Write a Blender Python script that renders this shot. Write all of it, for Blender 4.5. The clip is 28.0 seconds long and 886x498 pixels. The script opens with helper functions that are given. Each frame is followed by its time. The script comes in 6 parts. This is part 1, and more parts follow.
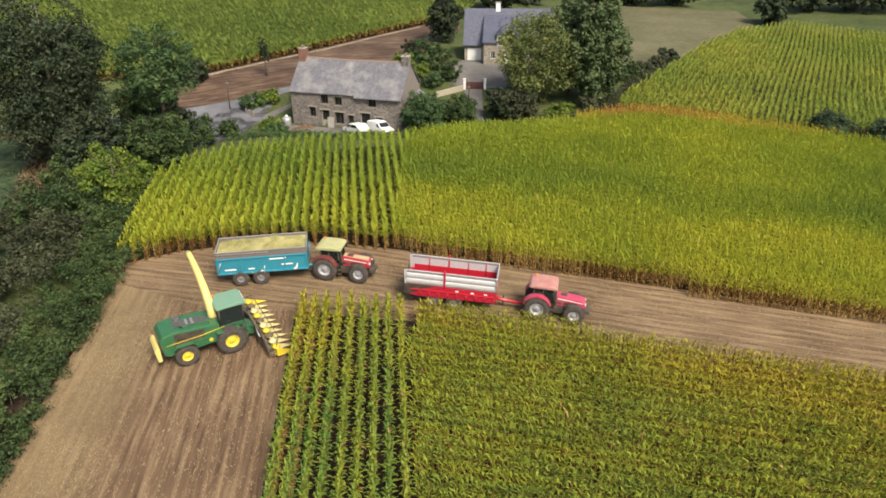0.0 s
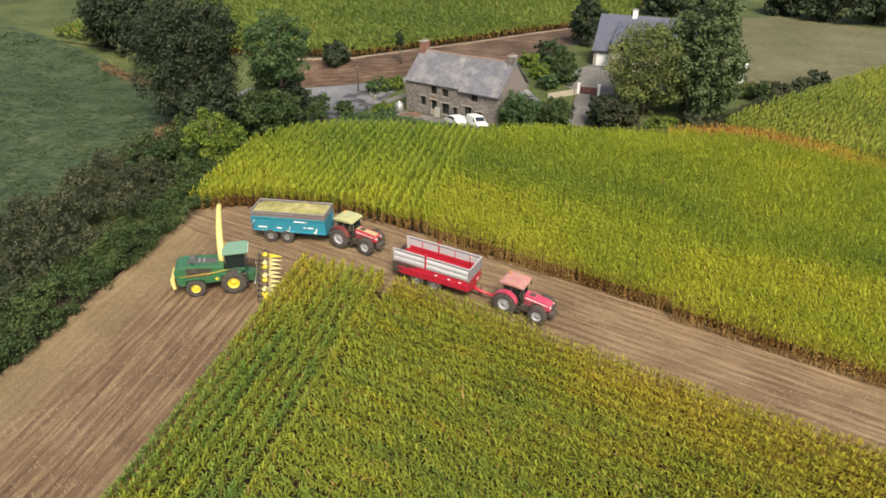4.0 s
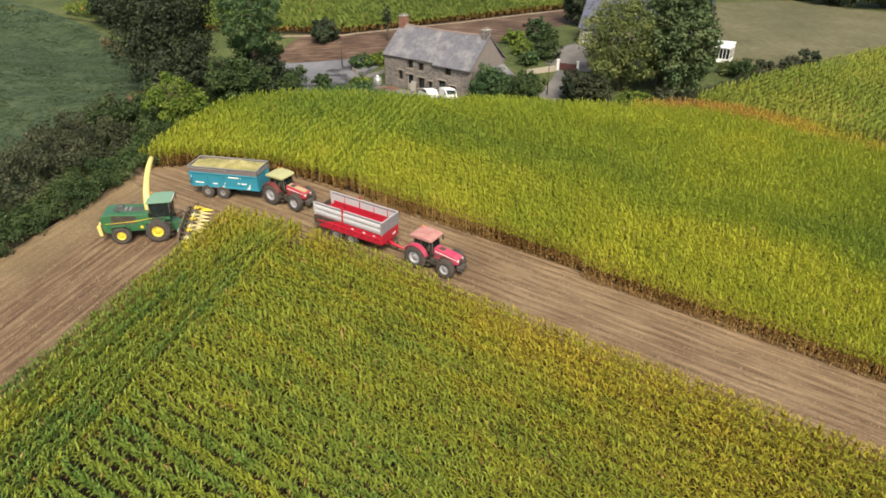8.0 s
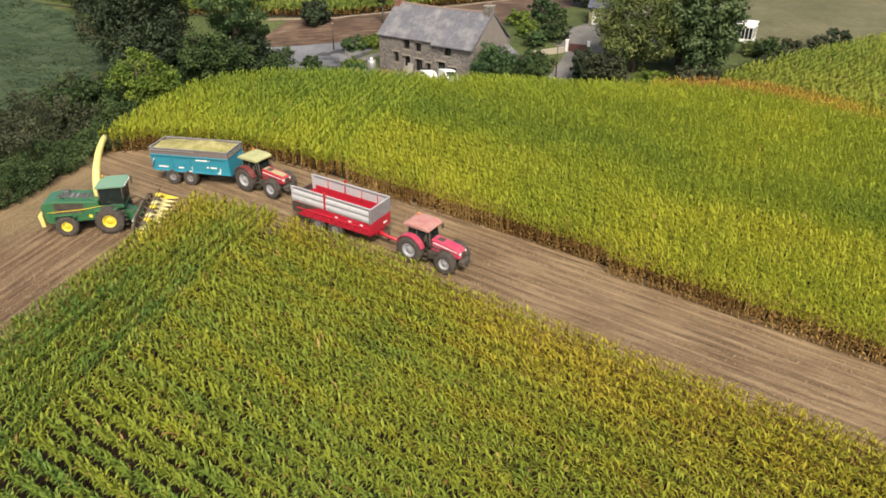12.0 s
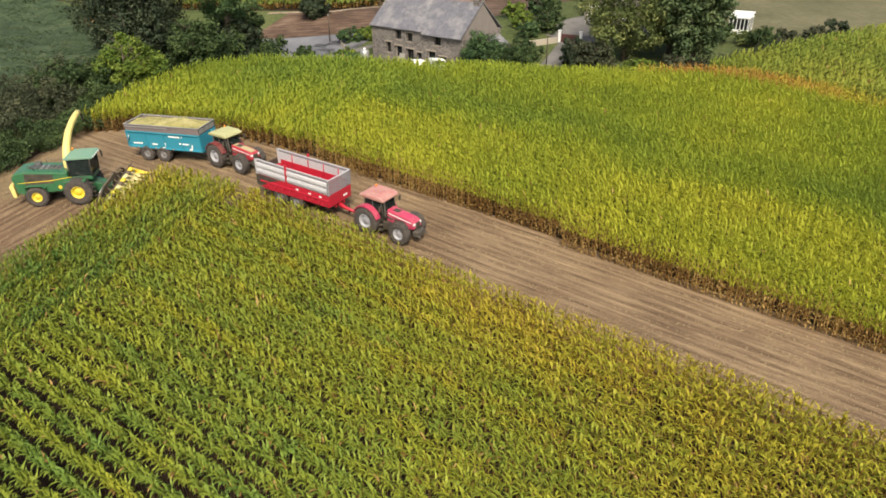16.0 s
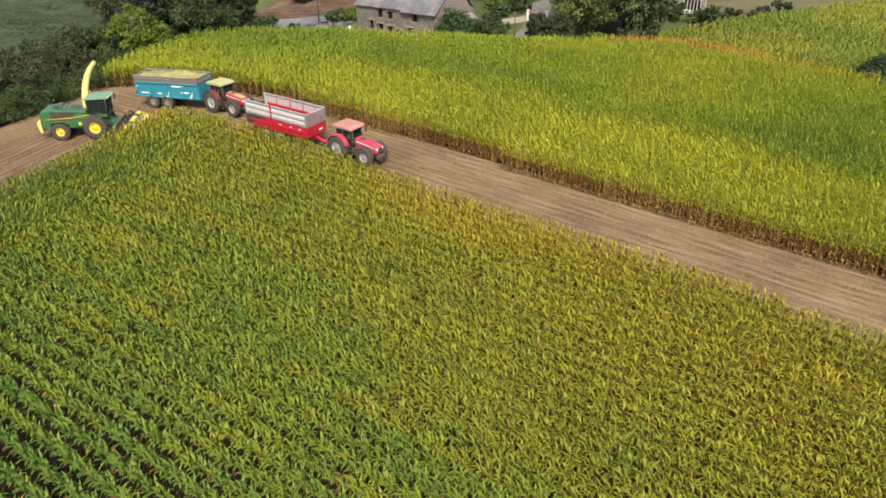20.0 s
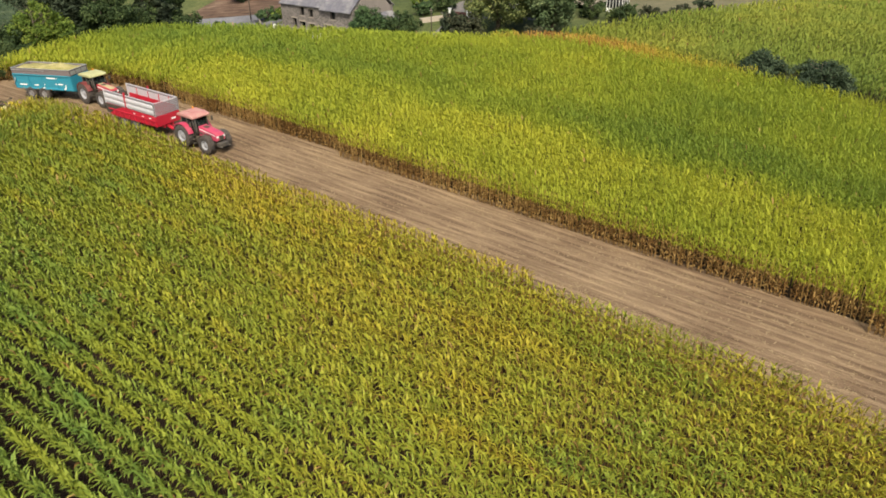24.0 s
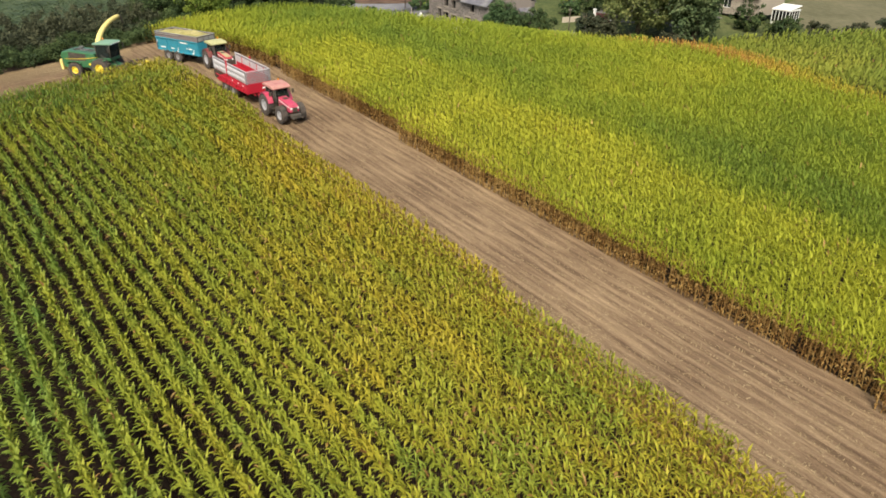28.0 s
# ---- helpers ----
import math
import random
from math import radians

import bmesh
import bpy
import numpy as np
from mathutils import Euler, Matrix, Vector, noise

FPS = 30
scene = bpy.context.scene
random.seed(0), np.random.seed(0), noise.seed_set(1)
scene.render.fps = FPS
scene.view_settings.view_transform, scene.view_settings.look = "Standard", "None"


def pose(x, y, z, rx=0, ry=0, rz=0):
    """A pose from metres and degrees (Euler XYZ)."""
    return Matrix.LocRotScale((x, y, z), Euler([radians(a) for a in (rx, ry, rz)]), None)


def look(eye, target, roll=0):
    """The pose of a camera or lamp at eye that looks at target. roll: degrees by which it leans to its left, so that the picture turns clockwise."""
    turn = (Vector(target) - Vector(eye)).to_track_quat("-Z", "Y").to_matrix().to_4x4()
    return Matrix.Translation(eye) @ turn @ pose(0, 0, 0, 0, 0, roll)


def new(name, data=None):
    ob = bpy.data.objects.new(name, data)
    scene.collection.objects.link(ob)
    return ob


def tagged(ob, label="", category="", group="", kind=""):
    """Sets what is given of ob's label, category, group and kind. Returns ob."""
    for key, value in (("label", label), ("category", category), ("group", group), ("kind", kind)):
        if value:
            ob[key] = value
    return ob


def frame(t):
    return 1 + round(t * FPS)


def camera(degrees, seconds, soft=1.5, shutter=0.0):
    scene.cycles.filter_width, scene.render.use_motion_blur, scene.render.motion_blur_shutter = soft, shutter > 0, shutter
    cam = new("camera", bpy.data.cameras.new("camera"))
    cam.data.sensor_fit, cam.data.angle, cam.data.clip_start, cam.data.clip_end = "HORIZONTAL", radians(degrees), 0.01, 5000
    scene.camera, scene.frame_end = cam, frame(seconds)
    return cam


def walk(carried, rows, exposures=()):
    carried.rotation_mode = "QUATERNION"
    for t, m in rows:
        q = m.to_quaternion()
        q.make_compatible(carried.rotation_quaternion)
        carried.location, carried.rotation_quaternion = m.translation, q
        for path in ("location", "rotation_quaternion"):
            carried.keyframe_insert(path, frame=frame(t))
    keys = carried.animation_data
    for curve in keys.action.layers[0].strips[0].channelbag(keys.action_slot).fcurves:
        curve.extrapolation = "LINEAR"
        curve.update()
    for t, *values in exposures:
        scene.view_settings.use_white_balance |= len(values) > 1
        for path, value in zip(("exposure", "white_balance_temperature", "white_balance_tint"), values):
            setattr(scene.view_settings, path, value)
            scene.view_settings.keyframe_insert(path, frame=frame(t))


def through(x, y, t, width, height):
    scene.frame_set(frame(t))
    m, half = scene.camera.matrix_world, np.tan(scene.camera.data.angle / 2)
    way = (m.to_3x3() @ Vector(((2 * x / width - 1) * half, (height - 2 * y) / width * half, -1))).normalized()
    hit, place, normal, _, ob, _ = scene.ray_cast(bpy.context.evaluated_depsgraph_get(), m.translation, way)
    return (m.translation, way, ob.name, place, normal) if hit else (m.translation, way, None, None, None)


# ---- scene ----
cam = camera(64.11, 28.0, soft=1.7)
PATH = [
    (0, (0.002, 0.000, 31.001), (-0.002, 8.947, 26.535), -0.52),
    (0.5, (1.651, -0.184, 31.308), (1.452, 8.750, 26.820), -0.59),
    (1, (3.386, -0.521, 31.420), (2.563, 8.379, 26.936), -0.18),
    (1.5, (5.443, -0.767, 31.606), (4.049, 8.056, 27.110), 0.04),
    (2, (7.540, -1.140, 31.915), (5.842, 7.620, 27.401), 0.26),
    (2.5, (9.782, -1.396, 32.049), (7.824, 7.309, 27.533), 0.39),
    (3, (12.054, -1.549, 32.118), (9.848, 7.096, 27.600), 0.43),
    (3.5, (14.310, -1.770, 32.250), (11.876, 6.810, 27.728), 0.52),
    (4, (17.032, -1.880, 32.521), (14.347, 6.617, 27.988), 0.53),
    (4.5, (20.236, -1.799, 32.887), (17.298, 6.601, 28.333), 0.45),
    (5, (23.253, -1.572, 33.070), (20.120, 6.747, 28.495), 0.34),
    (5.5, (25.410, -1.245, 32.793), (22.203, 7.042, 28.207), 0.29),
    (6, (26.913, -0.883, 32.194), (23.713, 7.406, 27.605), 0.30),
    (6.5, (27.459, -0.727, 31.602), (24.263, 7.565, 27.015), 0.30),
    (7, (27.644, -0.608, 31.000), (24.429, 7.676, 26.413), 0.29),
    (7.5, (27.627, -0.521, 30.402), (24.411, 7.763, 25.815), 0.25),
    (8, (27.600, -0.494, 29.857), (24.389, 7.790, 25.267), 0.27),
    (8.5, (27.546, -0.458, 29.253), (24.334, 7.828, 24.669), 0.25),
    (9, (27.496, -0.405, 28.715), (24.288, 7.883, 24.130), 0.29),
    (9.5, (27.474, -0.316, 28.091), (24.261, 7.974, 23.514), 0.27),
    (10, (27.328, -0.066, 27.491), (24.118, 8.226, 22.915), 0.28),
    (10.5, (27.081, 0.724, 26.838), (23.862, 9.013, 22.264), 0.16),
    (11, (26.733, 1.700, 26.314), (23.508, 9.993, 21.751), 0.11),
    (11.5, (25.877, 3.982, 25.538), (22.655, 12.280, 20.982), 0.03),
    (12, (25.013, 6.429, 25.203), (21.789, 14.719, 20.635), 0.03),
    (12.5, (24.011, 9.389, 24.950), (20.773, 17.668, 20.371), -0.02),
    (13, (23.934, 11.288, 24.750), (20.648, 19.549, 20.173), -0.06),
    (13.5, (25.128, 11.534, 24.608), (21.754, 19.771, 20.053), -0.08),
    (14, (26.723, 10.833, 24.456), (23.261, 19.048, 19.925), -0.12),
    (14.5, (27.846, 9.887, 24.223), (24.339, 18.091, 19.707), -0.19),
    (15, (28.444, 9.054, 23.926), (24.927, 17.256, 19.415), -0.29),
    (15.5, (29.138, 8.038, 23.576), (25.609, 16.240, 19.073), -0.40),
    (16, (29.854, 6.832, 23.260), (26.324, 15.036, 18.761), -0.36),
    (16.5, (30.539, 5.507, 22.932), (27.013, 13.717, 18.442), -0.29),
    (17, (31.243, 4.151, 22.659), (27.716, 12.363, 18.171), -0.26),
    (17.5, (31.880, 2.728, 22.486), (28.362, 10.944, 18.000), -0.17),
    (18, (32.687, 1.362, 22.369), (29.164, 9.570, 17.872), -0.14),
    (18.5, (33.669, 0.008, 22.240), (30.154, 8.215, 17.735), -0.20),
    (19, (34.755, -1.166, 22.054), (31.275, 7.054, 17.546), -0.14),
    (19.5, (35.987, -1.957, 21.815), (32.492, 6.266, 17.325), -0.12),
    (20, (37.481, -2.465, 21.619), (33.956, 5.756, 17.149), -0.29),
    (20.5, (38.955, -2.697, 21.363), (35.420, 5.531, 16.913), -0.20),
    (21, (40.530, -2.768, 21.166), (36.982, 5.462, 16.730), -0.16),
    (21.5, (42.267, -2.538, 21.058), (38.700, 5.687, 16.628), -0.20),
    (22, (44.106, -2.038, 20.999), (40.515, 6.178, 16.571), -0.28),
    (22.5, (45.986, -1.298, 20.947), (42.369, 6.909, 16.524), -0.37),
    (23, (47.867, -0.448, 20.885), (44.222, 7.750, 16.469), -0.45),
    (23.5, (49.736, 0.536, 20.740), (46.062, 8.726, 16.333), -0.47),
    (24, (51.570, 1.553, 20.690), (47.884, 9.738, 16.283), -0.47),
    (24.5, (53.399, 2.713, 20.646), (49.698, 10.891, 16.238), -0.49),
    (25, (55.202, 3.905, 20.504), (51.298, 11.987, 16.096), -0.36),
    (25.5, (56.990, 5.076, 20.329), (52.885, 13.060, 15.922), -0.28),
    (26, (58.696, 6.233, 20.166), (54.392, 14.114, 15.766), -0.19),
    (26.5, (60.222, 7.331, 20.058), (55.866, 15.187, 15.663), -0.12),
    (27, (60.757, 7.682, 20.041), (55.966, 15.275, 15.638), 0.48),
    (27.5, (61.056, 7.930, 19.997), (55.578, 15.036, 15.582), 1.03),
    (28, (61.125, 8.013, 19.981), (55.334, 14.863, 15.561), 1.36),
]
walk(cam, [(t, look(eye, target, roll)) for t, eye, target, roll in PATH], [(0.0, 0.75, 7050, 6), (28.0, 0.77, 7050, 6)])

# ---------------------------------------------------------------- light
world = bpy.data.worlds.new("overcast_sky")
scene.world = world
world.use_nodes = True
wn = world.node_tree
sky = wn.nodes.new("ShaderNodeTexSky")
sky.sky_type, sky.sun_disc = "NISHITA", False
sky.sun_elevation, sky.sun_rotation = radians(48), radians(150)
sky.air_density, sky.dust_density, sky.ozone_density = 1.0, 4.0, 1.0
wn.links.new(sky.outputs[0], wn.nodes["Background"].inputs[0])
wn.nodes["Background"].inputs[1].default_value = 0.115
sun_data = bpy.data.lights.new("sun", "SUN")
sun_data.energy, sun_data.angle, sun_data.color = 3.1, radians(20), (1.0, 0.95, 0.86)
sun = new("sun", sun_data)
sun.matrix_world = look((0, 0, 60), (0 - 0.334, 0 + 0.58, 60 - 0.743))


# ---------------------------------------------------------------- terrain
def ground_zs(x, y):
    """Height of the land: a field that tilts gently, falls behind its crest to the farm lane and rises again."""
    x, y = np.asarray(x, float), np.asarray(y, float)

    def sm(lo, hi, v):
        t = np.clip((v - lo) / (hi - lo), 0, 1)
        return t * t * (3 - 2 * t)
    near = -0.2 - 0.0504 * np.clip(x, -8, 90) + 0.049 * np.clip(y, -20, 95)
    far = 1.3 + 3.8 * sm(100, 121, y) * (1 - 0.75 * sm(8, 28, x)) + 0.025 * np.maximum(0, y - 121)
    far = far + 1.4 * sm(4, 22, x) - 0.04 * np.clip(x - 30, 0, 40) * (1 - sm(70, 120, x))
    shift = 0.35 * np.maximum(0, x - 10)
    start = 80 - 0.3 * np.clip(-x, 0, 20) + shift
    w = sm(start, 98 + shift, y)
    return near * (1 - w) + far * w


def ground_z(x, y):
    return float(ground_zs(x, y))


# ---------------------------------------------------------------- materials
def node_mat(name):
    m = bpy.data.materials.new(name)
    m.use_nodes = True
    nt = m.node_tree
    return m, nt, nt.nodes["Principled BSDF"]


def ramp(nt, fac, stops):
    r = nt.nodes.new("ShaderNodeValToRGB")
    els = r.color_ramp.elements
    while len(els) < len(stops):
        els.new(0.5)
    for e, (p, c) in zip(els, stops):
        e.position, e.color = p, (*c, 1)
    nt.links.new(fac, r.inputs[0])
    return r.outputs[0]


def noise_tex(nt, scale, detail=3.0, vec=None, rough=0.55, distortion=0.0):
    n = nt.nodes.new("ShaderNodeTexNoise")
    n.inputs["Scale"].default_value, n.inputs["Detail"].default_value = scale, detail
    n.inputs["Roughness"].default_value, n.inputs["Distortion"].default_value = rough, distortion
    if vec is not None:
        nt.links.new(vec, n.inputs["Vector"])
    return n.outputs["Fac"]


def coords(nt, scale=(1, 1, 1), rot=(0, 0, 0)):
    """Object coordinates, turned and then stretched."""
    c, turn, mp = nt.nodes.new("ShaderNodeTexCoord"), nt.nodes.new("ShaderNodeMapping"), nt.nodes.new("ShaderNodeMapping")
    turn.inputs["Rotation"].default_value, mp.inputs["Scale"].default_value = rot, scale
    nt.links.new(c.outputs["Object"], turn.inputs["Vector"])
    nt.links.new(turn.outputs[0], mp.inputs["Vector"])
    return mp.outputs[0]


def calc(nt, op, a, b, c=None):
    m = nt.nodes.new("ShaderNodeMath")
    m.operation = op
    for i, v in enumerate((a, b, c)):
        if v is None:
            continue
        if isinstance(v, (int, float)):
            m.inputs[i].default_value = v
        else:
            nt.links.new(v, m.inputs[i])
    return m.outputs[0]


def mixed(nt, fac, a, b, mode="MIX"):
    m = nt.nodes.new("ShaderNodeMix")
    m.data_type, m.blend_type = "RGBA", mode
    for sock, v in ((m.inputs[0], fac), (m.inputs[6], a), (m.inputs[7], b)):
        if isinstance(v, (int, float)):
            sock.default_value = v
        elif isinstance(v, tuple):
            sock.default_value = (*v, 1)
        else:
            nt.links.new(v, sock)
    return m.outputs[2]


def bump(nt, bsdf, height, strength, dist=0.02):
    b = nt.nodes.new("ShaderNodeBump")
    b.inputs["Strength"].default_value, b.inputs["Distance"].default_value = strength, dist
    nt.links.new(height, b.inputs["Height"])
    nt.links.new(b.outputs[0], bsdf.inputs["Normal"])


def leaf_mat(name, stops, patch=0.07, spread=0.45, through=0.35, rough=0.65, gloss=0.15, bands=(), rows=None, detail=0.7, gain=1.5):
    """Foliage: colour from patches over the land, clumps, rows and each leaf's own tone.

    bands = [(axis x, axis y, start, end, waviness, stops)]: changes of ripeness across the field; rows = (angle, strength)."""
    m, nt, bs = node_mat(name)
    vec = coords(nt)
    big = noise_tex(nt, patch, 3, vec, 0.6)
    mid = noise_tex(nt, patch * 9, 2, vec)
    geo = nt.nodes.new("ShaderNodeNewGeometry")
    isl = geo.outputs["Random Per Island"]
    f = calc(nt, "MULTIPLY_ADD", big, gain, 0.5 - 0.5 * gain)
    f = calc(nt, "MULTIPLY_ADD", calc(nt, "SUBTRACT", mid, 0.5), detail, f)
    f = calc(nt, "MULTIPLY_ADD", calc(nt, "SUBTRACT", isl, 0.5), spread, f)
    if rows:
        along = coords(nt, (0.04, 1.1, 0.0), (0, 0, -radians(rows[0])))
        f = calc(nt, "MULTIPLY_ADD", calc(nt, "SUBTRACT", noise_tex(nt, 1.0, 1, along), 0.5), rows[1], f)
    for ax, ay, lo, hi, wide, grey in bands:
        sep = nt.nodes.new("ShaderNodeSeparateXYZ")
        nt.links.new(vec, sep.inputs[0])
        d = calc(nt, "MULTIPLY_ADD", sep.outputs["Y"], ay, calc(nt, "MULTIPLY", sep.outputs["X"], ax))
        d = calc(nt, "MULTIPLY_ADD", calc(nt, "SUBTRACT", noise_tex(nt, 0.09, 3, vec), 0.5), wide, d)
        d = calc(nt, "MULTIPLY_ADD", d, 1 / (hi - lo), -lo / (hi - lo))
        f = calc(nt, "ADD", f, calc(nt, "SUBTRACT", ramp(nt, d, [(p, (v, v, v)) for p, v in grey]), 0.5))
    col = ramp(nt, f, stops)
    nt.links.new(col, bs.inputs["Base Color"])
    bs.inputs["Roughness"].default_value = rough
    bs.inputs["Specular IOR Level"].default_value = gloss
    tr = nt.nodes.new("ShaderNodeBsdfTranslucent")
    nt.links.new(col, tr.inputs["Color"])
    mx = nt.nodes.new("ShaderNodeMixShader")
    mx.inputs[0].default_value = through
    nt.links.new(bs.outputs[0], mx.inputs[1])
    nt.links.new(tr.outputs[0], mx.inputs[2])
    nt.links.new(mx.outputs[0], nt.nodes["Material Output"].inputs["Surface"])
    return m


def land_mat(name, stops, scale=0.25, fine=6.0, rough=0.95, stretch=(1, 1, 1), turn=0.0, relief=0.6, dist=0.05, lines=None, belt=None, grit=0.0, blotch=1.3):
    m, nt, bs = node_mat(name)
    vec = coords(nt)
    along = coords(nt, stretch, (0, 0, turn))
    a = noise_tex(nt, scale, 4, vec, 0.6)
    b = noise_tex(nt, fine, 4, along, 0.65)
    f = calc(nt, "ADD", calc(nt, "MULTIPLY_ADD", a, blotch, 0.2 - 0.5 * blotch), calc(nt, "MULTIPLY_ADD", b, 1.5, -0.55))
    if grit:
        c = noise_tex(nt, fine * 5, 5, vec, 0.75)
        f = calc(nt, "MULTIPLY_ADD", calc(nt, "SUBTRACT", c, 0.5), grit, f)
        b = calc(nt, "MULTIPLY_ADD", c, 0.6, b)
    if lines:
        # drilled rows and wheelings: axis, spacing in metres, strength
        wv = nt.nodes.new("ShaderNodeTexWave")
        wv.bands_direction = lines[0]
        wv.inputs["Scale"].default_value, wv.inputs["Distortion"].default_value = 0.314 / lines[1], 2.2
        wv.inputs["Detail"].default_value, wv.inputs["Detail Scale"].default_value = 3.0, 0.7
        nt.links.new(coords(nt, (1, 1, 1), (0, 0, turn)), wv.inputs["Vector"])
        f = calc(nt, "MULTIPLY_ADD", calc(nt, "SUBTRACT", wv.outputs["Fac"], 0.5), lines[2], f)
    col = ramp(nt, f, stops)
    if belt:
        # a belt of fine chopped straw: axis x, axis y, offset, width, colour
        ax, ay, off, wide, straw = belt
        sep = nt.nodes.new("ShaderNodeSeparateXYZ")
        nt.links.new(vec, sep.inputs[0])
        d = calc(nt, "ADD", calc(nt, "MULTIPLY_ADD", sep.outputs["Y"], ay, calc(nt, "MULTIPLY", sep.outputs["X"], ax)), off)
        d = calc(nt, "MULTIPLY_ADD", calc(nt, "SUBTRACT", b, 0.5), 3.0, calc(nt, "MULTIPLY_ADD", calc(nt, "SUBTRACT", a, 0.5), 3.0, d))
        k = ramp(nt, calc(nt, "MULTIPLY", d, 1 / wide), [(0.0, (0.15, 0.15, 0.15)), (0.25, (0.5, 0.5, 0.5)), (0.5, (0.42, 0.42, 0.42)), (1.0, (0, 0, 0))])
        col = mixed(nt, k, col, straw)
    nt.links.new(col, bs.inputs["Base Color"])
    bs.inputs["Roughness"].default_value = rough
    bs.inputs["Specular IOR Level"].default_value = 0.2
    bump(nt, bs, b, relief, dist)
    return m


def paint(name, colour, rough=0.35, metal=0.0, dirt=(0.25, 0.19, 0.12), amount=0.35, scale=2.5, coat=0.0):
    """Machine paint, plastic, rubber or metal with dust on it."""
    m, nt, bs = node_mat(name)
    vec = coords(nt)
    a = noise_tex(nt, scale, 5, vec, 0.7)
    fine = noise_tex(nt, scale * 9, 3, vec, 0.6)
    f = calc(nt, "MULTIPLY", calc(nt, "SUBTRACT", calc(nt, "MULTIPLY_ADD", fine, 0.3, a), 0.45), amount * 2.2)
    f.node.use_clamp = True
    nt.links.new(mixed(nt, f, colour, dirt), bs.inputs["Base Color"])
    nt.links.new(calc(nt, "MULTIPLY_ADD", f, 0.5, rough), bs.inputs["Roughness"])
    bs.inputs["Metallic"].default_value = metal
    bs.inputs["Coat Weight"].default_value = coat
    return m


CORN = [(0.05, (0.1, 0.172, 0.034)), (0.35, (0.215, 0.238, 0.028)), (0.62, (0.325, 0.272, 0.03)), (0.95, (0.385, 0.25, 0.045))]
# greener towards the field's corner, yellow towards the strip and up the slope
M_CORN = leaf_mat("maize_leaf", CORN, 0.055, 0.07, through=0.1, rough=0.6, gloss=0.16, detail=0.35, gain=0.6, bands=[(1.0, 0.25, 0.0, 64.0, 9.0, [(0.0, 0.42), (0.1, 0.3), (0.3, 0.27), (0.48, 0.38), (0.75, 0.38), (1.0, 0.34)]), (0.232, 1.0, 13.0, 46.0, 6.0, [(0.0, 0.24), (0.3, 0.38), (0.5, 0.48), (0.75, 0.57), (0.9, 0.65), (1.0, 0.7)])], rows=(-10.2, 0.5))
M_CORN_HEAD = leaf_mat("maize_leaf_headland", CORN, 0.07, 0.14, through=0.1, rough=0.6, gloss=0.16, detail=0.5, gain=1.0, bands=[(0.08, 1.0, 10.0, 50.0, 9.0, [(0.0, 0.1), (0.45, 0.24), (0.75, 0.4), (1.0, 0.52)])], rows=(-85, 0.6))
# yellow along the strip, a green band behind it, yellow-green on the crest
FAR_STOPS = [(0.05, (0.172, 0.248, 0.045)), (0.4, (0.308, 0.36, 0.047)), (0.8, (0.488, 0.472, 0.058))]
M_CORN_FAR = leaf_mat("maize_leaf_far", FAR_STOPS, 0.05, 0.07, 0.5, gloss=0.06, detail=0.3, gain=1.0,
                      bands=[(0.21, 0.98, 53.0, 100.0, 9.0, [(0.0, 0.58), (0.12, 0.6), (0.25, 0.58), (0.3, 0.34), (0.36, 0.18), (0.42, 0.24), (0.5, 0.42), (0.62, 0.38), (0.8, 0.46), (1.0, 0.5)])], rows=(-11, 0.25))
M_CORN_DOWN = leaf_mat("maize_leaf_downhill", FAR_STOPS, 0.06, 0.12, 0.5, gloss=0.06, detail=0.4, gain=1.0, bands=[(0.0, 1.0, 53.0, 82.0, 9.0, [(0.0, 0.54), (0.35, 0.42), (0.6, 0.28), (1.0, 0.3)])], rows=(-84, 0.4))
M_CORN_SLOPE = leaf_mat("maize_leaf_slope", [(0.05, (0.13, 0.19, 0.042)), (0.45, (0.225, 0.275, 0.053)), (0.85, (0.33, 0.335, 0.06))], 0.04, 0.08, 0.5, gloss=0.06, detail=0.25, rows=(63, 0.28))
M_CORN_ORANGE = leaf_mat("maize_leaf_ripe", [(0.2, (0.29, 0.33, 0.045)), (0.5, (0.44, 0.36, 0.055)), (0.85, (0.42, 0.22, 0.065))], 0.09, 0.2, 0.4, gloss=0.06, gain=0.7, bands=[(1.0, 0.0, 17.0, 51.0, 4.0, [(0.0, 0.5), (0.18, 0.82), (0.45, 0.76), (0.65, 0.52), (1.0, 0.4)])])
M_CORN_DIST = leaf_mat("maize_leaf_distant", [(0.05, (0.16, 0.215, 0.06)), (0.5, (0.225, 0.285, 0.072)), (0.95, (0.29, 0.33, 0.085))], 0.03, 0.05, 0.6, gloss=0.0, detail=0.15)
M_DRY = leaf_mat("maize_dry_leaf", [(0.2, (0.13, 0.068, 0.022)), (0.5, (0.25, 0.14, 0.046)), (0.8, (0.4, 0.265, 0.1))], 0.2, 0.7, 0.25)
M_TREE = leaf_mat("oak_leaf", [(0.15, (0.02, 0.036, 0.014)), (0.5, (0.046, 0.074, 0.027)), (0.85, (0.095, 0.128, 0.045))], 0.35, 0.36, 0.25)
M_TREE_DARK = leaf_mat("dark_leaf", [(0.15, (0.017, 0.025, 0.015)), (0.5, (0.034, 0.048, 0.026)), (0.85, (0.068, 0.086, 0.046))], 0.35, 0.36, 0.2)
M_TREE_LIGHT = leaf_mat("birch_leaf", [(0.15, (0.045, 0.068, 0.025)), (0.5, (0.12, 0.15, 0.05)), (0.85, (0.24, 0.25, 0.09))], 0.35, 0.42, 0.3)
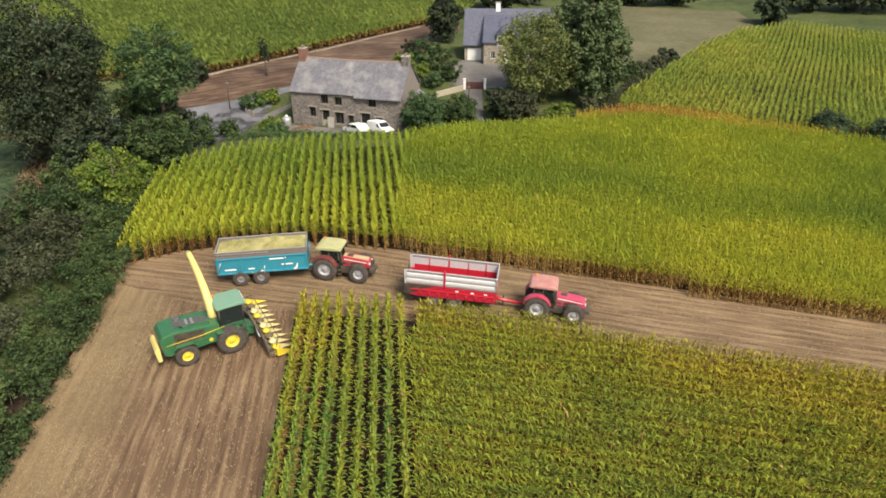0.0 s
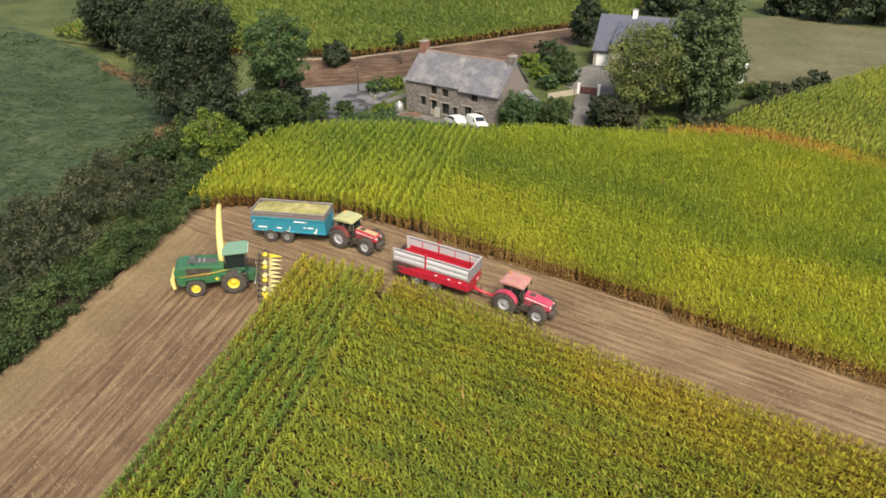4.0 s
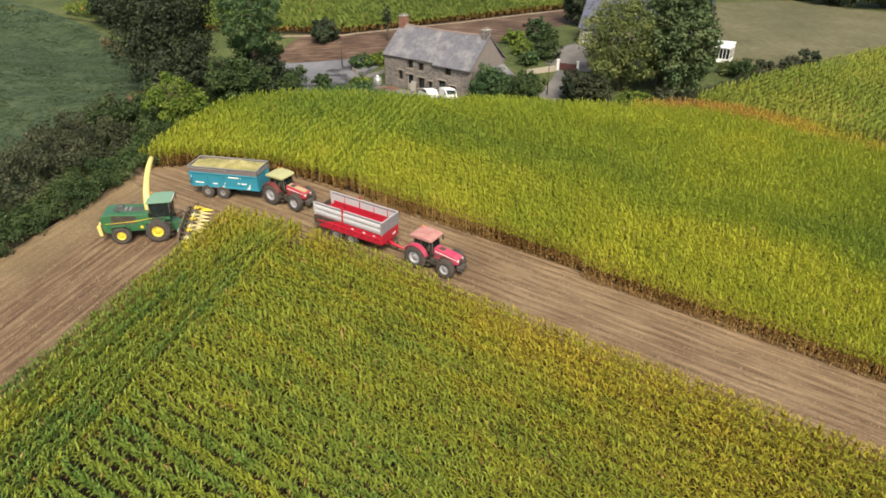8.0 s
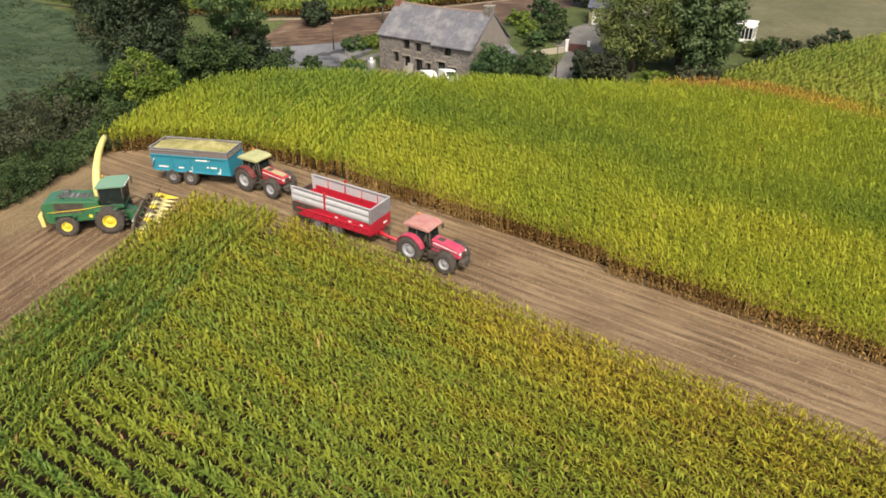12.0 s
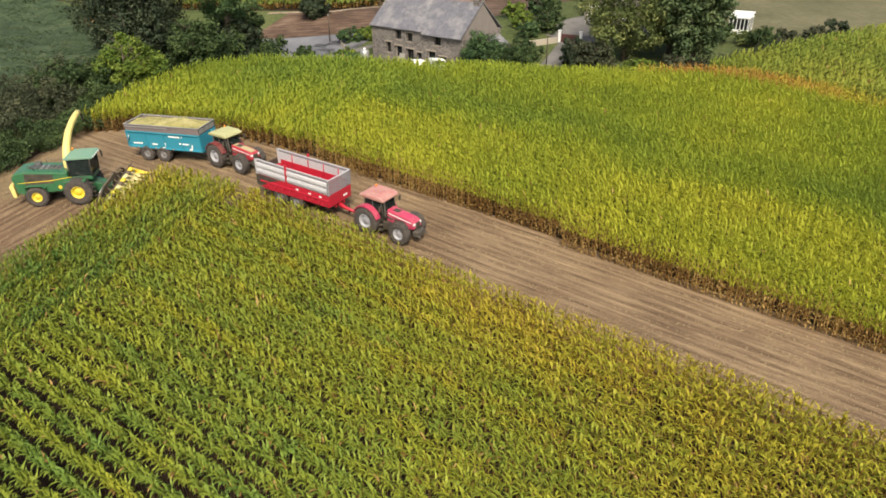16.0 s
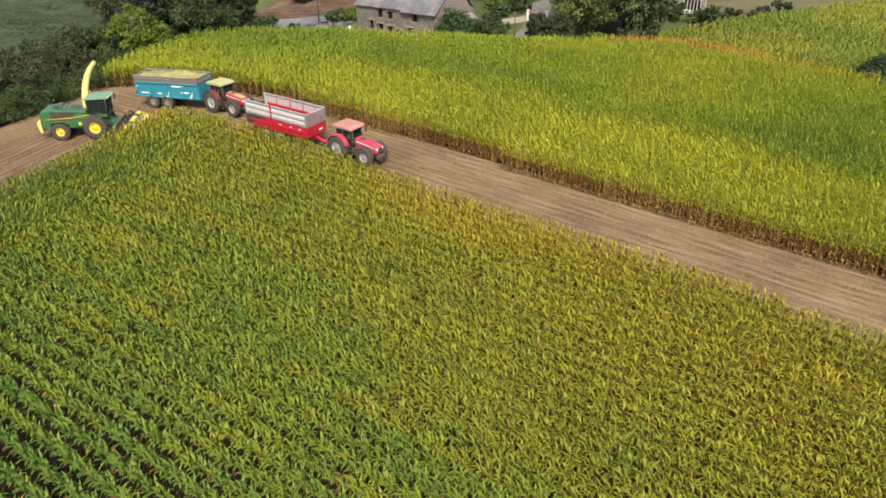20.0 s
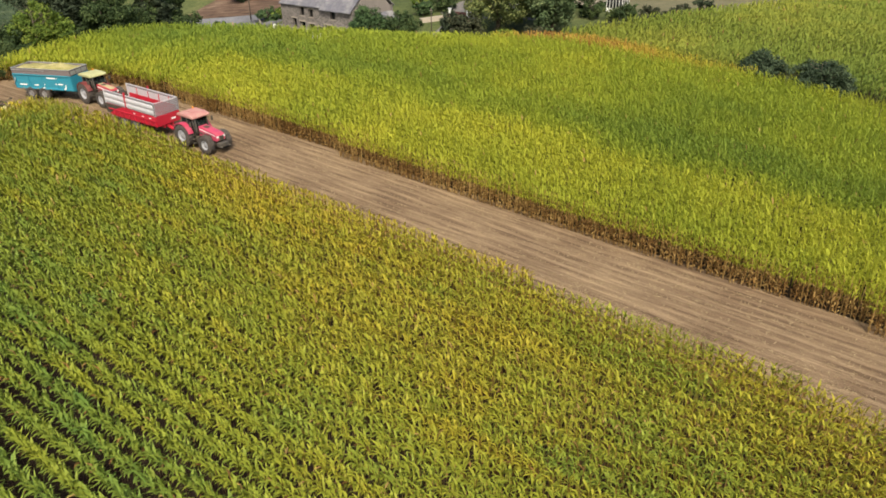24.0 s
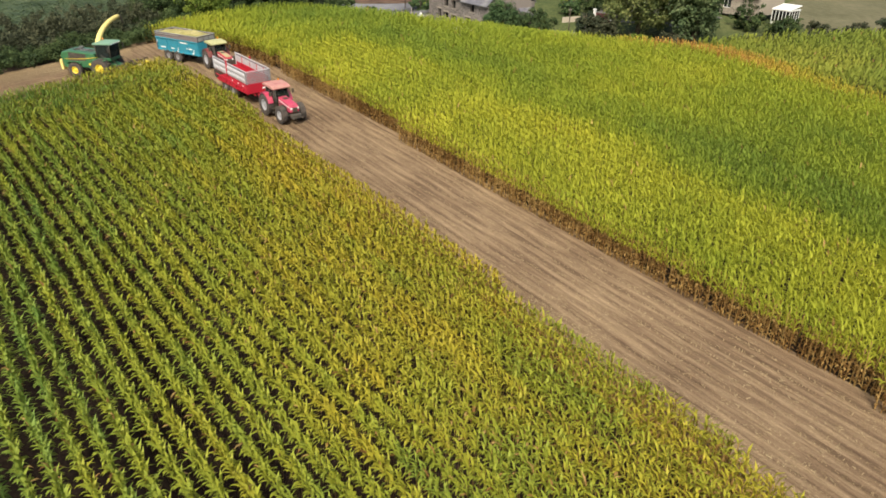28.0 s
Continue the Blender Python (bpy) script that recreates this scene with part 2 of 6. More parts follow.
M_TREE_GREEN = leaf_mat("fresh_leaf", [(0.15, (0.026, 0.055, 0.024)), (0.5, (0.06, 0.105, 0.042)), (0.85, (0.12, 0.175, 0.07))], 0.35, 0.36, 0.3)
M_YELLOW = leaf_mat("yellow_green_leaf", [(0.15, (0.045, 0.08, 0.016)), (0.5, (0.115, 0.17, 0.028)), (0.85, (0.22, 0.26, 0.05))], 0.35, 0.42, 0.3)
M_SCRUB = leaf_mat("scrub_leaf", [(0.15, (0.025, 0.031, 0.017)), (0.5, (0.055, 0.062, 0.034)), (0.85, (0.105, 0.108, 0.06))], 0.35, 0.36, 0.2)
M_LIME = leaf_mat("lime_leaf", [(0.15, (0.036, 0.062, 0.028)), (0.5, (0.08, 0.115, 0.05)), (0.85, (0.15, 0.185, 0.085))], 0.35, 0.30, 0.25)
M_GORSE = leaf_mat("gorse_leaf", [(0.15, (0.026, 0.042, 0.024)), (0.5, (0.046, 0.07, 0.038)), (0.85, (0.082, 0.108, 0.06))], 0.35, 0.2, 0.2)
M_REED = leaf_mat("dead_grass", [(0.15, (0.09, 0.06, 0.035)), (0.5, (0.17, 0.115, 0.065)), (0.85, (0.27, 0.2, 0.11))], 0.25, 0.7, 0.2)
M_BARK = land_mat("bark", [(0.2, (0.05, 0.04, 0.03)), (0.7, (0.16, 0.13, 0.10))], 1.5, 8.0)
M_GRASS = land_mat("grass", [(0.05, (0.03, 0.042, 0.014)), (0.45, (0.065, 0.082, 0.028)), (0.9, (0.12, 0.12, 0.05))], 0.12, 2.0)
M_MEADOW = land_mat("meadow_grass", [(0.05, (0.02, 0.034, 0.017)), (0.45, (0.042, 0.064, 0.031)), (0.9, (0.085, 0.1, 0.052))], 0.22, 1.1, stretch=(0.6, 1, 1), turn=0.15, relief=1.0, dist=0.35)
M_MOWN = land_mat("mown_grass", [(0.05, (0.075, 0.074, 0.038)), (0.45, (0.108, 0.1, 0.056)), (0.95, (0.16, 0.138, 0.085))], 0.09, 1.5, stretch=(0.5, 1, 1), turn=0.5, lines=("Y", 2.6, 0.03))
M_TILLED = land_mat("brown_stubble", [(0.1, (0.045, 0.028, 0.02)), (0.45, (0.095, 0.06, 0.043)), (0.85, (0.2, 0.14, 0.1))], 0.15, 2.0, stretch=(0.1, 1, 1), turn=-0.3)
# Dark soil, its colour lowered further to paint the shade between maize rows.
M_SHADE_SOIL = land_mat("shaded_field_soil", [(0.1, (0.013, 0.008, 0.006)), (0.45, (0.026, 0.017, 0.012)), (0.85, (0.055, 0.037, 0.025))], 0.3, 4.0)
M_STUBBLE = land_mat("harvested_soil", [(0.05, (0.082, 0.05, 0.03)), (0.42, (0.185, 0.124, 0.076)), (0.85, (0.335, 0.242, 0.148))], 0.16, 3.8, stretch=(0.03, 1, 1), turn=radians(12), dist=0.12, relief=0.8, lines=("Y", 0.8, 0.18), grit=0.9, blotch=0.55)
M_STUBBLE_ACROSS = land_mat("harvested_soil_headland", [(0.05, (0.068, 0.04, 0.026)), (0.42, (0.148, 0.094, 0.058)), (0.85, (0.28, 0.196, 0.12))], 0.16, 3.8, stretch=(1, 0.03, 1), turn=radians(-5), dist=0.12, relief=0.8, lines=("X", 0.8, 0.16), grit=0.9, blotch=0.8, belt=(1.0, 0.083, 22.6, 7.0, (0.3, 0.225, 0.125)))
M_ASPHALT = land_mat("asphalt", [(0.1, (0.095, 0.095, 0.105)), (0.5, (0.14, 0.14, 0.156)), (0.85, (0.21, 0.21, 0.225))], 0.2, 8.0, relief=0.2)
M_TRACK = land_mat("bare_track", [(0.05, (0.14, 0.105, 0.075)), (0.45, (0.25, 0.195, 0.145)), (0.9, (0.36, 0.3, 0.23))], 0.2, 2.0)
M_GRAVEL = land_mat("pale_gravel", [(0.1, (0.085, 0.08, 0.075)), (0.5, (0.145, 0.135, 0.13)), (0.85, (0.22, 0.2, 0.19))], 0.2, 8.0, relief=0.3)


# ---------------------------------------------------------------- mesh helpers
def mesh_of(name, bm, mats):
    me = bpy.data.meshes.new(name)
    bm.normal_update()
    bm.to_mesh(me)
    bm.free()
    for m in mats if isinstance(mats, (list, tuple)) else [mats]:
        me.materials.append(m)
    return me


def thing(name, label, category, m=None, group="", kind=""):
    """An empty at the base of a thing, under which its parts hang."""
    ob = new(name)
    ob.empty_display_size = 0.2
    if m is not None:
        ob.matrix_world = m
    return tagged(ob, label, category, group, kind)


def part(name, bm, mat, parent, label=""):
    ob = new(name, mesh_of(name, bm, mat))
    ob.parent = parent
    return tagged(ob, label) if label else ob


def solo(name, bm, mat, label, category="", group="", kind=""):
    return tagged(new(name, mesh_of(name, bm, mat)), label, category, group, kind)


def fast_mesh(name, verts, faces, mats, mat_index=None, smooth_faces=False):
    """A mesh from numpy arrays; faces is a list of (n, k) index arrays."""
    me = bpy.data.meshes.new(name)
    me.vertices.add(len(verts))
    me.vertices.foreach_set("co", np.ascontiguousarray(verts, dtype=np.float32).ravel())
    loops = np.concatenate([f.ravel() for f in faces])
    sizes = np.concatenate([np.full(len(f), f.shape[1]) for f in faces])
    me.loops.add(len(loops))
    me.loops.foreach_set("vertex_index", loops.astype(np.int32))
    me.polygons.add(len(sizes))
    me.polygons.foreach_set("loop_start", np.r_[0, np.cumsum(sizes)[:-1]].astype(np.int32))
    if mat_index is not None:
        me.polygons.foreach_set("material_index", mat_index.astype(np.int32))
    for m in mats:
        me.materials.append(m)
    me.update(calc_edges=True)
    return me


def box(bm, x0, x1, y0, y1, z0, z1, bevel=0.0, taper=None, mat=0):
    """An axis-aligned block; taper=(tx, ty) pulls the top in at every side."""
    tx, ty = taper or (0, 0)
    vs = [bm.verts.new(p) for p in ((x0, y0, z0), (x1, y0, z0), (x1, y1, z0), (x0, y1, z0),
          (x0 + tx, y0 + ty, z1), (x1 - tx, y0 + ty, z1), (x1 - tx, y1 - ty, z1), (x0 + tx, y1 - ty, z1))]
    fs = [bm.faces.new([vs[i] for i in f]) for f in ((3, 2, 1, 0), (4, 5, 6, 7), (0, 1, 5, 4), (1, 2, 6, 5), (2, 3, 7, 6), (3, 0, 4, 7))]
    for f in fs:
        f.material_index = mat
    if bevel:
        es = list({e for f in fs for e in f.edges})
        bmesh.ops.bevel(bm, geom=es, offset=bevel, segments=2, affect="EDGES", profile=0.6)
    return bm


def B(*a, **k):
    return box(bmesh.new(), *a, **k)


def prism(points, y0, y1, bevel=0.0, axis="y", bm=None):
    """A block from an outline in x, z (axis y), or y, z (axis x), or x, y (axis z)."""
    bm = bm or bmesh.new()
    put = {"y": lambda a, b, c: (a, c, b), "x": lambda a, b, c: (c, a, b), "z": lambda a, b, c: (a, b, c)}[axis]
    lo, hi = ([bm.verts.new(put(a, b, c)) for a, b in points] for c in (y0, y1))
    n = len(points)
    fs = [bm.faces.new(lo[::-1]), bm.faces.new(hi)] + [bm.faces.new((lo[i], lo[(i + 1) % n], hi[(i + 1) % n], hi[i])) for i in range(n)]
    bmesh.ops.recalc_face_normals(bm, faces=fs)
    if bevel:
        bmesh.ops.bevel(bm, geom=list({e for f in fs for e in f.edges}), offset=bevel, segments=2, affect="EDGES", profile=0.6)
    return bm


def lathe(profile, n=24, bm=None, axis="y", at=(0, 0, 0), capped=True):
    """A turned body from (radius, offset) pairs about the y (or z, x) axis."""
    bm = bm or bmesh.new()
    rings = []
    for r, o in profile:
        ring = []
        for i in range(n):
            a = 2 * math.pi * i / n
            c, s = r * math.cos(a), r * math.sin(a)
            p = {"y": (c, o, s), "z": (c, s, o), "x": (o, c, s)}[axis]
            ring.append(bm.verts.new(Vector(p) + Vector(at)))
        rings.append(ring)
    fs = []
    for a, b in zip(rings, rings[1:]):
        fs += [bm.faces.new((a[i], a[(i + 1) % n], b[(i + 1) % n], b[i])) for i in range(n)]
    ends = [bm.faces.new(rings[0]), bm.faces.new(rings[-1][::-1])] if capped else []
    bmesh.ops.recalc_face_normals(bm, faces=fs + ends)
    for f in fs:
        f.smooth = True
    return bm


def tube(points, radii, n=8, bm=None, flat=1.0, across=None):
    """A round bar along points."""
    bm = bm or bmesh.new()
    pts = [Vector(p) for p in points]
    if isinstance(radii, (int, float)):
        radii = [radii] * len(pts)
    rings = []
    for i, p in enumerate(pts):
        d = (pts[min(i + 1, len(pts) - 1)] - pts[max(i - 1, 0)]).normalized()
        if across:
            u = d.cross(Vector(across)).normalized()
        else:
            u = d.orthogonal().normalized() if abs(d.y) > 0.95 else d.cross(Vector((0, 1, 0))).normalized()
        v = d.cross(u)
        rings.append([bm.verts.new(p + radii[i] * (math.cos(a) * u + flat * math.sin(a) * v)) for a in (2 * math.pi * k / n for k in range(n))])
    fs = []
    for a, b in zip(rings, rings[1:]):
        fs += [bm.faces.new((a[i], a[(i + 1) % n], b[(i + 1) % n], b[i])) for i in range(n)]
    fs += [bm.faces.new(rings[0]), bm.faces.new(rings[-1][::-1])]
    bmesh.ops.recalc_face_normals(bm, faces=fs)
    for f in fs[:-2]:
        f.smooth = True
    return bm


def draped(name, outline, mat, lift, label, cell=2.0, category="", kind="structure"):
    """A sheet laid over the land inside an outline."""
    bm = bmesh.new()
    f = bm.faces.new([bm.verts.new((x, y, 0)) for x, y in outline])
    if f.normal.z < 0 or sum(a[0] * b[1] - b[0] * a[1] for a, b in zip(outline, outline[1:] + outline[:1])) < 0:
        f.normal_flip()
    bmesh.ops.triangulate(bm, faces=bm.faces[:])
    for k in (0, 1):
        lo, hi = min(p[k] for p in outline), max(p[k] for p in outline)
        no = (1, 0, 0) if k == 0 else (0, 1, 0)
        v = math.ceil(lo / cell) * cell
        while v < hi:
            bmesh.ops.bisect_plane(bm, geom=bm.verts[:] + bm.edges[:] + bm.faces[:], plane_co=(v, v, 0), plane_no=no, dist=1e-5)
            v += cell
    for v in bm.verts:
        v.co.z = ground_z(v.co.x, v.co.y) + lift
    return solo(name, bm, mat, label, category, kind=kind)


def inside(x, y, poly):
    """Which points lie in a polygon (numpy)."""
    ins = np.zeros(len(x), bool)
    for (x0, y0), (x1, y1) in zip(poly, poly[1:] + poly[:1]):
        hitting = (y0 > y) != (y1 > y)
        ins ^= hitting & (x < (x1 - x0) * (y - y0) / (y1 - y0 + 1e-12) + x0)
    return ins


# ---------------------------------------------------------------- the land
def land():
    xs = np.r_[np.arange(-420, -120, 20), np.arange(-120, 140, 2.0), np.arange(140, 441, 20)]
    ys = np.r_[np.arange(-200, -20, 20), np.arange(-20, 200, 2.0), np.arange(200, 601, 20)]
    X, Y = np.meshgrid(xs, ys)
    v = np.stack([X.ravel(), Y.ravel(), ground_zs(X.ravel(), Y.ravel())], 1)
    nx, ny = len(xs), len(ys)
    i = (np.arange(ny - 1)[:, None] * nx + np.arange(nx - 1)).ravel()
    tagged(new("ground", fast_mesh("ground", v, [np.stack([i, i + 1, i + 1 + nx, i + nx], 1)], [M_GRASS])),
           "rough green grass land rolling to the horizon", "ground", kind="structure")


land()
DISTANT_EDGE = [(-80, 113), (-52, 116.2), (-38.3, 118.6), (-34.2, 122.7), (-30, 128.1), (-21.8, 137.4), (-12.5, 148.8), (-4.3, 158.4), (0, 165)]
LANE_FAR = [(-27.5, 52.5), (-23.5, 55.0), (-18, 56.3), (-12, 56.6), (-4, 55.4), (10, 52.7), (28, 48.5), (52, 43.3), (90, 34.8)]
LANE_NEAR = [(-11.4, 46.6), (-2.6, 46.0), (9, 43.3), (29, 39.2), (58, 32.4), (90, 25.2)]
HEAD_LEFT = [(-11.4, 46.6), (-10.4, 33), (-9.6, 22), (-8.4, 4)]
HEDGE_EDGE = [(-27.8, 52.5), (-26.0, 46), (-25.4, 38), (-24.6, 29), (-23.5, 15), (-22.5, 0)]
draped("shaded_field_soil", [(-28, 0), (90, -8), (90, 60), (60, 78.5), (50, 82), (41, 84.5), (33, 90.5), (24, 95), (13, 93), (4, 91), (-4, 83), (-19, 80.8), (-25, 78), (-30.5, 70), (-28.5, 54)], M_SHADE_SOIL, 0.03, "dark brown soil, darkened for shade, under the standing maize", 2.0)
draped("second_field_soil", [(24.6, 96.5), (33, 91.5), (41, 85.3), (50, 82.8), (60, 79.3), (90, 61.5), (120, 64), (116, 152), (90, 152), (79, 167), (64, 159), (51, 142), (41, 126), (31, 111), (25.6, 103)], M_SHADE_SOIL, 0.03, "dark soil, darkened for shade, under the neighbouring maize", 4.0)
draped("distant_field_soil", [(x, y - 0.4) for x, y in DISTANT_EDGE] + [(6, 168), (10, 202), (-108, 202), (-108, 115)], M_SHADE_SOIL, 0.03, "dark soil, darkened for shade, under the distant maize", 6.0)
draped("harvested_lane", [(x, y - 0.5) for x, y in LANE_NEAR] + [(x, y + 1.0) for x, y in LANE_FAR[::-1][:-1]] + [(-28.4, 53.6), (-27.6, 50.5), (-18, 46.6)], M_STUBBLE, 0.07, "pale brown harvested strip with stubble and wheel tracks", 2.0)
draped("harvested_headland", HEAD_LEFT[::-1] + [(-18, 47), (-26, 50.5), (-28.2, 53.2)] + [(x - 0.6, y) for x, y in HEDGE_EDGE], M_STUBBLE_ACROSS, 0.075, "pale brown harvested headland with stubble lines", 2.0)
draped("meadow", [(-32, 0), (-31, 30), (-38, 55), (-42, 66), (-45, 80), (-60, 95), (-88, 110), (-130, 124), (-200, 100), (-200, 0)], M_MEADOW, 0.04, "grey-green grazed meadow behind the hedge", 4.0)
draped("road", [(-52, 103.6), (-42.3, 105.4), (-37.6, 107.0), (-32.3, 108.9), (-28.9, 110.5), (-25.7, 112.4), (-16, 117), (-15.4, 115), (-25.4, 110.6), (-29.6, 108.9), (-32, 107.2), (-33.7, 105.4), (-34.4, 102.8), (-33.6, 99), (-32.0, 94.5), (-30.2, 86), (-34.2, 86), (-36.2, 94), (-38.6, 99.4), (-42, 102.2), (-52, 100.4)], M_ASPHALT, 0.07, "pale grey worn asphalt lane past the farmhouse", 1.5)
draped("farmyard", [(-24.6, 99.6), (-22.4, 100.4), (-5.5, 95.8), (-1, 98), (3.0, 104), (3.6, 112), (6.4, 112), (6.0, 100), (4, 94.5), (-4, 92.5), (-22, 97.4)], M_GRAVEL, 0.055, "pale gravel yard in front of the farmhouse", 1.5)
draped("yard_path", [(-30.6, 102.2), (-27.8, 102.6), (-25.6, 105.6), (-22.6, 108.6), (-22.2, 107.6), (-24.6, 104.6), (-26.4, 101.6), (-30.2, 100.8)], M_GRAVEL, 0.06, "narrow gravel path from the lane to the farmhouse", 1.0)
draped("field_track", [(-50, 114.3), (-37.9, 117.2), (-33.8, 121.0), (-29.5, 126.3), (-21.3, 134.9), (-12.2, 146.6), (-4.1, 156.0), (-4.7, 156.7), (-12.8, 147.4), (-21.9, 135.8), (-30, 127.0), (-34.3, 121.8), (-38.3, 118.1), (-50, 115.2)], M_TRACK, 0.08, "thin pale bare strip along the maize edge", 1.5)
draped("courtyard", [(1, 113.5), (2, 122), (3.5, 125.5), (20, 122), (18, 112), (8, 111.5), (4, 112)], M_GRAVEL, 0.06, "grey gravel court before the slate-roofed house", 3.0)
draped("brown_field", [(-47, 105.2), (-42.6, 105.6), (-37.8, 107.0), (-32.6, 109.0), (-25.8, 112.6), (-12, 118.5), (-8, 124), (-4, 136), (4, 152), (4, 160), (-4.3, 158.0), (-12.5, 148.4), (-21.8, 137.0), (-30, 127.7), (-38.3, 118.2), (-46, 116.5)], M_TILLED, 0.045, "brown harvested stubble slope beside the lane", 3.0)
draped("mown_field", [(34, 122), (46, 134), (60, 156), (74, 172), (76, 190), (40, 196), (20, 180), (22, 140)], M_MOWN, 0.05, "pale mown grass field", 4.0)


# ---------------------------------------------------------------- maize
def near_line(x, y, line):
    """Distance of points from a polyline (numpy)."""
    best = np.full(len(x), 1e9)
    for (x0, y0), (x1, y1) in zip(line, line[1:]):
        dx, dy = x1 - x0, y1 - y0
        f = np.clip(((x - x0) * dx + (y - y0) * dy) / (dx * dx + dy * dy), 0, 1)
        best = np.minimum(best, np.hypot(x - x0 - f * dx, y - y0 - f * dy))
    return best


def maize(name, outline, angle, mats, label, row=0.8, gap=0.14, leaves=8, height=2.4, size=1.0, seed=1, edge=(), width=0.036, reach=0.46, even=0.05, simple=False, rise=1.0, wander=0.03, arching=3, fan=0.5, bow=1.95, spray=0.55, droop_at=0.48):
    """Standing maize in rows: a stalk with arching leaves; plants along an open edge also show their dry lower leaves."""
    rng = np.random.default_rng(seed)
    a = radians(angle)
    ex, ey = np.array([math.cos(a), math.sin(a)]), np.array([-math.sin(a), math.cos(a)])
    pts = np.array(outline)
    u, v = pts @ ex, pts @ ey
    U, V = np.meshgrid(np.arange(u.min(), u.max(), gap), np.arange(v.min(), v.max(), row))
    U, V = U.ravel(), V.ravel()
    U = U + rng.normal(0, gap * 0.3, len(U))
    V = V + rng.normal(0, wander, len(V)) + 0.12 * np.sin(U * 0.11 + 0.7)
    x, y = U * ex[0] + V * ey[0], U * ex[1] + V * ey[1]
    keep = inside(x, y, outline) & (rng.random(len(x)) > 0.03)
    x, y = x[keep], y[keep]
    order = np.argsort(near_line(x, y, edge)) if len(edge) else np.arange(len(x))
    x, y = x[order], y[order]
    n = len(x)
    rim = int((near_line(x, y, edge) < 1.9).sum()) if len(edge) else 0
    wave = 0.5 + 0.5 * np.sin(x * 0.31 + 1.7 * np.sin(y * 0.23)) * np.sin(y * 0.27 + np.sin(x * 0.17))
    h = height * (0.9 + 0.12 * wave) * rng.normal(1, even, n)
    base = np.stack([x, y, ground_zs(x, y)], 1)
    lean = rng.normal(0, 0.08, (n, 2))
    verts, quads, tris, qm, tm, off = [], [], [], [], [], 0
    # stalks
    ring = np.array([[0.025, 0, 0], [-0.0125, 0.022, 0], [-0.0125, -0.022, 0]]) * size
    low = base[:, None] + ring[None]
    top = low + np.c_[lean, h * 0.86][:, None]
    verts.append(np.concatenate([low, top], 1).reshape(-1, 3))
    i = np.arange(n)[:, None] * 6
    for k in range(3):
        m = n if k == 0 else rim
        quads.append(i[:m] + np.array([k, (k + 1) % 3, 3 + (k + 1) % 3, 3 + k]))
        qm.append((np.arange(m) < (rim if simple else n)).astype(int))
    off += 6 * n
    side = a + rng.normal(0, 0.3, n)
    dry_rows = 12 if rim else 0
    sprays = leaves - arching
    for k in range(leaves + dry_rows):
        low, arch = k >= leaves, k < arching
        m = rim if low else n
        hh = h[:m]
        if low:
            # dry leaves on the lower stalks of the open edge
            q = (k - leaves + 0.5) / dry_rows
            at, az = 0.06 + 0.5 * q, side[:m] + math.pi * (k % 2) + rng.normal(0, 1.2, m)
            length, up, droop, wid = 0.36, 0.8, 2.7, max(0.04, width)
        elif arch:
            # long leaves that bow out across the row
            q = (k + 0.5) / arching
            at, az = droop_at + 0.26 * q, side[:m] + math.pi * (k % 2 + 0.5) + rng.normal(0, fan, m)
            length, up, droop, wid = reach * (bow - 0.3 * q), rise, 2.5 - 0.3 * q, width * 0.9
        else:
            # the upright spray at the top, fanned along the row
            q = (k - arching + 0.5) / sprays
            at, az = 0.52 + 0.4 * q, side[:m] + math.pi * (k % 2) + rng.normal(0, spray, m)
            length, up, droop, wid = reach * (1.8 - 0.55 * q), 1.08 + 0.22 * q, 1.95 - 0.75 * q, width
        at = hh * at + rng.normal(0, 0.04, m)
        length = size * length * rng.normal(1, 0.17, m)
        up = np.clip(rng.normal(up, 0.13, m), 0.3, 1.5)
        droop = rng.normal(droop, 0.28, m)
        wid = size * wid * rng.normal(1, 0.15, m)
        root = base[:m] + np.c_[lean[:m] * (at / hh)[:, None], at]
        hd = np.stack([np.cos(az), np.sin(az)], 1)
        cr = np.stack([-np.sin(az), np.cos(az)], 1)
        r, zz, ang, prev = np.zeros(m), np.zeros(m), up.copy(), 0.0
        steps = ((0.0, 0.6), (0.5, 1.0), (1.0, 0.0)) if simple or not arch else ((0.0, 0.55), (0.38, 1.0), (0.72, 0.85), (1.0, 0.0))
        for s, w in steps:
            r, zz = r + (s - prev) * length * np.cos(ang), zz + (s - prev) * length * np.sin(ang)
            ang, prev = up - droop * s, s
            mid = root + np.c_[hd * r[:, None], zz]
            if w > 0:
                wv = np.c_[cr * (wid * w)[:, None], np.zeros(m)]
                verts += [mid - wv, mid + wv]
            else:
                verts.append(mid)
        j = np.arange(m)
        o = [off + p * m + j for p in range(2 * len(steps) - 1)]
        dry = np.ones(m, int) if low else (rng.random(m) < (0.008 if simple else 0.06 if arch else 0.01)).astype(int)
        for p in range(0, len(o) - 3, 2):
            quads.append(np.stack([o[p], o[p + 1], o[p + 3], o[p + 2]], 1))
            qm.append(dry)
        tris.append(np.stack(o[-3:], 1))
        tm.append(dry)
        off += len(o) * m
    me = fast_mesh(name, np.concatenate(verts), [np.concatenate(quads), np.concatenate(tris)], mats, np.concatenate(qm + tm))
    return tagged(new(name, me), label, "maize", kind="stuff")


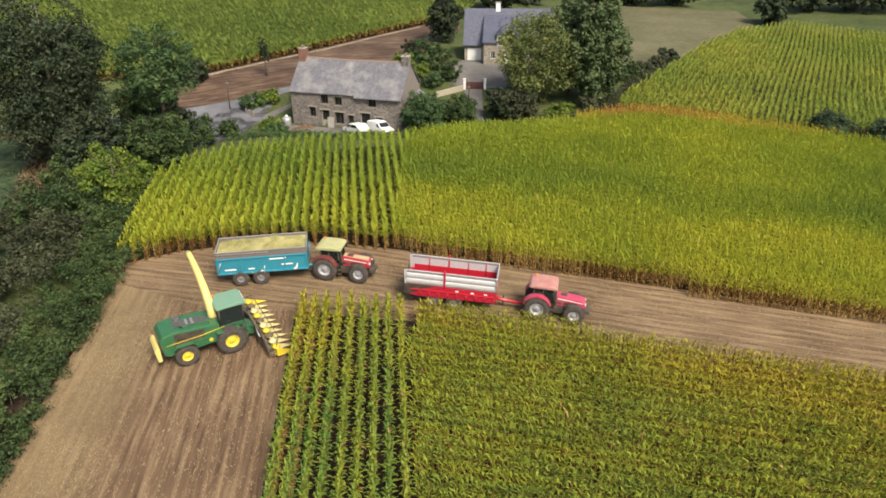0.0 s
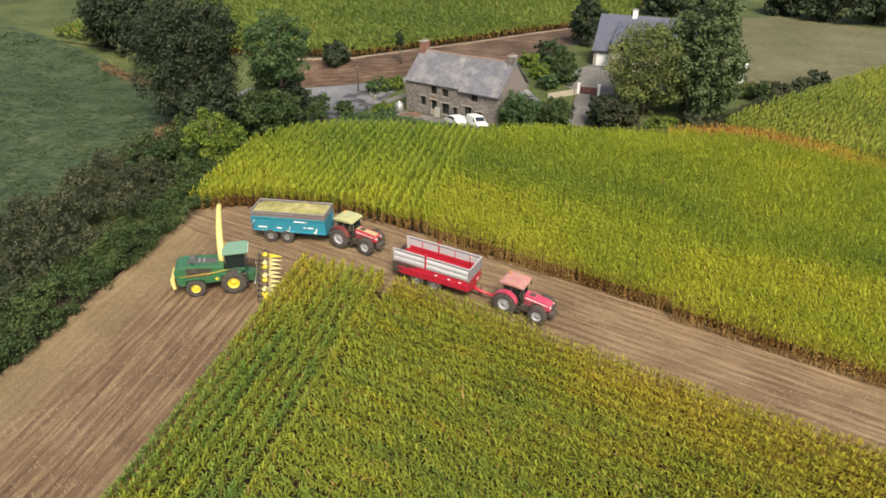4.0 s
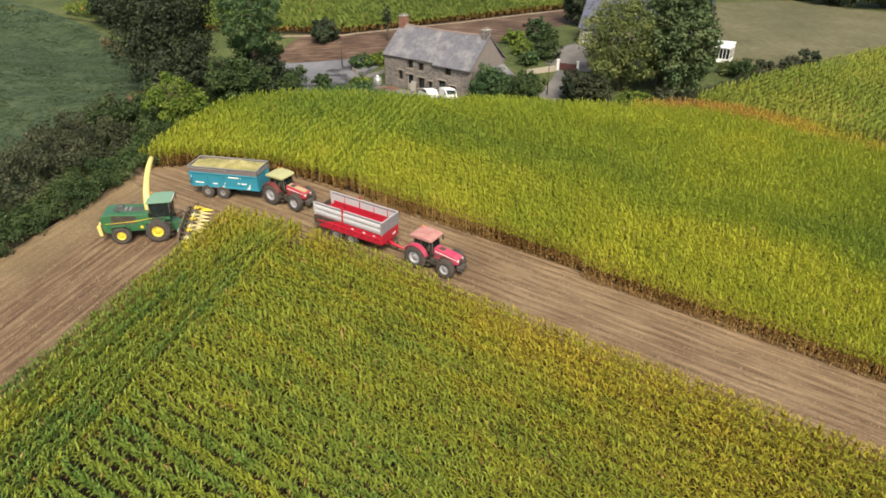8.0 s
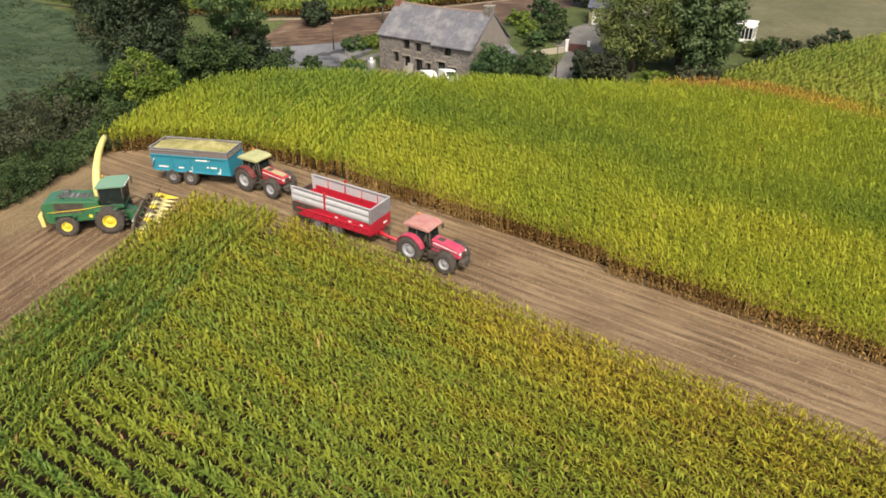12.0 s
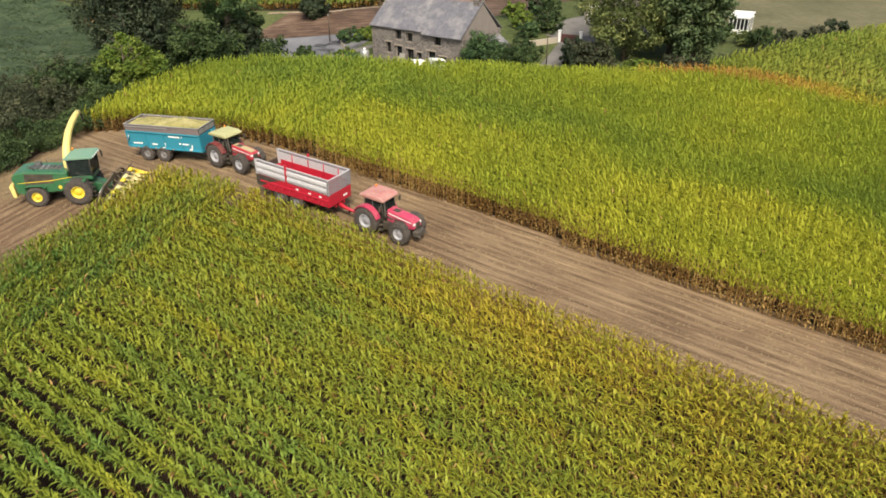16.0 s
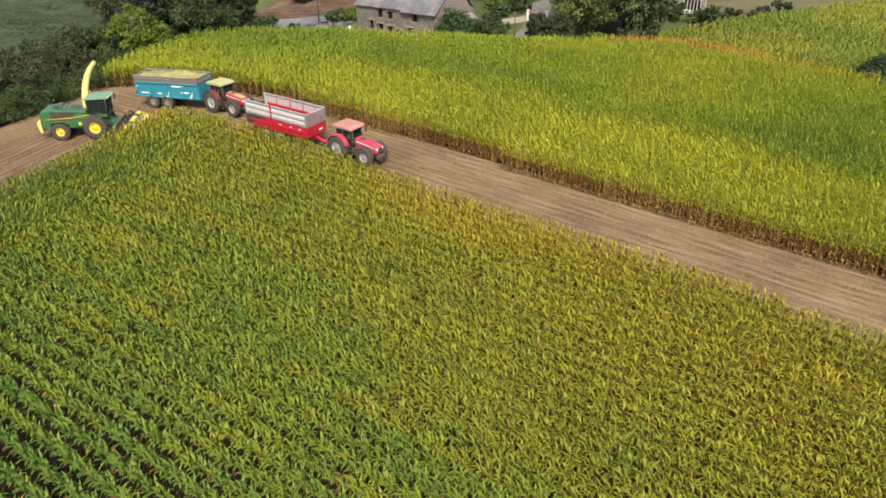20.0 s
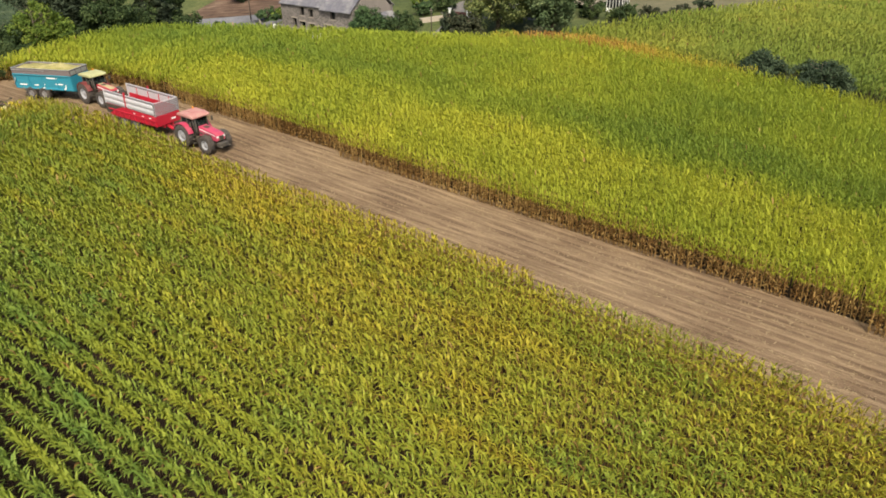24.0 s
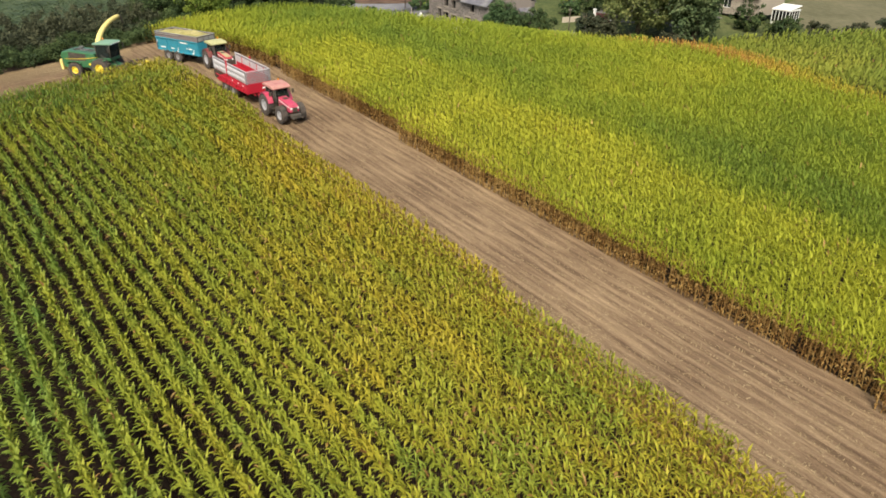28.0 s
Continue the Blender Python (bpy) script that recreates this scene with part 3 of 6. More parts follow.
maize("standing_maize", [(-1.9, 45.4)] + LANE_NEAR[2:5] + [(84, 26), (80, 6), (36, 5), (10, 6), (-0.2, 8), (-0.9, 18), (-2.1, 36), (-2.4, 41.5), (-1.9, 42.2)], -10.2, [M_CORN, M_DRY], "tall yellowing green standing maize in close rows", row=0.91, gap=0.15, leaves=7, arching=2, seed=1, edge=LANE_NEAR, reach=0.38, width=0.054, bow=1.7, rise=1.05, wander=0.015, spray=0.45, droop_at=0.42, even=0.03)
maize("headland_maize", [(-11.2, 46.4), (-2.9, 45.8), (-2.5, 38), (-2.0, 34), (-0.75, 18), (0.0, 6), (-8.4, 6), (-9.3, 18), (-10.2, 33)], -85.5, [M_CORN_HEAD, M_DRY], "rows of yellow-green maize across the field end", row=0.9, gap=0.15, leaves=7, arching=2, seed=2, edge=HEAD_LEFT, reach=0.38, width=0.052, bow=1.65, spray=0.5, even=0.03)
maize("far_maize", [(-4.5, 55.9)] + LANE_FAR[5:] + [(84, 68), (66, 80), (60, 83.4), (51, 87.2), (45, 87.4), (35, 90.8), (26, 93), (18, 91), (13, 90.6), (4, 90.5), (-1, 85.5), (-4.2, 82)], -11, [M_CORN_FAR, M_DRY], "tall green standing maize beyond the harvested strip", row=0.9, gap=0.19, leaves=8, seed=3, height=2.55, edge=LANE_FAR, reach=0.36, width=0.05, even=0.03, simple=True, rise=0.9, fan=0.8)
maize("far_headland_maize", [(-27.3, 53.3), (-23.5, 55.4), (-18, 56.8), (-12, 57.0), (-4.3, 55.9), (-3.8, 82), (-12, 80.2), (-18.7, 80.2), (-24.5, 77.2), (-28, 73.2), (-30, 69)], -84, [M_CORN_DOWN, M_DRY], "maize rows running down to the hedge", row=0.9, gap=0.16, leaves=8, seed=4, edge=LANE_FAR, width=0.048, reach=0.42, simple=True, fan=1.0, wander=0.08)
maize("ripe_maize", [(18, 91.2), (26, 93.2), (35, 91), (45, 87.6), (51, 87.6), (51, 89.6), (46, 91), (36, 95.4), (28, 97.6), (24, 96.5), (18, 93.6)], -20, [M_CORN_ORANGE, M_DRY], "orange ripe maize along the field's far edge", gap=0.22, leaves=8, size=0.95, height=2.3, seed=5, width=0.05, reach=0.36, even=0.03, simple=True, rise=0.9, fan=0.8)
maize("second_field_maize", [(25, 99), (28, 98.4), (36, 96), (46, 91.6), (51.5, 92.5), (56, 91.2), (62, 87.2), (68, 81.6), (90, 68), (116, 70), (112, 150), (90, 150), (79, 165), (64.5, 158), (51.5, 141.5), (41.5, 125.5), (31.5, 111), (26.2, 103)], 63, [M_CORN_SLOPE, M_DRY], "green maize rows on the neighbouring slope", row=0.85, gap=0.42, leaves=5, arching=2, size=0.85, height=2.2, seed=6, width=0.1, reach=0.55, even=0.03, simple=True, rise=0.65, wander=0.1, fan=0.8)
maize("distant_maize", DISTANT_EDGE + [(6, 168), (10, 200), (-105, 200), (-105, 116)], 35, [M_CORN_DIST, M_DRY], "maize field behind the brown slope", row=0.9, gap=0.7, leaves=4, arching=2, size=1.2, height=1.8, seed=7, width=0.2, reach=0.62, edge=DISTANT_EDGE, even=0.01, simple=True, rise=0.3)


# ---------------------------------------------------------------- trees and shrubs
def leaf_cloud(centres, radii, per, size, seed, flat=0.75):
    """Small leaf quads scattered in clumps."""
    rng = np.random.default_rng(seed)
    c = np.repeat(np.asarray(centres, float), per, 0)
    rr = np.repeat(np.asarray(radii, float), per)
    d = rng.normal(size=c.shape)
    d /= np.linalg.norm(d, axis=1, keepdims=True)
    p = c + d * (rr * rng.random(len(c)) ** 0.45)[:, None] * [1, 1, flat]
    nrm = 1.3 * d + rng.normal(0, 0.5, d.shape) + [0, 0, 0.5]
    nrm /= np.linalg.norm(nrm, axis=1, keepdims=True)
    t = np.cross(nrm, rng.normal(size=d.shape))
    t /= np.linalg.norm(t, axis=1, keepdims=True)
    b = np.cross(nrm, t)
    s = size * rng.uniform(0.6, 1.35, len(c))[:, None]
    v = np.stack([p - t * s, p + b * s * 0.5, p + t * s, p - b * s * 0.5], 1).reshape(-1, 3)
    return v, np.arange(len(v)).reshape(-1, 4)


def tree(name, at, height, radius, mat, label, seed, low=0.25, clumps=140, per=60, size=0.22, cone=0.0, trunks=1, category="tree", sink=0.0, group=""):
    """A tapered trunk with limbs and a ragged crown of leaf clumps."""
    rng = np.random.default_rng(seed)
    x, y = at
    root = thing(name, label, category, pose(x, y, ground_z(x, y) - sink), group)
    bm = bmesh.new()
    limbs = []
    for k in range(trunks):
        off = Vector((rng.normal(0, 0.5), rng.normal(0, 0.5), 0)) * (trunks > 1)
        lean = Vector((rng.normal(0, 0.05), rng.normal(0, 0.05), 0)) * height
        r0 = max(0.06, height * 0.022)
        pts = [off + lean * f + Vector((0, 0, height * 0.9 * f)) for f in (0, 0.2, 0.45, 0.7, 1)]
        tube(pts, [r0 * 1.25, r0, r0 * 0.75, r0 * 0.45, r0 * 0.12], 8, bm)
        for j in range(7):
            f = 0.25 + 0.65 * (j + rng.random()) / 7
            a = rng.random() * 6.28
            s = off + lean * f + Vector((0, 0, height * 0.9 * f))
            out = radius * (0.4 + 0.25 * rng.random()) * (1 - cone * f)
            e = s + Vector((math.cos(a) * out, math.sin(a) * out, out * 0.55))
            tube([s, (s + e) / 2 + Vector((0, 0, -0.1 * out)), e], [r0 * 0.4, r0 * 0.25, r0 * 0.08], 5, bm)
    part("trunk", bm, M_BARK, root)
    cs, rs = [], []
    mid, half = height * (1 + low) / 2, height * (1 - low) / 2
    wob = rng.random(6) * 6.28
    while len(cs) < clumps:
        d = rng.normal(size=3)
        d /= np.linalg.norm(d)
        az = math.atan2(d[1], d[0])
        k = 0.82 + 0.16 * math.sin(3 * az + wob[0] + 2 * d[2]) + 0.1 * math.sin(5 * az + wob[1] - 4 * d[2]) + 0.08 * math.sin(7 * d[2] + wob[2])
        k *= 0.45 + 0.55 * rng.random() ** 0.4
        f = 0.5 + 0.5 * d[2]
        w = radius * (1 - cone * f)
        cs.append((d[0] * k * w, d[1] * k * w, mid + d[2] * k * half))
        rs.append(radius * rng.uniform(0.13, 0.27) * (1 - 0.4 * cone * f))
    v, q = leaf_cloud(cs, rs, round(per * 0.72), size * 1.16, seed + 100)
    crown = new("crown", fast_mesh("crown", v, [q], [mat]))
    crown.parent = root
    return root


def hedge(name, line, width, height, mat, label, seed, step=0.7, per=55, size=0.13, lumps=5, category="hedge"):
    """A tangled shrub belt along a line, one mesh of clumps on stems."""
    rng = np.random.default_rng(seed)
    cs, rs = [], []
    bm = bmesh.new()
    for (x0, y0), (x1, y1) in zip(line, line[1:]):
        n = max(1, int(math.hypot(x1 - x0, y1 - y0) / step))
        for i in range(n):
            for k in range(lumps):
                f = (i + rng.random()) / n
                nx, ny = (y0 - y1), (x1 - x0)
                L = math.hypot(nx, ny)
                s = rng.uniform(-0.5, 0.5)
                x, y = x0 + (x1 - x0) * f + nx / L * s * width, y0 + (y1 - y0) * f + ny / L * s * width
                hump = height * (1 - 1.6 * s * s) * (0.75 + 0.3 * math.sin(x * 0.9 + 2 * math.sin(y * 0.6))) * rng.uniform(0.35, 1.0)
                cs.append((x, y, ground_z(x, y) + max(0.25, hump)))
                rs.append(rng.uniform(0.45, 0.9))
                if k == 0:
                    z = ground_z(x, y)
                    tube([(x, y, z - 0.05), (x + rng.normal(0, 0.15), y + rng.normal(0, 0.15), z + max(0.3, hump) * 0.9)], [0.035, 0.012], 4, bm)
    root = thing(name, label, category)
    tagged(part("stems", bm, M_BARK, root), kind="stuff")
    v, q = leaf_cloud(cs, rs, per, size, seed + 50, 0.85)
    ob = new("foliage", fast_mesh("foliage", v, [q], [mat]))
    ob.parent = root
    return root


tree("oak_tree", (-43.0, 77), 19.5, 7.4, M_TREE_DARK, "huge dark green oak at the meadow's edge", 11, low=-0.05, clumps=560, per=95, size=0.18)
tree("ash_tree", (-33.5, 83), 15.5, 4.8, M_TREE_GREEN, "tall open-crowned green tree by the lane", 12, low=0.3, clumps=150, per=95, size=0.17)
tree("hazel_bush", (-32.5, 65), 6.4, 3.5, M_YELLOW, "yellow-green rounded hazel bush by the maize", 13, low=-0.1, clumps=300, per=80, size=0.15, trunks=3, category="bush")
tree("elder_tree", (-37.5, 72), 7.4, 4.0, M_TREE_DARK, "dark green shrubby tree under the oak", 14, low=-0.05, clumps=220, per=70, trunks=2)
tree("thorn_bush", (-31.5, 75), 6.5, 3.8, M_TREE, "green thorn bush beside the maize", 15, low=-0.05, clumps=200, per=70, size=0.17, trunks=2, category="bush")
tree("holly_bush", (-33.2, 84), 5.6, 3.3, M_TREE_DARK, "dark bush above the road bend", 16, low=-0.05, clumps=200, per=70, trunks=2, category="bush")
tree("willow_bush", (-36, 60.5), 5.0, 3.8, M_TREE, "leafy green bush in the hedge", 42, low=-0.1, clumps=220, per=70, size=0.16, trunks=3, category="bush")
tree("elder_bush", (-39, 92), 8.5, 4.2, M_TREE, "green bush thicket above the road", 43, low=-0.05, clumps=220, per=70, trunks=3, category="bush")
tree("cedar_tree", (-86, 113), 16, 8.0, M_TREE_DARK, "dark spreading tree at the meadow's far side", 17, low=0.0, clumps=380, per=70, size=0.3, cone=0.45, group="dark trees beyond the meadow")
tree("cedar_tree", (-75, 110), 9, 5.0, M_TREE_DARK, "lower dark tree at the meadow's far side", 44, low=0.0, clumps=260, per=70, size=0.28, cone=0.3, group="dark trees beyond the meadow")
tree("laurel_bush", (-40.2, 114.6), 3.9, 2.6, M_TREE_DARK, "dark round bush on the brown slope", 18, low=-0.05, clumps=180, per=60, trunks=2, category="bush")
tree("cypress_tree", (-28.8, 117), 6.2, 0.9, M_TREE_DARK, "slim dark tree on the brown slope", 45, low=0.35, clumps=60, per=50, size=0.14)
tree("birch_tree", (14.0, 105.8), 14.5, 6.2, M_TREE_LIGHT, "grey-green spreading birch beside the court", 19, low=0.02, clumps=380, per=80, size=0.165)
tree("lime_tree", (22.8, 104.4), 18.5, 4.9, M_LIME, "tall dark green lime at the field's corner", 20, low=0.0, clumps=420, per=70, cone=0.3, group="limes at the field corner")
tree("lime_tree", (19.6, 108.5), 15.5, 4.6, M_LIME, "dark green lime behind the field's corner", 46, low=0.0, clumps=320, per=70, cone=0.3, group="limes at the field corner")
tree("holly_bush", (8.4, 101.5), 5.0, 2.2, M_TREE_DARK, "dark upright bush by the gate lane", 47, low=-0.05, clumps=130, per=60, size=0.16, trunks=2, category="bush")
tree("thorn_bush", (11.0, 100.5), 4.6, 2.8, M_SCRUB, "brownish bush by the gate lane", 48, low=-0.05, clumps=150, per=60, size=0.16, trunks=2, category="bush")
tree("farm_bush", (-2.4, 95.0), 6.0, 3.3, M_TREE_GREEN, "round green bush at the farmhouse gable", 21, low=-0.08, clumps=230, per=80, size=0.14, trunks=3, category="bush", group="bushes at the farmhouse gable")
tree("farm_bush", (2.2, 96.5), 5.4, 3.2, M_TREE, "round dark green bush at the farmhouse gable", 22, low=-0.08, clumps=210, per=80, size=0.14, trunks=3, category="bush", group="bushes at the farmhouse gable")
tree("spruce_tree", (0.5, 141), 11, 4.4, M_TREE_DARK, "blue-grey spruce behind the slate-roofed house", 23, low=0.0, clumps=260, per=60, cone=0.55)
tree("gorse_bush", (51.4, 91.2), 3.5, 2.9, M_GORSE, "dark rounded bush between the maize fields", 24, low=-0.1, clumps=260, per=60, size=0.12, trunks=3, category="bush", group="bushes between the maize fields")
tree("gorse_bush", (57.5, 87.2), 4.5, 3.3, M_GORSE, "larger dark rounded bush between the maize fields", 25, low=-0.1, clumps=300, per=60, size=0.12, trunks=3, category="bush", group="bushes between the maize fields")
# garden shrubs between the two houses
for i, (x, y, h, r, mat, lab) in enumerate((
        (-1.5, 112.5, 2.6, 2.0, M_TREE_GREEN, "rounded green garden shrub between the houses"), (1.2, 115.0, 3.2, 2.3, M_TREE, "dark green garden shrub between the houses"), (-3.5, 116.0, 2.4, 2.0, M_YELLOW, "golden garden shrub between the houses"),
        (-0.5, 119.5, 4.0, 2.2, M_TREE, "tall garden shrub between the houses"), (-6.5, 121.0, 2.4, 2.2, M_YELLOW, "golden conifer shrub between the houses"), (-3.0, 124.0, 4.4, 2.4, M_TREE_GREEN, "leafy garden shrub between the houses"),
        (-5.0, 130.0, 3.0, 2.2, M_TREE_DARK, "dark purple-leaved shrub between the houses"), (-28.9, 106.9, 2.2, 2.2, M_TREE_GREEN, "green shrub beside the yard fence"), (-26.6, 108.2, 2.2, 1.9, M_YELLOW, "golden shrub beside the yard fence"),
        (-24.2, 97.2, 2.2, 1.7, M_YELLOW, "yellow-green weedy shrub by the yard"), (-29.4, 94.8, 2.4, 1.6, M_TREE, "small dark shrub at the road bend"), (-23.0, 96.0, 1.5, 1.8, M_TREE_GREEN, "low green weeds by the yard"),
        (31.0, 116.5, 3.2, 2.4, M_TREE, "dark shrub at the garden's edge"), (34.0, 121.0, 2.4, 2.2, M_SCRUB, "brownish shrub at the garden's edge"), (38.0, 126.0, 2.4, 2.2, M_SCRUB, "scrubby garden bush near the mown field"), (41.0, 130.5, 2.8, 2.0, M_TREE_DARK, "dark bush by the mown field"),
        (29.5, 119.0, 2.2, 2.6, M_TREE_LIGHT, "pale green border shrub near the mown field"), (25.0, 118.5, 4.5, 2.6, M_TREE, "green shrub before the conservatory"), (17.0, 99.5, 2.0, 2.2, M_YELLOW, "low yellow-green scrub at the field edge"), (5.5, 95.5, 1.6, 2.2, M_TREE_GREEN, "low weeds at the field edge"), (21.0, 101.0, 2.4, 2.0, M_SCRUB, "brown scrub below the lime"))):
    tree("garden_shrub", (x, y), h, r, mat, lab, 60 + i, low=-0.1, clumps=60, per=36, size=0.19, trunks=2, category="bush", group="garden and yard shrubs")
# far trees along the skyline
for i, (x, y, h, r) in enumerate(((76.8, 172, 7, 4), (92, 186, 10, 7), (102, 182, 11, 8), (112, 178, 11, 8), (124, 176, 10, 8), (52, 196, 9, 7), (42, 200, 8, 6), (14, 178, 9, 6), (22, 190, 9, 6), (62, 198, 8, 6))):
    tree("far_tree", (x, y), h, r, M_TREE_DARK, "dark broad tree on the far field boundary", 90 + i, low=-0.05, clumps=110, per=36, size=0.48, group="trees on the far boundary")
hedge("bramble_hedge", [(-32.5, 68), (-30.5, 60), (-28.6, 52.5), (-28.8, 45), (-28.2, 38), (-27.4, 29), (-26.8, 15), (-25.4, 4)], 5.5, 2.5, M_TREE, "low leafy green brambles along the harvested headland", 31, lumps=11, per=70, size=0.125)
hedge("scrub_hedge", [(-39, 62), (-37, 54), (-36.5, 46), (-36, 38), (-35.5, 28), (-34, 12)], 11.0, 4.3, M_SCRUB, "grey-brown scrub hedge along the meadow", 32, lumps=17, per=62, size=0.145)
hedge("thicket", [(-36, 60), (-34, 66), (-38, 71), (-35, 77), (-32.5, 84), (-35, 92)], 8.0, 4.6, M_TREE, "dark tangled thicket under the oak and ash", 33, lumps=14, per=50, size=0.185)
hedge("field_edge_scrub", [(5, 93.5), (13, 96), (20, 98.5), (24, 101.5), (29.5, 111), (40, 127)], 3.0, 1.3, M_SCRUB, "low dry scrub and weeds along the field edge", 34, lumps=6, per=40, size=0.12)
hedge("yard_weeds", [(-29, 92), (-24, 94.5), (-14, 91.5), (-4, 90)], 3.0, 1.0, M_TREE_GREEN, "low green weeds between yard and maize", 35, lumps=6, per=40, size=0.11)


# dead grass along the meadow's edge and the foot of the oak
hedge("dead_grass_bank", [(-84, 106), (-66, 99), (-54, 91), (-47.5, 82), (-44, 71), (-41.5, 65)], 2.2, 0.9, M_REED, "brown dead grass bank along the meadow's edge", 36, lumps=6, per=28, size=0.14)


# ---------------------------------------------------------------- buildings
def masonry(name, stops, bricks=3.2, mortar=(0.42, 0.38, 0.32)):
    m, nt, bs = node_mat(name)
    vec = coords(nt, (1, 1, 1.6))
    v = nt.nodes.new("ShaderNodeTexVoronoi")
    v.inputs["Scale"].default_value = bricks
    nt.links.new(vec, v.inputs["Vector"])
    e = nt.nodes.new("ShaderNodeTexVoronoi")
    e.feature = "DISTANCE_TO_EDGE"
    e.inputs["Scale"].default_value = bricks
    nt.links.new(vec, e.inputs["Vector"])
    tone = nt.nodes.new("ShaderNodeSeparateColor")
    nt.links.new(v.outputs["Color"], tone.inputs[0])
    big = noise_tex(nt, 0.6, 3, coords(nt))
    f = calc(nt, "ADD", calc(nt, "MULTIPLY", tone.outputs[0], 0.6), calc(nt, "MULTIPLY_ADD", big, 0.8, -0.2))
    joint = calc(nt, "LESS_THAN", e.outputs["Distance"], 0.05)
    nt.links.new(mixed(nt, joint, ramp(nt, f, stops), mortar), bs.inputs["Base Color"])
    bs.inputs["Roughness"].default_value = 0.9
    bump(nt, bs, e.outputs["Distance"], 0.6, 0.04)
    return m


def slate(name, stops, lichen=(0.5, 0.48, 0.44), amount=0.5):
    m, nt, bs = node_mat(name)
    vec = coords(nt)
    b = nt.nodes.new("ShaderNodeTexBrick")
    b.inputs["Scale"].default_value = 1.0
    b.inputs["Brick Width"].default_value, b.inputs["Row Height"].default_value, b.inputs["Mortar Size"].default_value = 0.32, 0.2, 0.012
    b.inputs["Color1"].default_value, b.inputs["Color2"].default_value, b.inputs["Mortar"].default_value = (0.25, 0.25, 0.25, 1), (0.75, 0.75, 0.75, 1), (0, 0, 0, 1)
    nt.links.new(coords(nt, (1, 1, 1), (radians(-48), 0, 0)), b.inputs["Vector"])
    big, fine = noise_tex(nt, 0.45, 4, vec, 0.65), noise_tex(nt, 2.2, 3, vec)
    f = calc(nt, "ADD", calc(nt, "MULTIPLY", b.outputs["Color"], 0.35), calc(nt, "MULTIPLY_ADD", fine, 0.9, -0.15))
    base = ramp(nt, f, stops)
    patch = calc(nt, "MULTIPLY", calc(nt, "SUBTRACT", big, 0.48), 6.0 * amount)
    patch.node.use_clamp = True
    nt.links.new(mixed(nt, patch, base, lichen), bs.inputs["Base Color"])
    bs.inputs["Roughness"].default_value = 0.62
    bump(nt, bs, b.outputs["Fac"], 0.5, 0.02)
    return m


M_STONE = masonry("granite_rubble", [(0.1, (0.058, 0.049, 0.046)), (0.5, (0.115, 0.099, 0.092)), (0.9, (0.205, 0.18, 0.166))], mortar=(0.2, 0.178, 0.163))
M_STONE_PALE = masonry("pale_granite", [(0.1, (0.14, 0.12, 0.10)), (0.5, (0.22, 0.19, 0.155)), (0.9, (0.33, 0.29, 0.24))], mortar=(0.28, 0.25, 0.21))
M_BRICK = masonry("red_brick", [(0.1, (0.12, 0.045, 0.03)), (0.5, (0.2, 0.08, 0.052)), (0.9, (0.25, 0.13, 0.095))], 6.0, (0.16, 0.12, 0.1))
M_SLATE = slate("weathered_slate", [(0.1, (0.075, 0.073, 0.086)), (0.5, (0.125, 0.121, 0.142)), (0.9, (0.19, 0.184, 0.21))], (0.28, 0.27, 0.26))
M_SLATE_BLUE = slate("blue_slate", [(0.1, (0.05, 0.054, 0.082)), (0.5, (0.075, 0.08, 0.12)), (0.9, (0.11, 0.118, 0.17))], (0.12, 0.125, 0.17), 0.15)
M_RIDGE = paint("ridge_tile", (0.2, 0.14, 0.125), 0.8, amount=0.3)
M_WHITE = paint("white_paint", (0.78, 0.78, 0.77), 0.4, dirt=(0.4, 0.38, 0.34), amount=0.15)
M_DARKWOOD = paint("dark_wood", (0.05, 0.04, 0.032), 0.7, amount=0.2)
M_GREYWOOD = paint("grey_wood", (0.3, 0.27, 0.23), 0.85, amount=0.4)
M_REDGATE = paint("red_gate_paint", (0.075, 0.018, 0.02), 0.6, amount=0.15)
M_LINTEL = paint("cut_granite", (0.27, 0.235, 0.2), 0.85, amount=0.3)
M_RENDER = paint("cream_render", (0.34, 0.3, 0.25), 0.9, amount=0.3)
M_OLDRENDER = paint("weathered_render", (0.2, 0.175, 0.16), 0.9, dirt=(0.12, 0.1, 0.09), amount=0.45, scale=1.2)
M_CONCRETE = paint("concrete", (0.3, 0.285, 0.26), 0.9, dirt=(0.2, 0.19, 0.16), amount=0.4)
M_STEEL = paint("galvanised_steel", (0.5, 0.51, 0.52), 0.4, 0.7, amount=0.3)


def glass_mat(name, colour, rough=0.08):
    m, nt, bs = node_mat(name)
    bs.inputs["Base Color"].default_value = (*colour, 1)
    bs.inputs["Roughness"].default_value = rough
    bs.inputs["Specular IOR Level"].default_value = 0.6
    return m


def clear_glass(name, tint):
    m, nt, bs = node_mat(name)
    bs.inputs["Base Color"].default_value = (*tint, 1)
    bs.inputs["Roughness"].default_value = 0.05
    bs.inputs["Transmission Weight"].default_value = 0.85
    bs.inputs["IOR"].default_value = 1.12
    bs.inputs["Specular IOR Level"].default_value = 0.3
    return m


M_PANE = glass_mat("window_glass", (0.015, 0.017, 0.02))
M_CABGLASS = clear_glass("cab_glass", (0.10, 0.135, 0.13))


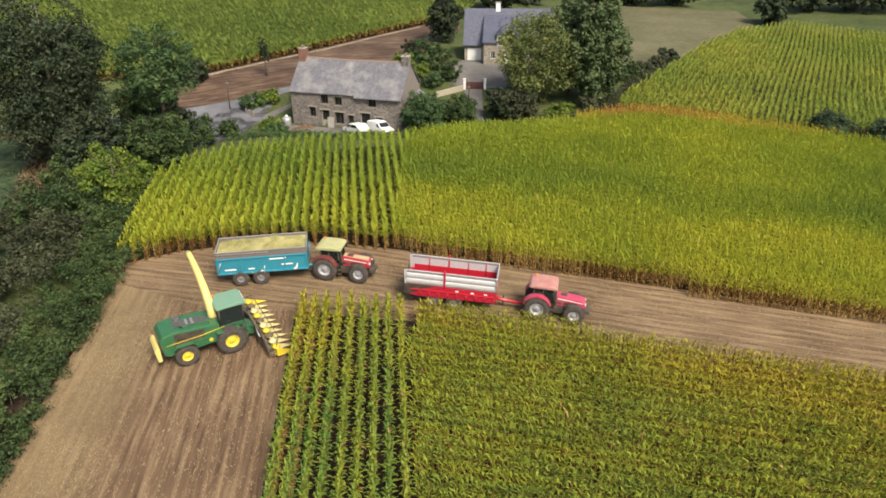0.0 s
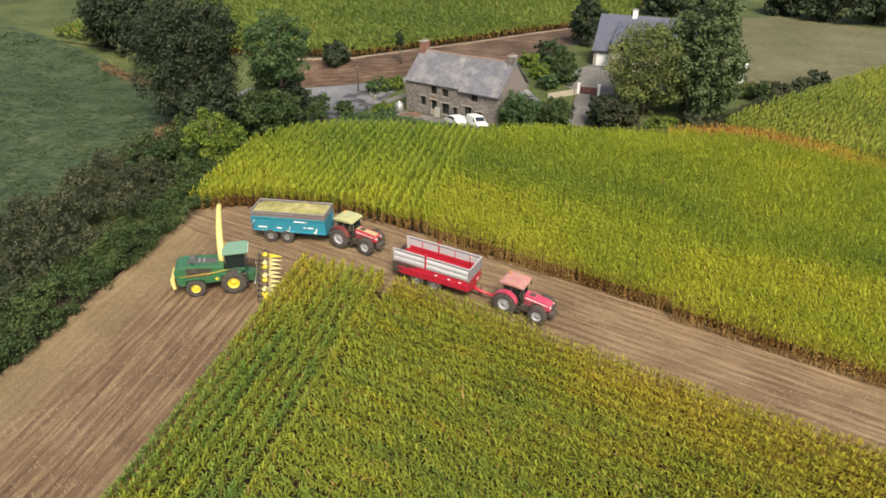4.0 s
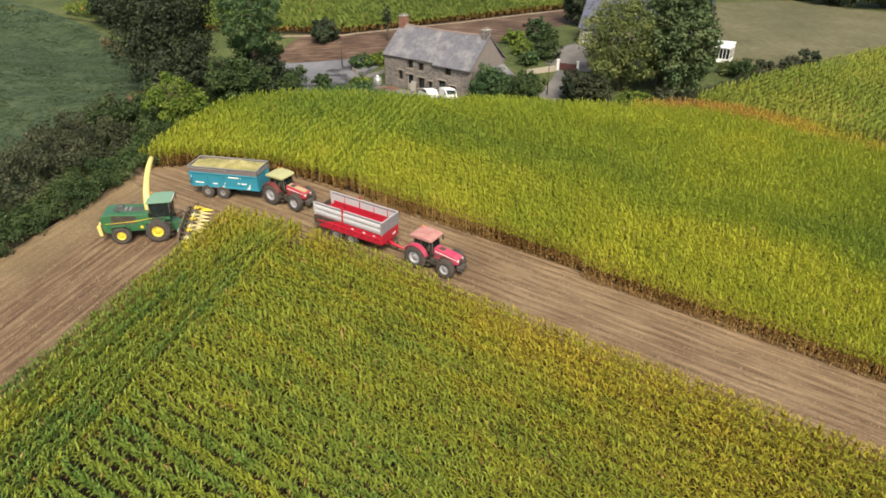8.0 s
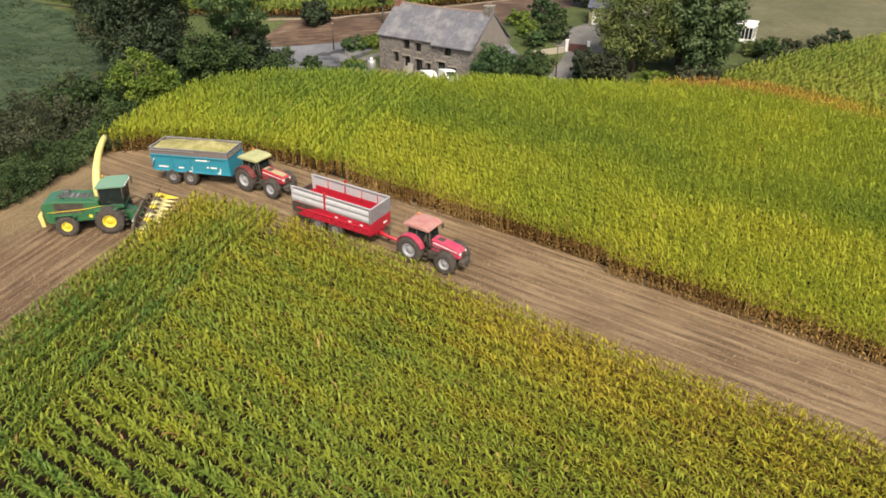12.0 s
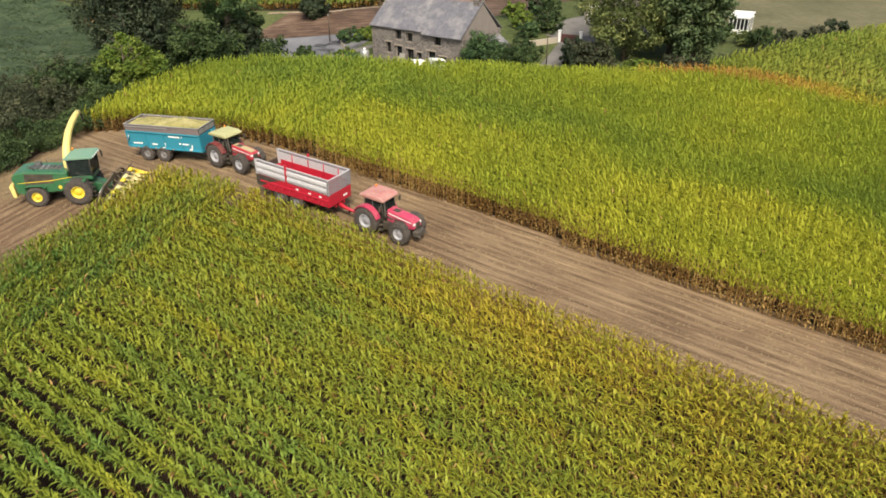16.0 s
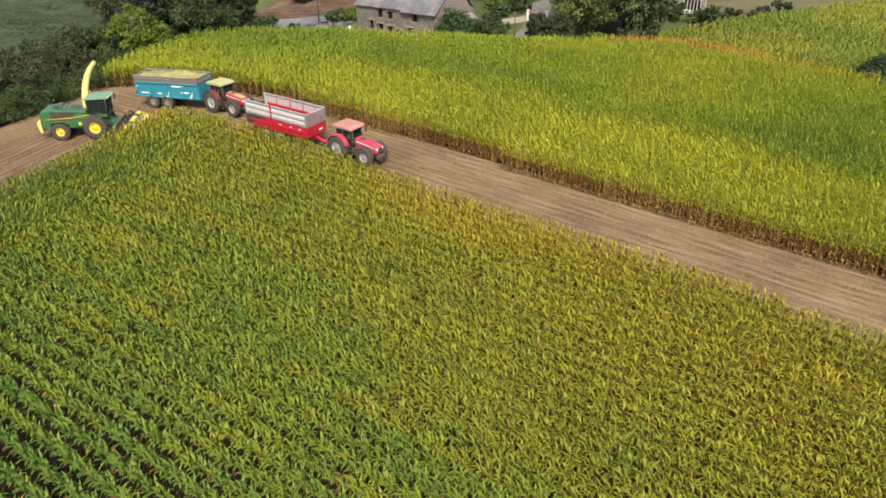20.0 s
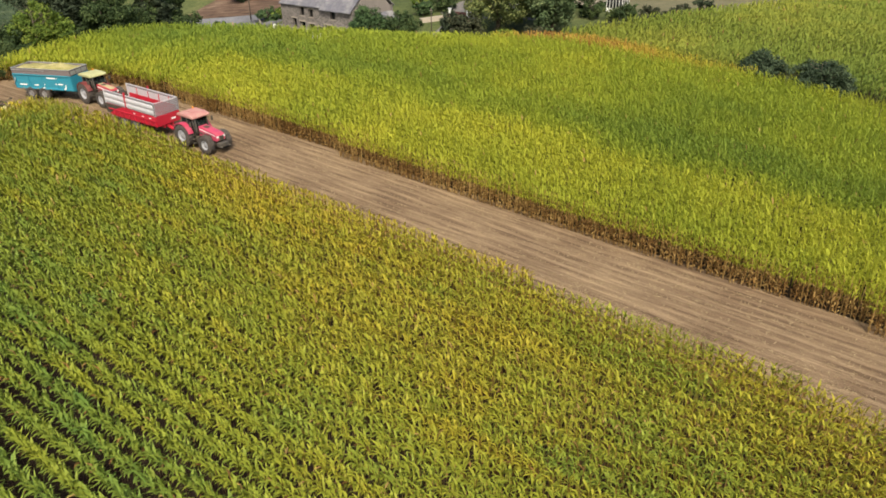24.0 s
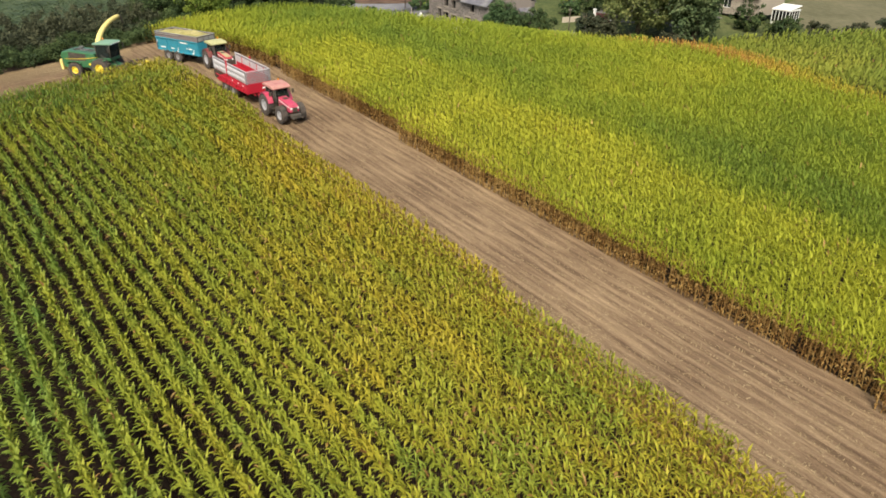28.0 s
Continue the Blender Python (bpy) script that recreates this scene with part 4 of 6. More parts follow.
def wall_bm(length, height, thick, holes, bm=None):
    """A wall along x from 0, its face at y = 0, with openings (x0, x1, z0, z1) cut right through."""
    bm = bm or bmesh.new()
    xs = sorted({0, length, *(h[0] for h in holes), *(h[1] for h in holes)})
    for a, b in zip(xs, xs[1:]):
        cut = sorted((h[2], h[3]) for h in holes if h[0] <= a + 1e-6 and h[1] >= b - 1e-6)
        z = 0
        for lo, hi in cut + [(height, height)]:
            if lo > z + 1e-6:
                box(bm, a, b, 0, thick, z, lo)
            z = hi
    bmesh.ops.remove_doubles(bm, verts=bm.verts, dist=1e-4)
    return bm


def window_parts(parent, x0, x1, z0, z1, deep=0.22, frame_mat=None, bars=1, name="window"):
    """A framed pane in an opening of a wall at y = 0, with lintel and sill."""
    fm = frame_mat or M_DARKWOOD
    bm = bmesh.new()
    t = 0.06
    for a, b, c, d in ((x0, x1, z0, z0 + t), (x0, x1, z1 - t, z1), (x0, x0 + t, z0 + t, z1 - t), (x1 - t, x1, z0 + t, z1 - t)):
        box(bm, a, b, deep, deep + 0.07, c, d)
    for k in range(bars):
        m = x0 + (x1 - x0) * (k + 1) / (bars + 1)
        box(bm, m - 0.025, m + 0.025, deep + 0.005, deep + 0.06, z0 + t, z1 - t)
    w = part(name, bm, fm, parent)
    part("pane", B(x0 + t, x1 - t, deep + 0.03, deep + 0.045, z0 + t, z1 - t), M_PANE, w)
    part("sill", B(x0 - 0.08, x1 + 0.08, -0.05, 0.2, z0 - 0.12, z0 - 0.003, 0.01), M_LINTEL, w)
    part("lintel", B(x0 - 0.2, x1 + 0.2, -0.02, 0.25, z1 + 0.003, z1 + 0.22, 0.015), M_LINTEL, w)
    return w


def roof_slab(points, thick, bm=None):
    """A sloped slab from a quad of corner points, thickened downwards."""
    bm = bm or bmesh.new()
    top = [bm.verts.new(p) for p in points]
    low = [bm.verts.new(Vector(p) - Vector((0, 0, thick))) for p in points]
    fs = [bm.faces.new(top), bm.faces.new(low[::-1])] + [bm.faces.new((top[i], low[i], low[(i + 1) % 4], top[(i + 1) % 4])) for i in range(4)]
    bmesh.ops.recalc_face_normals(bm, faces=fs)
    return bm


def farmhouse():
    L, D, H, R = 16.7, 8.8, 4.95, 8.85
    root = thing("farmhouse", "long grey granite farmhouse with weathered slate roof", "house", pose(-21.7, 100.9, 1.32, 0, 0, -16))
    holes = [(4.55, 5.75, 3.3, 4.6), (6.65, 7.85, 3.2, 4.4), (11.75, 12.95, 3.25, 4.5),
             (2.65, 3.7, 1.3, 2.75), (4.5, 5.8, 0.0, 2.4), (6.6, 8.0, 0.5, 2.2), (8.6, 9.5, 0.7, 1.9), (10.5, 12.0, 0.0, 2.35), (12.7, 13.9, 0.6, 1.85)]
    front = part("wall", wall_bm(L, H, 0.55, holes), M_STONE, root, "granite rubble front wall with small openings")
    for h in holes:
        if h[2] > 0.1:
            window_parts(front, *h, 0.4)
        else:
            d = part("door", wall_bm(h[1] - h[0], h[3], 0.08, [(0.1, h[1] - h[0] - 0.1, h[3] * 0.38, h[3] - 0.1)]), M_GREYWOOD, front, "weathered grey wooden door")
            d.location = (h[0], 0.3, 0)
            # Dark sheet added behind the cut-out for the shade of the open doorway.
            part("pane", B(h[0] + 0.12, h[1] - 0.1, 0.33, 0.35, h[3] * 0.38, h[3] - 0.1), M_PANE, front)
            part("lintel", B(h[0] - 0.2, h[1] + 0.2, -0.025, 0.25, h[3] + 0.003, h[3] + 0.25, 0.015), M_LINTEL, front)
    part("wall", B(0, L, D - 0.55, D, 0, H), M_STONE, root)
    for x in (0, L - 0.55):
        part("gable", prism([(0.55, 0), (D - 0.55, 0), (D - 0.55, H - 0.4), (D - 0.55, H - 0.1), (D / 2, R - 0.15), (0.55, H - 0.1)], x, x + 0.55, axis="x"), M_OLDRENDER if x else M_STONE, root, "weathered grey rendered gable" if x else "")
    part("floor", B(0.55, L - 0.55, 0.55, D - 0.55, 0, 0.05), M_CONCRETE, root)
    sag = lambda x: 0.16 * math.sin(math.pi * x / L)
    n = 6
    for s0, s1, y_e, z_e in ((-0.15, 9.9, -0.3, H - 0.05), (9.9, L + 0.1, -0.55, H - 0.32)):
        bm = bmesh.new()
        for i in range(n):
            a, b = s0 + (s1 - s0) * i / n, s0 + (s1 - s0) * (i + 1) / n
            roof_slab([(a, y_e, z_e), (b, y_e, z_e), (b, D / 2, R - sag(b)), (a, D / 2, R - sag(a))], 0.14, bm)
        bmesh.ops.remove_doubles(bm, verts=bm.verts, dist=1e-4)
        part("roof", bm, M_SLATE, root, "weathered grey slates with pale lichen")
    bm = bmesh.new()
    for i in range(8):
        a, b = -0.15 + (L + 0.25) * i / 8, -0.15 + (L + 0.25) * (i + 1) / 8
        roof_slab([(a, D / 2, R - sag(a)), (b, D / 2, R - sag(b)), (b, D + 0.3, H - 0.05), (a, D + 0.3, H - 0.05)], 0.14, bm)
    bmesh.ops.remove_doubles(bm, verts=bm.verts, dist=1e-4)
    part("roof", bm, M_SLATE, root)
    for i in range(36):
        x = 0.1 + i * 0.46
        t = part("ridge_tile", prism([(-0.16, -0.10), (0, 0.07), (0.16, -0.10), (0, 0.0)], 0, 0.44, axis="x"), M_RIDGE, root)
        t.location = (x, D / 2, R - sag(x) + 0.06)
    for x, mat, w, top, lab in ((-0.1, M_BRICK, 1.3, 1.2, "red-brown brick chimney"), (L - 1.1, M_STONE, 1.2, 0.75, "squat granite chimney")):
        c = part("chimney", B(x, x + 1.0, D / 2 - w / 2, D / 2 + w / 2, R - 1.2, R + top, 0.03), mat, root, lab)
        part("cap", B(x - 0.06, x + 1.06, D / 2 - w / 2 - 0.06, D / 2 + w / 2 + 0.06, R + top + 0.003, R + top + 0.12, 0.02), M_CONCRETE, c)
        for k in (-0.3, 0.3):
            part("pot", lathe([(0.13, R + top + 0.12), (0.12, R + top + 0.42), (0.09, R + top + 0.42)], 10, axis="z", at=(x + 0.5, D / 2 + k, 0)), M_RIDGE, c)
    # lean-to at the gable
    lean = part("lean_to", wall_bm(2.6, 2.6, 0.4, [(0.8, 1.7, 0, 1.95)]), M_STONE, root, "low stone lean-to with a dark doorway")
    lean.location, lean.rotation_euler = (L + 1.9, D - 3.0, 0), (0, 0, radians(90))
    part("door", B(0.8, 1.7, 0.2, 0.26, 0, 1.95), M_DARKWOOD, lean)
    part("wall", B(L, L + 1.9, D - 3.0, D - 2.6, 0, 3.2), M_STONE, root)
    part("roof", roof_slab([(L, D - 3.25, 4.1), (L + 2.15, D - 3.25, 2.65), (L + 2.15, D - 0.2, 2.65), (L, D - 0.2, 4.1)], 0.12), M_SLATE, root)


farmhouse()


def slate_house():
    L, D, H, R = 20.5, 9.5, 3.0, 8.2
    root = thing("slate_house", "stone house with steep blue slate roof and garage", "house", pose(4.0, 125.2, 5.12, 0, 0, -5))
    front = part("wall", wall_bm(L, H, 0.4, [(0.5, 2.9, 0, 2.25), (12, 13.2, 0.9, 2.2), (15, 16.2, 0.9, 2.2)]), M_STONE_PALE, root)
    g = part("garage_door", B(0.5, 2.9, 0.15, 0.21, 0, 2.25), M_WHITE, front, "white panelled garage door")
    for k in range(4):
        part("panel", B(0.58, 2.82, 0.125, 0.147, 0.08 + k * 0.54, 0.54 + k * 0.54, 0.01), M_WHITE, g)
    for h in ((12, 13.2, 0.9, 2.2), (15, 16.2, 0.9, 2.2)):
        window_parts(front, *h, 0.15, M_WHITE)
    part("wall", B(0, L, D - 0.4, D, 0, H), M_STONE_PALE, root)
    for x in (0, L - 0.4):
        part("gable", prism([(0.4, 0), (D - 0.4, 0), (D - 0.4, H), (D / 2, R - 0.2), (0.4, H)], x, x + 0.4, axis="x"), M_RENDER, root)
    part("roof", roof_slab([(-0.25, -0.45, H - 0.15), (L + 0.25, -0.45, H - 0.15), (L + 0.25, D / 2, R), (-0.25, D / 2, R)], 0.15), M_SLATE_BLUE, root, "steep blue-grey slate slope")
    part("roof", roof_slab([(-0.25, D / 2, R), (L + 0.25, D / 2, R), (L + 0.25, D + 0.45, H - 0.15), (-0.25, D + 0.45, H - 0.15)], 0.15), M_SLATE_BLUE, root)
    for x in (5.2,):
        c = part("chimney", B(x, x + 0.8, D / 2 - 0.45, D / 2 + 0.45, R - 1, R + 0.95, 0.03), M_WHITE, root, "white rendered chimney")
        part("cap", B(x - 0.07, x + 0.87, D / 2 - 0.52, D / 2 + 0.52, R + 0.953, R + 1.06, 0.02), M_CONCRETE, c)
    # forward stone bay with a dormer
    y0 = -3.2
    bay = part("bay", wall_bm(6.2, 3.9, 0.4, [(1.2, 1.9, 1.1, 2.3), (3.5, 4.5, 0, 2.15), (5.2, 5.8, 1.0, 2.2)]), M_STONE_PALE, root, "pale granite bay with white door")
    bay.location = (3.4, y0, 0)
    window_parts(bay, 1.2, 1.9, 1.1, 2.3, 0.15, M_WHITE)
    window_parts(bay, 5.2, 5.8, 1.0, 2.2, 0.15, M_WHITE, 0)
    part("door", B(3.5, 4.5, 0.12, 0.18, 0, 2.15), M_WHITE, bay, "white front door")
    for x in (3.4, 9.2):
        part("wall", B(x, x + 0.4, y0 + 0.4, 0, 0, 3.9), M_STONE_PALE, root)
    part("roof", roof_slab([(3.2, y0 - 0.3, 3.85), (9.8, y0 - 0.3, 3.85), (9.8, D / 2 - 1.2, R - 0.9), (3.2, D / 2 - 1.2, R - 0.9)], 0.14), M_SLATE_BLUE, root)
    d = part("dormer", B(5.6, 6.9, y0 - 0.05, y0 + 1.4, 3.3, 5.0), M_WHITE, root, "white dormer with slate cheeks")
    part("pane", B(5.8, 6.7, y0 - 0.085, y0 - 0.06, 3.7, 4.8), M_PANE, d)
    part("dormer_roof", prism([(5.4, 5.0), (7.1, 5.0), (6.25, 6.0)], y0 - 0.2, y0 + 2.4), M_SLATE_BLUE, d)


slate_house()


def conservatory():
    z = ground_z(28, 127)
    root = thing("conservatory", "white glazed conservatory against the slate-roofed house", "conservatory", pose(26.0, 125.3, z + 0.2, 0, 0, -12) @ Matrix.Diagonal((0.66, 0.8, 0.9, 1.0)))
    part("plinth", B(0, 4.2, 0, 3.6, 0, 0.7, 0.02), M_WHITE, root)
    for x in np.linspace(0.05, 4.15, 6):
        part("post", B(x - 0.05, x + 0.05, 0.0, 0.1, 0.703, 2.5), M_WHITE, root)
    for y in np.linspace(0.9, 3.5, 4):
        for x in (0.05, 4.15):
            part("post", B(x - 0.05, x + 0.05, y - 0.05, y + 0.05, 0.703, 2.5), M_WHITE, root)
    for k in range(5):
        part("pane", B(0.13 + k * 0.82, 0.79 + k * 0.82, 0.04, 0.06, 0.72, 2.48), M_PANE, root)
    for x in (0.05, 4.15):
        part("pane", B(x - 0.01, x + 0.01, 0.12, 3.4, 0.72, 2.48), M_PANE, root)
    part("fascia", B(-0.1, 4.3, -0.1, 3.7, 2.503, 2.7, 0.02), M_WHITE, root)
    part("roof", roof_slab([(-0.15, -0.15, 2.72), (4.35, -0.15, 2.72), (4.35, 3.75, 3.3), (-0.15, 3.75, 3.3)], 0.1), M_WHITE, root)


conservatory()


def gate_and_wall():
    root = thing("court_gate", "dark red wooden gate between white posts", "gate", pose(3.6, 111.6, ground_z(4.8, 111.6) + 0.02, 0, 0, -4))
    for x in (0, 3.2):
        p = part("post", B(x - 0.18, x + 0.18, -0.18, 0.18, 0, 1.6, 0.03), M_WHITE, root)
        part("cap", B(x - 0.24, x + 0.24, -0.24, 0.24, 1.603, 1.72, 0.04), M_WHITE, p)
    part("rail", B(0.22, 2.98, 0.02, 0.08, 0.35, 0.5), M_REDGATE, root)
    part("rail", B(0.22, 2.98, 0.02, 0.08, 0.95, 1.08), M_REDGATE, root)
    for k in range(14):
        part("board", B(0.23 + k * 0.197, 0.415 + k * 0.197, -0.02, 0.017, 0.12, 1.2), M_REDGATE, root)
    bm = bmesh.new()
    pts = [(-0.9, 109.5), (0.6, 110.2), (2.0, 110.9), (3.3, 111.5)]
    for a, b in zip(pts, pts[1:]):
        za, zb = ground_z(*a), ground_z(*b)
        n = Vector((a[1] - b[1], b[0] - a[0], 0)).normalized() * 0.22
        vs = [bm.verts.new(p) for p in ((a[0] - n.x, a[1] - n.y, za - 0.3), (b[0] - n.x, b[1] - n.y, zb - 0.3), (b[0] + n.x, b[1] + n.y, zb - 0.3), (a[0] + n.x, a[1] + n.y, za - 0.3),
              (a[0] - n.x, a[1] - n.y, za + 0.75), (b[0] - n.x, b[1] - n.y, zb + 0.75), (b[0] + n.x, b[1] + n.y, zb + 0.75), (a[0] + n.x, a[1] + n.y, za + 0.75))]
        for f in ((3, 2, 1, 0), (4, 5, 6, 7), (0, 1, 5, 4), (1, 2, 6, 5), (2, 3, 7, 6), (3, 0, 4, 7)):
            bm.faces.new([vs[i] for i in f])
    solo("garden_wall", bm, M_RENDER, "low pale curved garden wall by the gate", "wall")


gate_and_wall()


def farm_clutter():
    t = thing("gas_tank", "white and grey standing tank at the house corner", "tank", pose(-22.4, 99.6, ground_z(-22.4, 99.6) + 0.05))
    part("body", lathe([(0.3, 0.12), (0.62, 0.16), (0.66, 0.3), (0.66, 1.15), (0.55, 1.35), (0.2, 1.42)], 20, axis="z"), M_STEEL, t)
    part("cap", lathe([(0.2, 1.42), (0.2, 1.62), (0.14, 1.66)], 12, axis="z"), M_WHITE, t)
    part("stand", B(-0.5, 0.5, -0.5, 0.5, 0, 0.12, 0.02), M_CONCRETE, t)
    f = thing("yard_fence", "low weathered wooden fence along the yard", "fence", pose(-29.6, 105.0, ground_z(-28.6, 103.8) + 0.0, 0, 0, -46))
    for k in range(3):
        part("post", B(k * 1.1 - 0.05, k * 1.1 + 0.05, -0.05, 0.05, -0.1, 1.0, 0.01), M_GREYWOOD, f)
    for k in range(12):
        part("slat", B(0.07 + k * 0.18, 0.2 + k * 0.18, -0.075, -0.053, 0.1, 0.85), M_GREYWOOD, f)
    for x, y, h, mat in ((-32.3, 106.2, 4.4, M_DARKWOOD), (4.0, 103.5, 4.6, M_DARKWOOD)):
        p = thing("utility_pole", "slim grey utility pole beside the lane", "pole", pose(x, y, ground_z(x, y)), "utility poles")
        part("shaft", lathe([(0.09, 0), (0.07, h), (0.04, h + 0.03)], 10, axis="z"), mat, p)
        part("crossbar", B(-0.25, 0.25, -0.04, 0.04, h - 0.35, h - 0.28), M_GREYWOOD, p)
    for i, (x, y, r) in enumerate(((-19.8, 98.9, 0), (-19.0, 98.3, 30), (-20.6, 98.4, 70))):
        b = thing("rubble_heap", "reddish brick rubble by the house wall", "rubble", pose(x, y, ground_z(x, y) + 0.05, 0, 0, r), "rubble heaps by the house")
        bm = bmesh.new()
        rng = random.Random(i)
        for k in range(26):
            px, py = rng.gauss(0, 0.4), rng.gauss(0, 0.3)
            pz = max(0.0, 0.28 - 0.4 * math.hypot(px, py))
            s = rng.uniform(0.08, 0.16)
            box(bm, px - s, px + s, py - s * 0.6, py + s * 0.6, pz, pz + s * 0.9, taper=(0.02, 0.015))
        part("bricks", bm, M_BRICK, b)
    s = solo("leaning_panel", B(-0.5, 0.5, -0.04, 0.04, 0, 1.5, 0.01), M_CONCRETE, "grey slab leaning against the farmhouse wall", "panel")
    s.matrix_world = pose(-15.95, 98.75, ground_z(-15.9, 98.8) + 0.06, -8, 0, -16)


farm_clutter()
M_TYRE = paint("tyre_rubber", (0.026, 0.025, 0.025), 0.85, dirt=(0.12, 0.092, 0.075), amount=0.75, scale=3)


def wheel(parent, x, y, r, w, rim_mat, lugs=18, side=1, name="wheel", rim=0.55):
    """A lugged tyre on a dished rim; side is +1 on the left."""
    bm = bmesh.new()
    h = w / 2
    lathe([(r * rim, -h * 0.8), (r * 0.72, -h), (r * 0.9, -h * 0.95), (r * 0.965, -h * 0.7), (r * 0.975, 0), (r * 0.965, h * 0.7), (r * 0.9, h * 0.95), (r * 0.72, h), (r * rim, h * 0.8)], 32, bm, capped=False)
    for i in range(lugs):
        for s in (-1, 1):
            a = 2 * math.pi * (i + 0.25 * (s > 0) * 2) / lugs
            pts = []
            for yy, da in ((0.03 * s, 0.16), (h * 0.97 * s, -0.06)):
                for dr in (0.94, 1.0):
                    for d2 in (-0.05, 0.05):
                        pts.append(bm.verts.new((r * dr * math.cos(a + da + d2), yy, r * dr * math.sin(a + da + d2))))
            for f in ((0, 1, 3, 2), (4, 6, 7, 5), (0, 4, 5, 1), (2, 3, 7, 6), (1, 5, 7, 3), (0, 2, 6, 4)):
                bm.faces.new([pts[k] for k in f])
    wh = thing(name, "", "", None)
    wh.parent, wh.location = parent, (x, y, r)
    part("tyre", bm, M_TYRE, wh)
    o = side * h
    part("rim", lathe([(r * rim * 1.01, -o * 0.75), (r * rim * 1.03, o * 0.82), (r * rim * 0.93, o * 0.8), (r * rim * 0.8, o * 0.35), (r * 0.3, o * 0.28), (r * 0.24, o * 0.55), (0.03, o * 0.55)], 24), rim_mat, wh)
    return wh


# ---------------------------------------------------------------- machines
def on_ground(x, y, heading, lift=0.07):
    """A pose on the slope at x, y with local x ahead."""
    a = radians(heading)
    f, l = Vector((math.cos(a), math.sin(a), 0)), Vector((-math.sin(a), math.cos(a), 0))
    f.z = (ground_z(x + f.x, y + f.y) - ground_z(x - f.x, y - f.y)) / 2
    l.z = (ground_z(x + l.x, y + l.y) - ground_z(x - l.x, y - l.y)) / 2
    f.normalize()
    up = f.cross(l).normalized()
    l = up.cross(f)
    m = Matrix((f, l, up)).transposed().to_4x4()
    m.translation = (x, y, ground_z(x, y) + lift)
    return m


M_BLACK = paint("black_plastic", (0.02, 0.02, 0.02), 0.5, amount=0.35)
M_CAST = paint("dark_cast_iron", (0.05, 0.05, 0.052), 0.6, 0.3, amount=0.4)
M_SEAT = paint("seat_cloth", (0.03, 0.03, 0.035), 0.9, amount=0.1)
M_RED = paint("tractor_red", (0.38, 0.012, 0.035), 0.3, dirt=(0.3, 0.2, 0.16), amount=0.25, coat=0.3)
# Tractor red darkened to paint shade onto the rear fenders, with dust over it.
M_SHADERED = paint("shaded_fender_red", (0.14, 0.012, 0.02), 0.5, dirt=(0.2, 0.15, 0.1), amount=0.4)
M_DUSTIRON = paint("dusty_header_iron", (0.085, 0.065, 0.05), 0.8, dirt=(0.2, 0.15, 0.085), amount=0.6)
M_PINKRED = paint("faded_tractor_red", (0.42, 0.025, 0.085), 0.35, dirt=(0.45, 0.25, 0.22), amount=0.3, coat=0.2)
M_DUSTROOF = paint("dusty_cream_roof", (0.36, 0.355, 0.19), 0.85, dirt=(0.27, 0.27, 0.11), amount=0.6)
M_PINKROOF = paint("dusty_red_roof", (0.36, 0.12, 0.12), 0.7, dirt=(0.4, 0.31, 0.25), amount=0.7)
M_DUSTHOOD = paint("chaff_dusted_bonnet", (0.36, 0.33, 0.18), 0.85, dirt=(0.36, 0.2, 0.13), amount=0.45)
M_RIMW = paint("silver_rim", (0.42, 0.43, 0.47), 0.45, 0.3, dirt=(0.16, 0.13, 0.11), amount=0.5)
M_RIMD = paint("dull_grey_rim", (0.24, 0.235, 0.24), 0.6, 0.2, dirt=(0.11, 0.085, 0.07), amount=0.6)
M_LAMP = glass_mat("lamp_glass", (0.7, 0.7, 0.68), 0.1)
M_AMBER = paint("amber_beacon", (0.7, 0.25, 0.02), 0.3, amount=0.05)


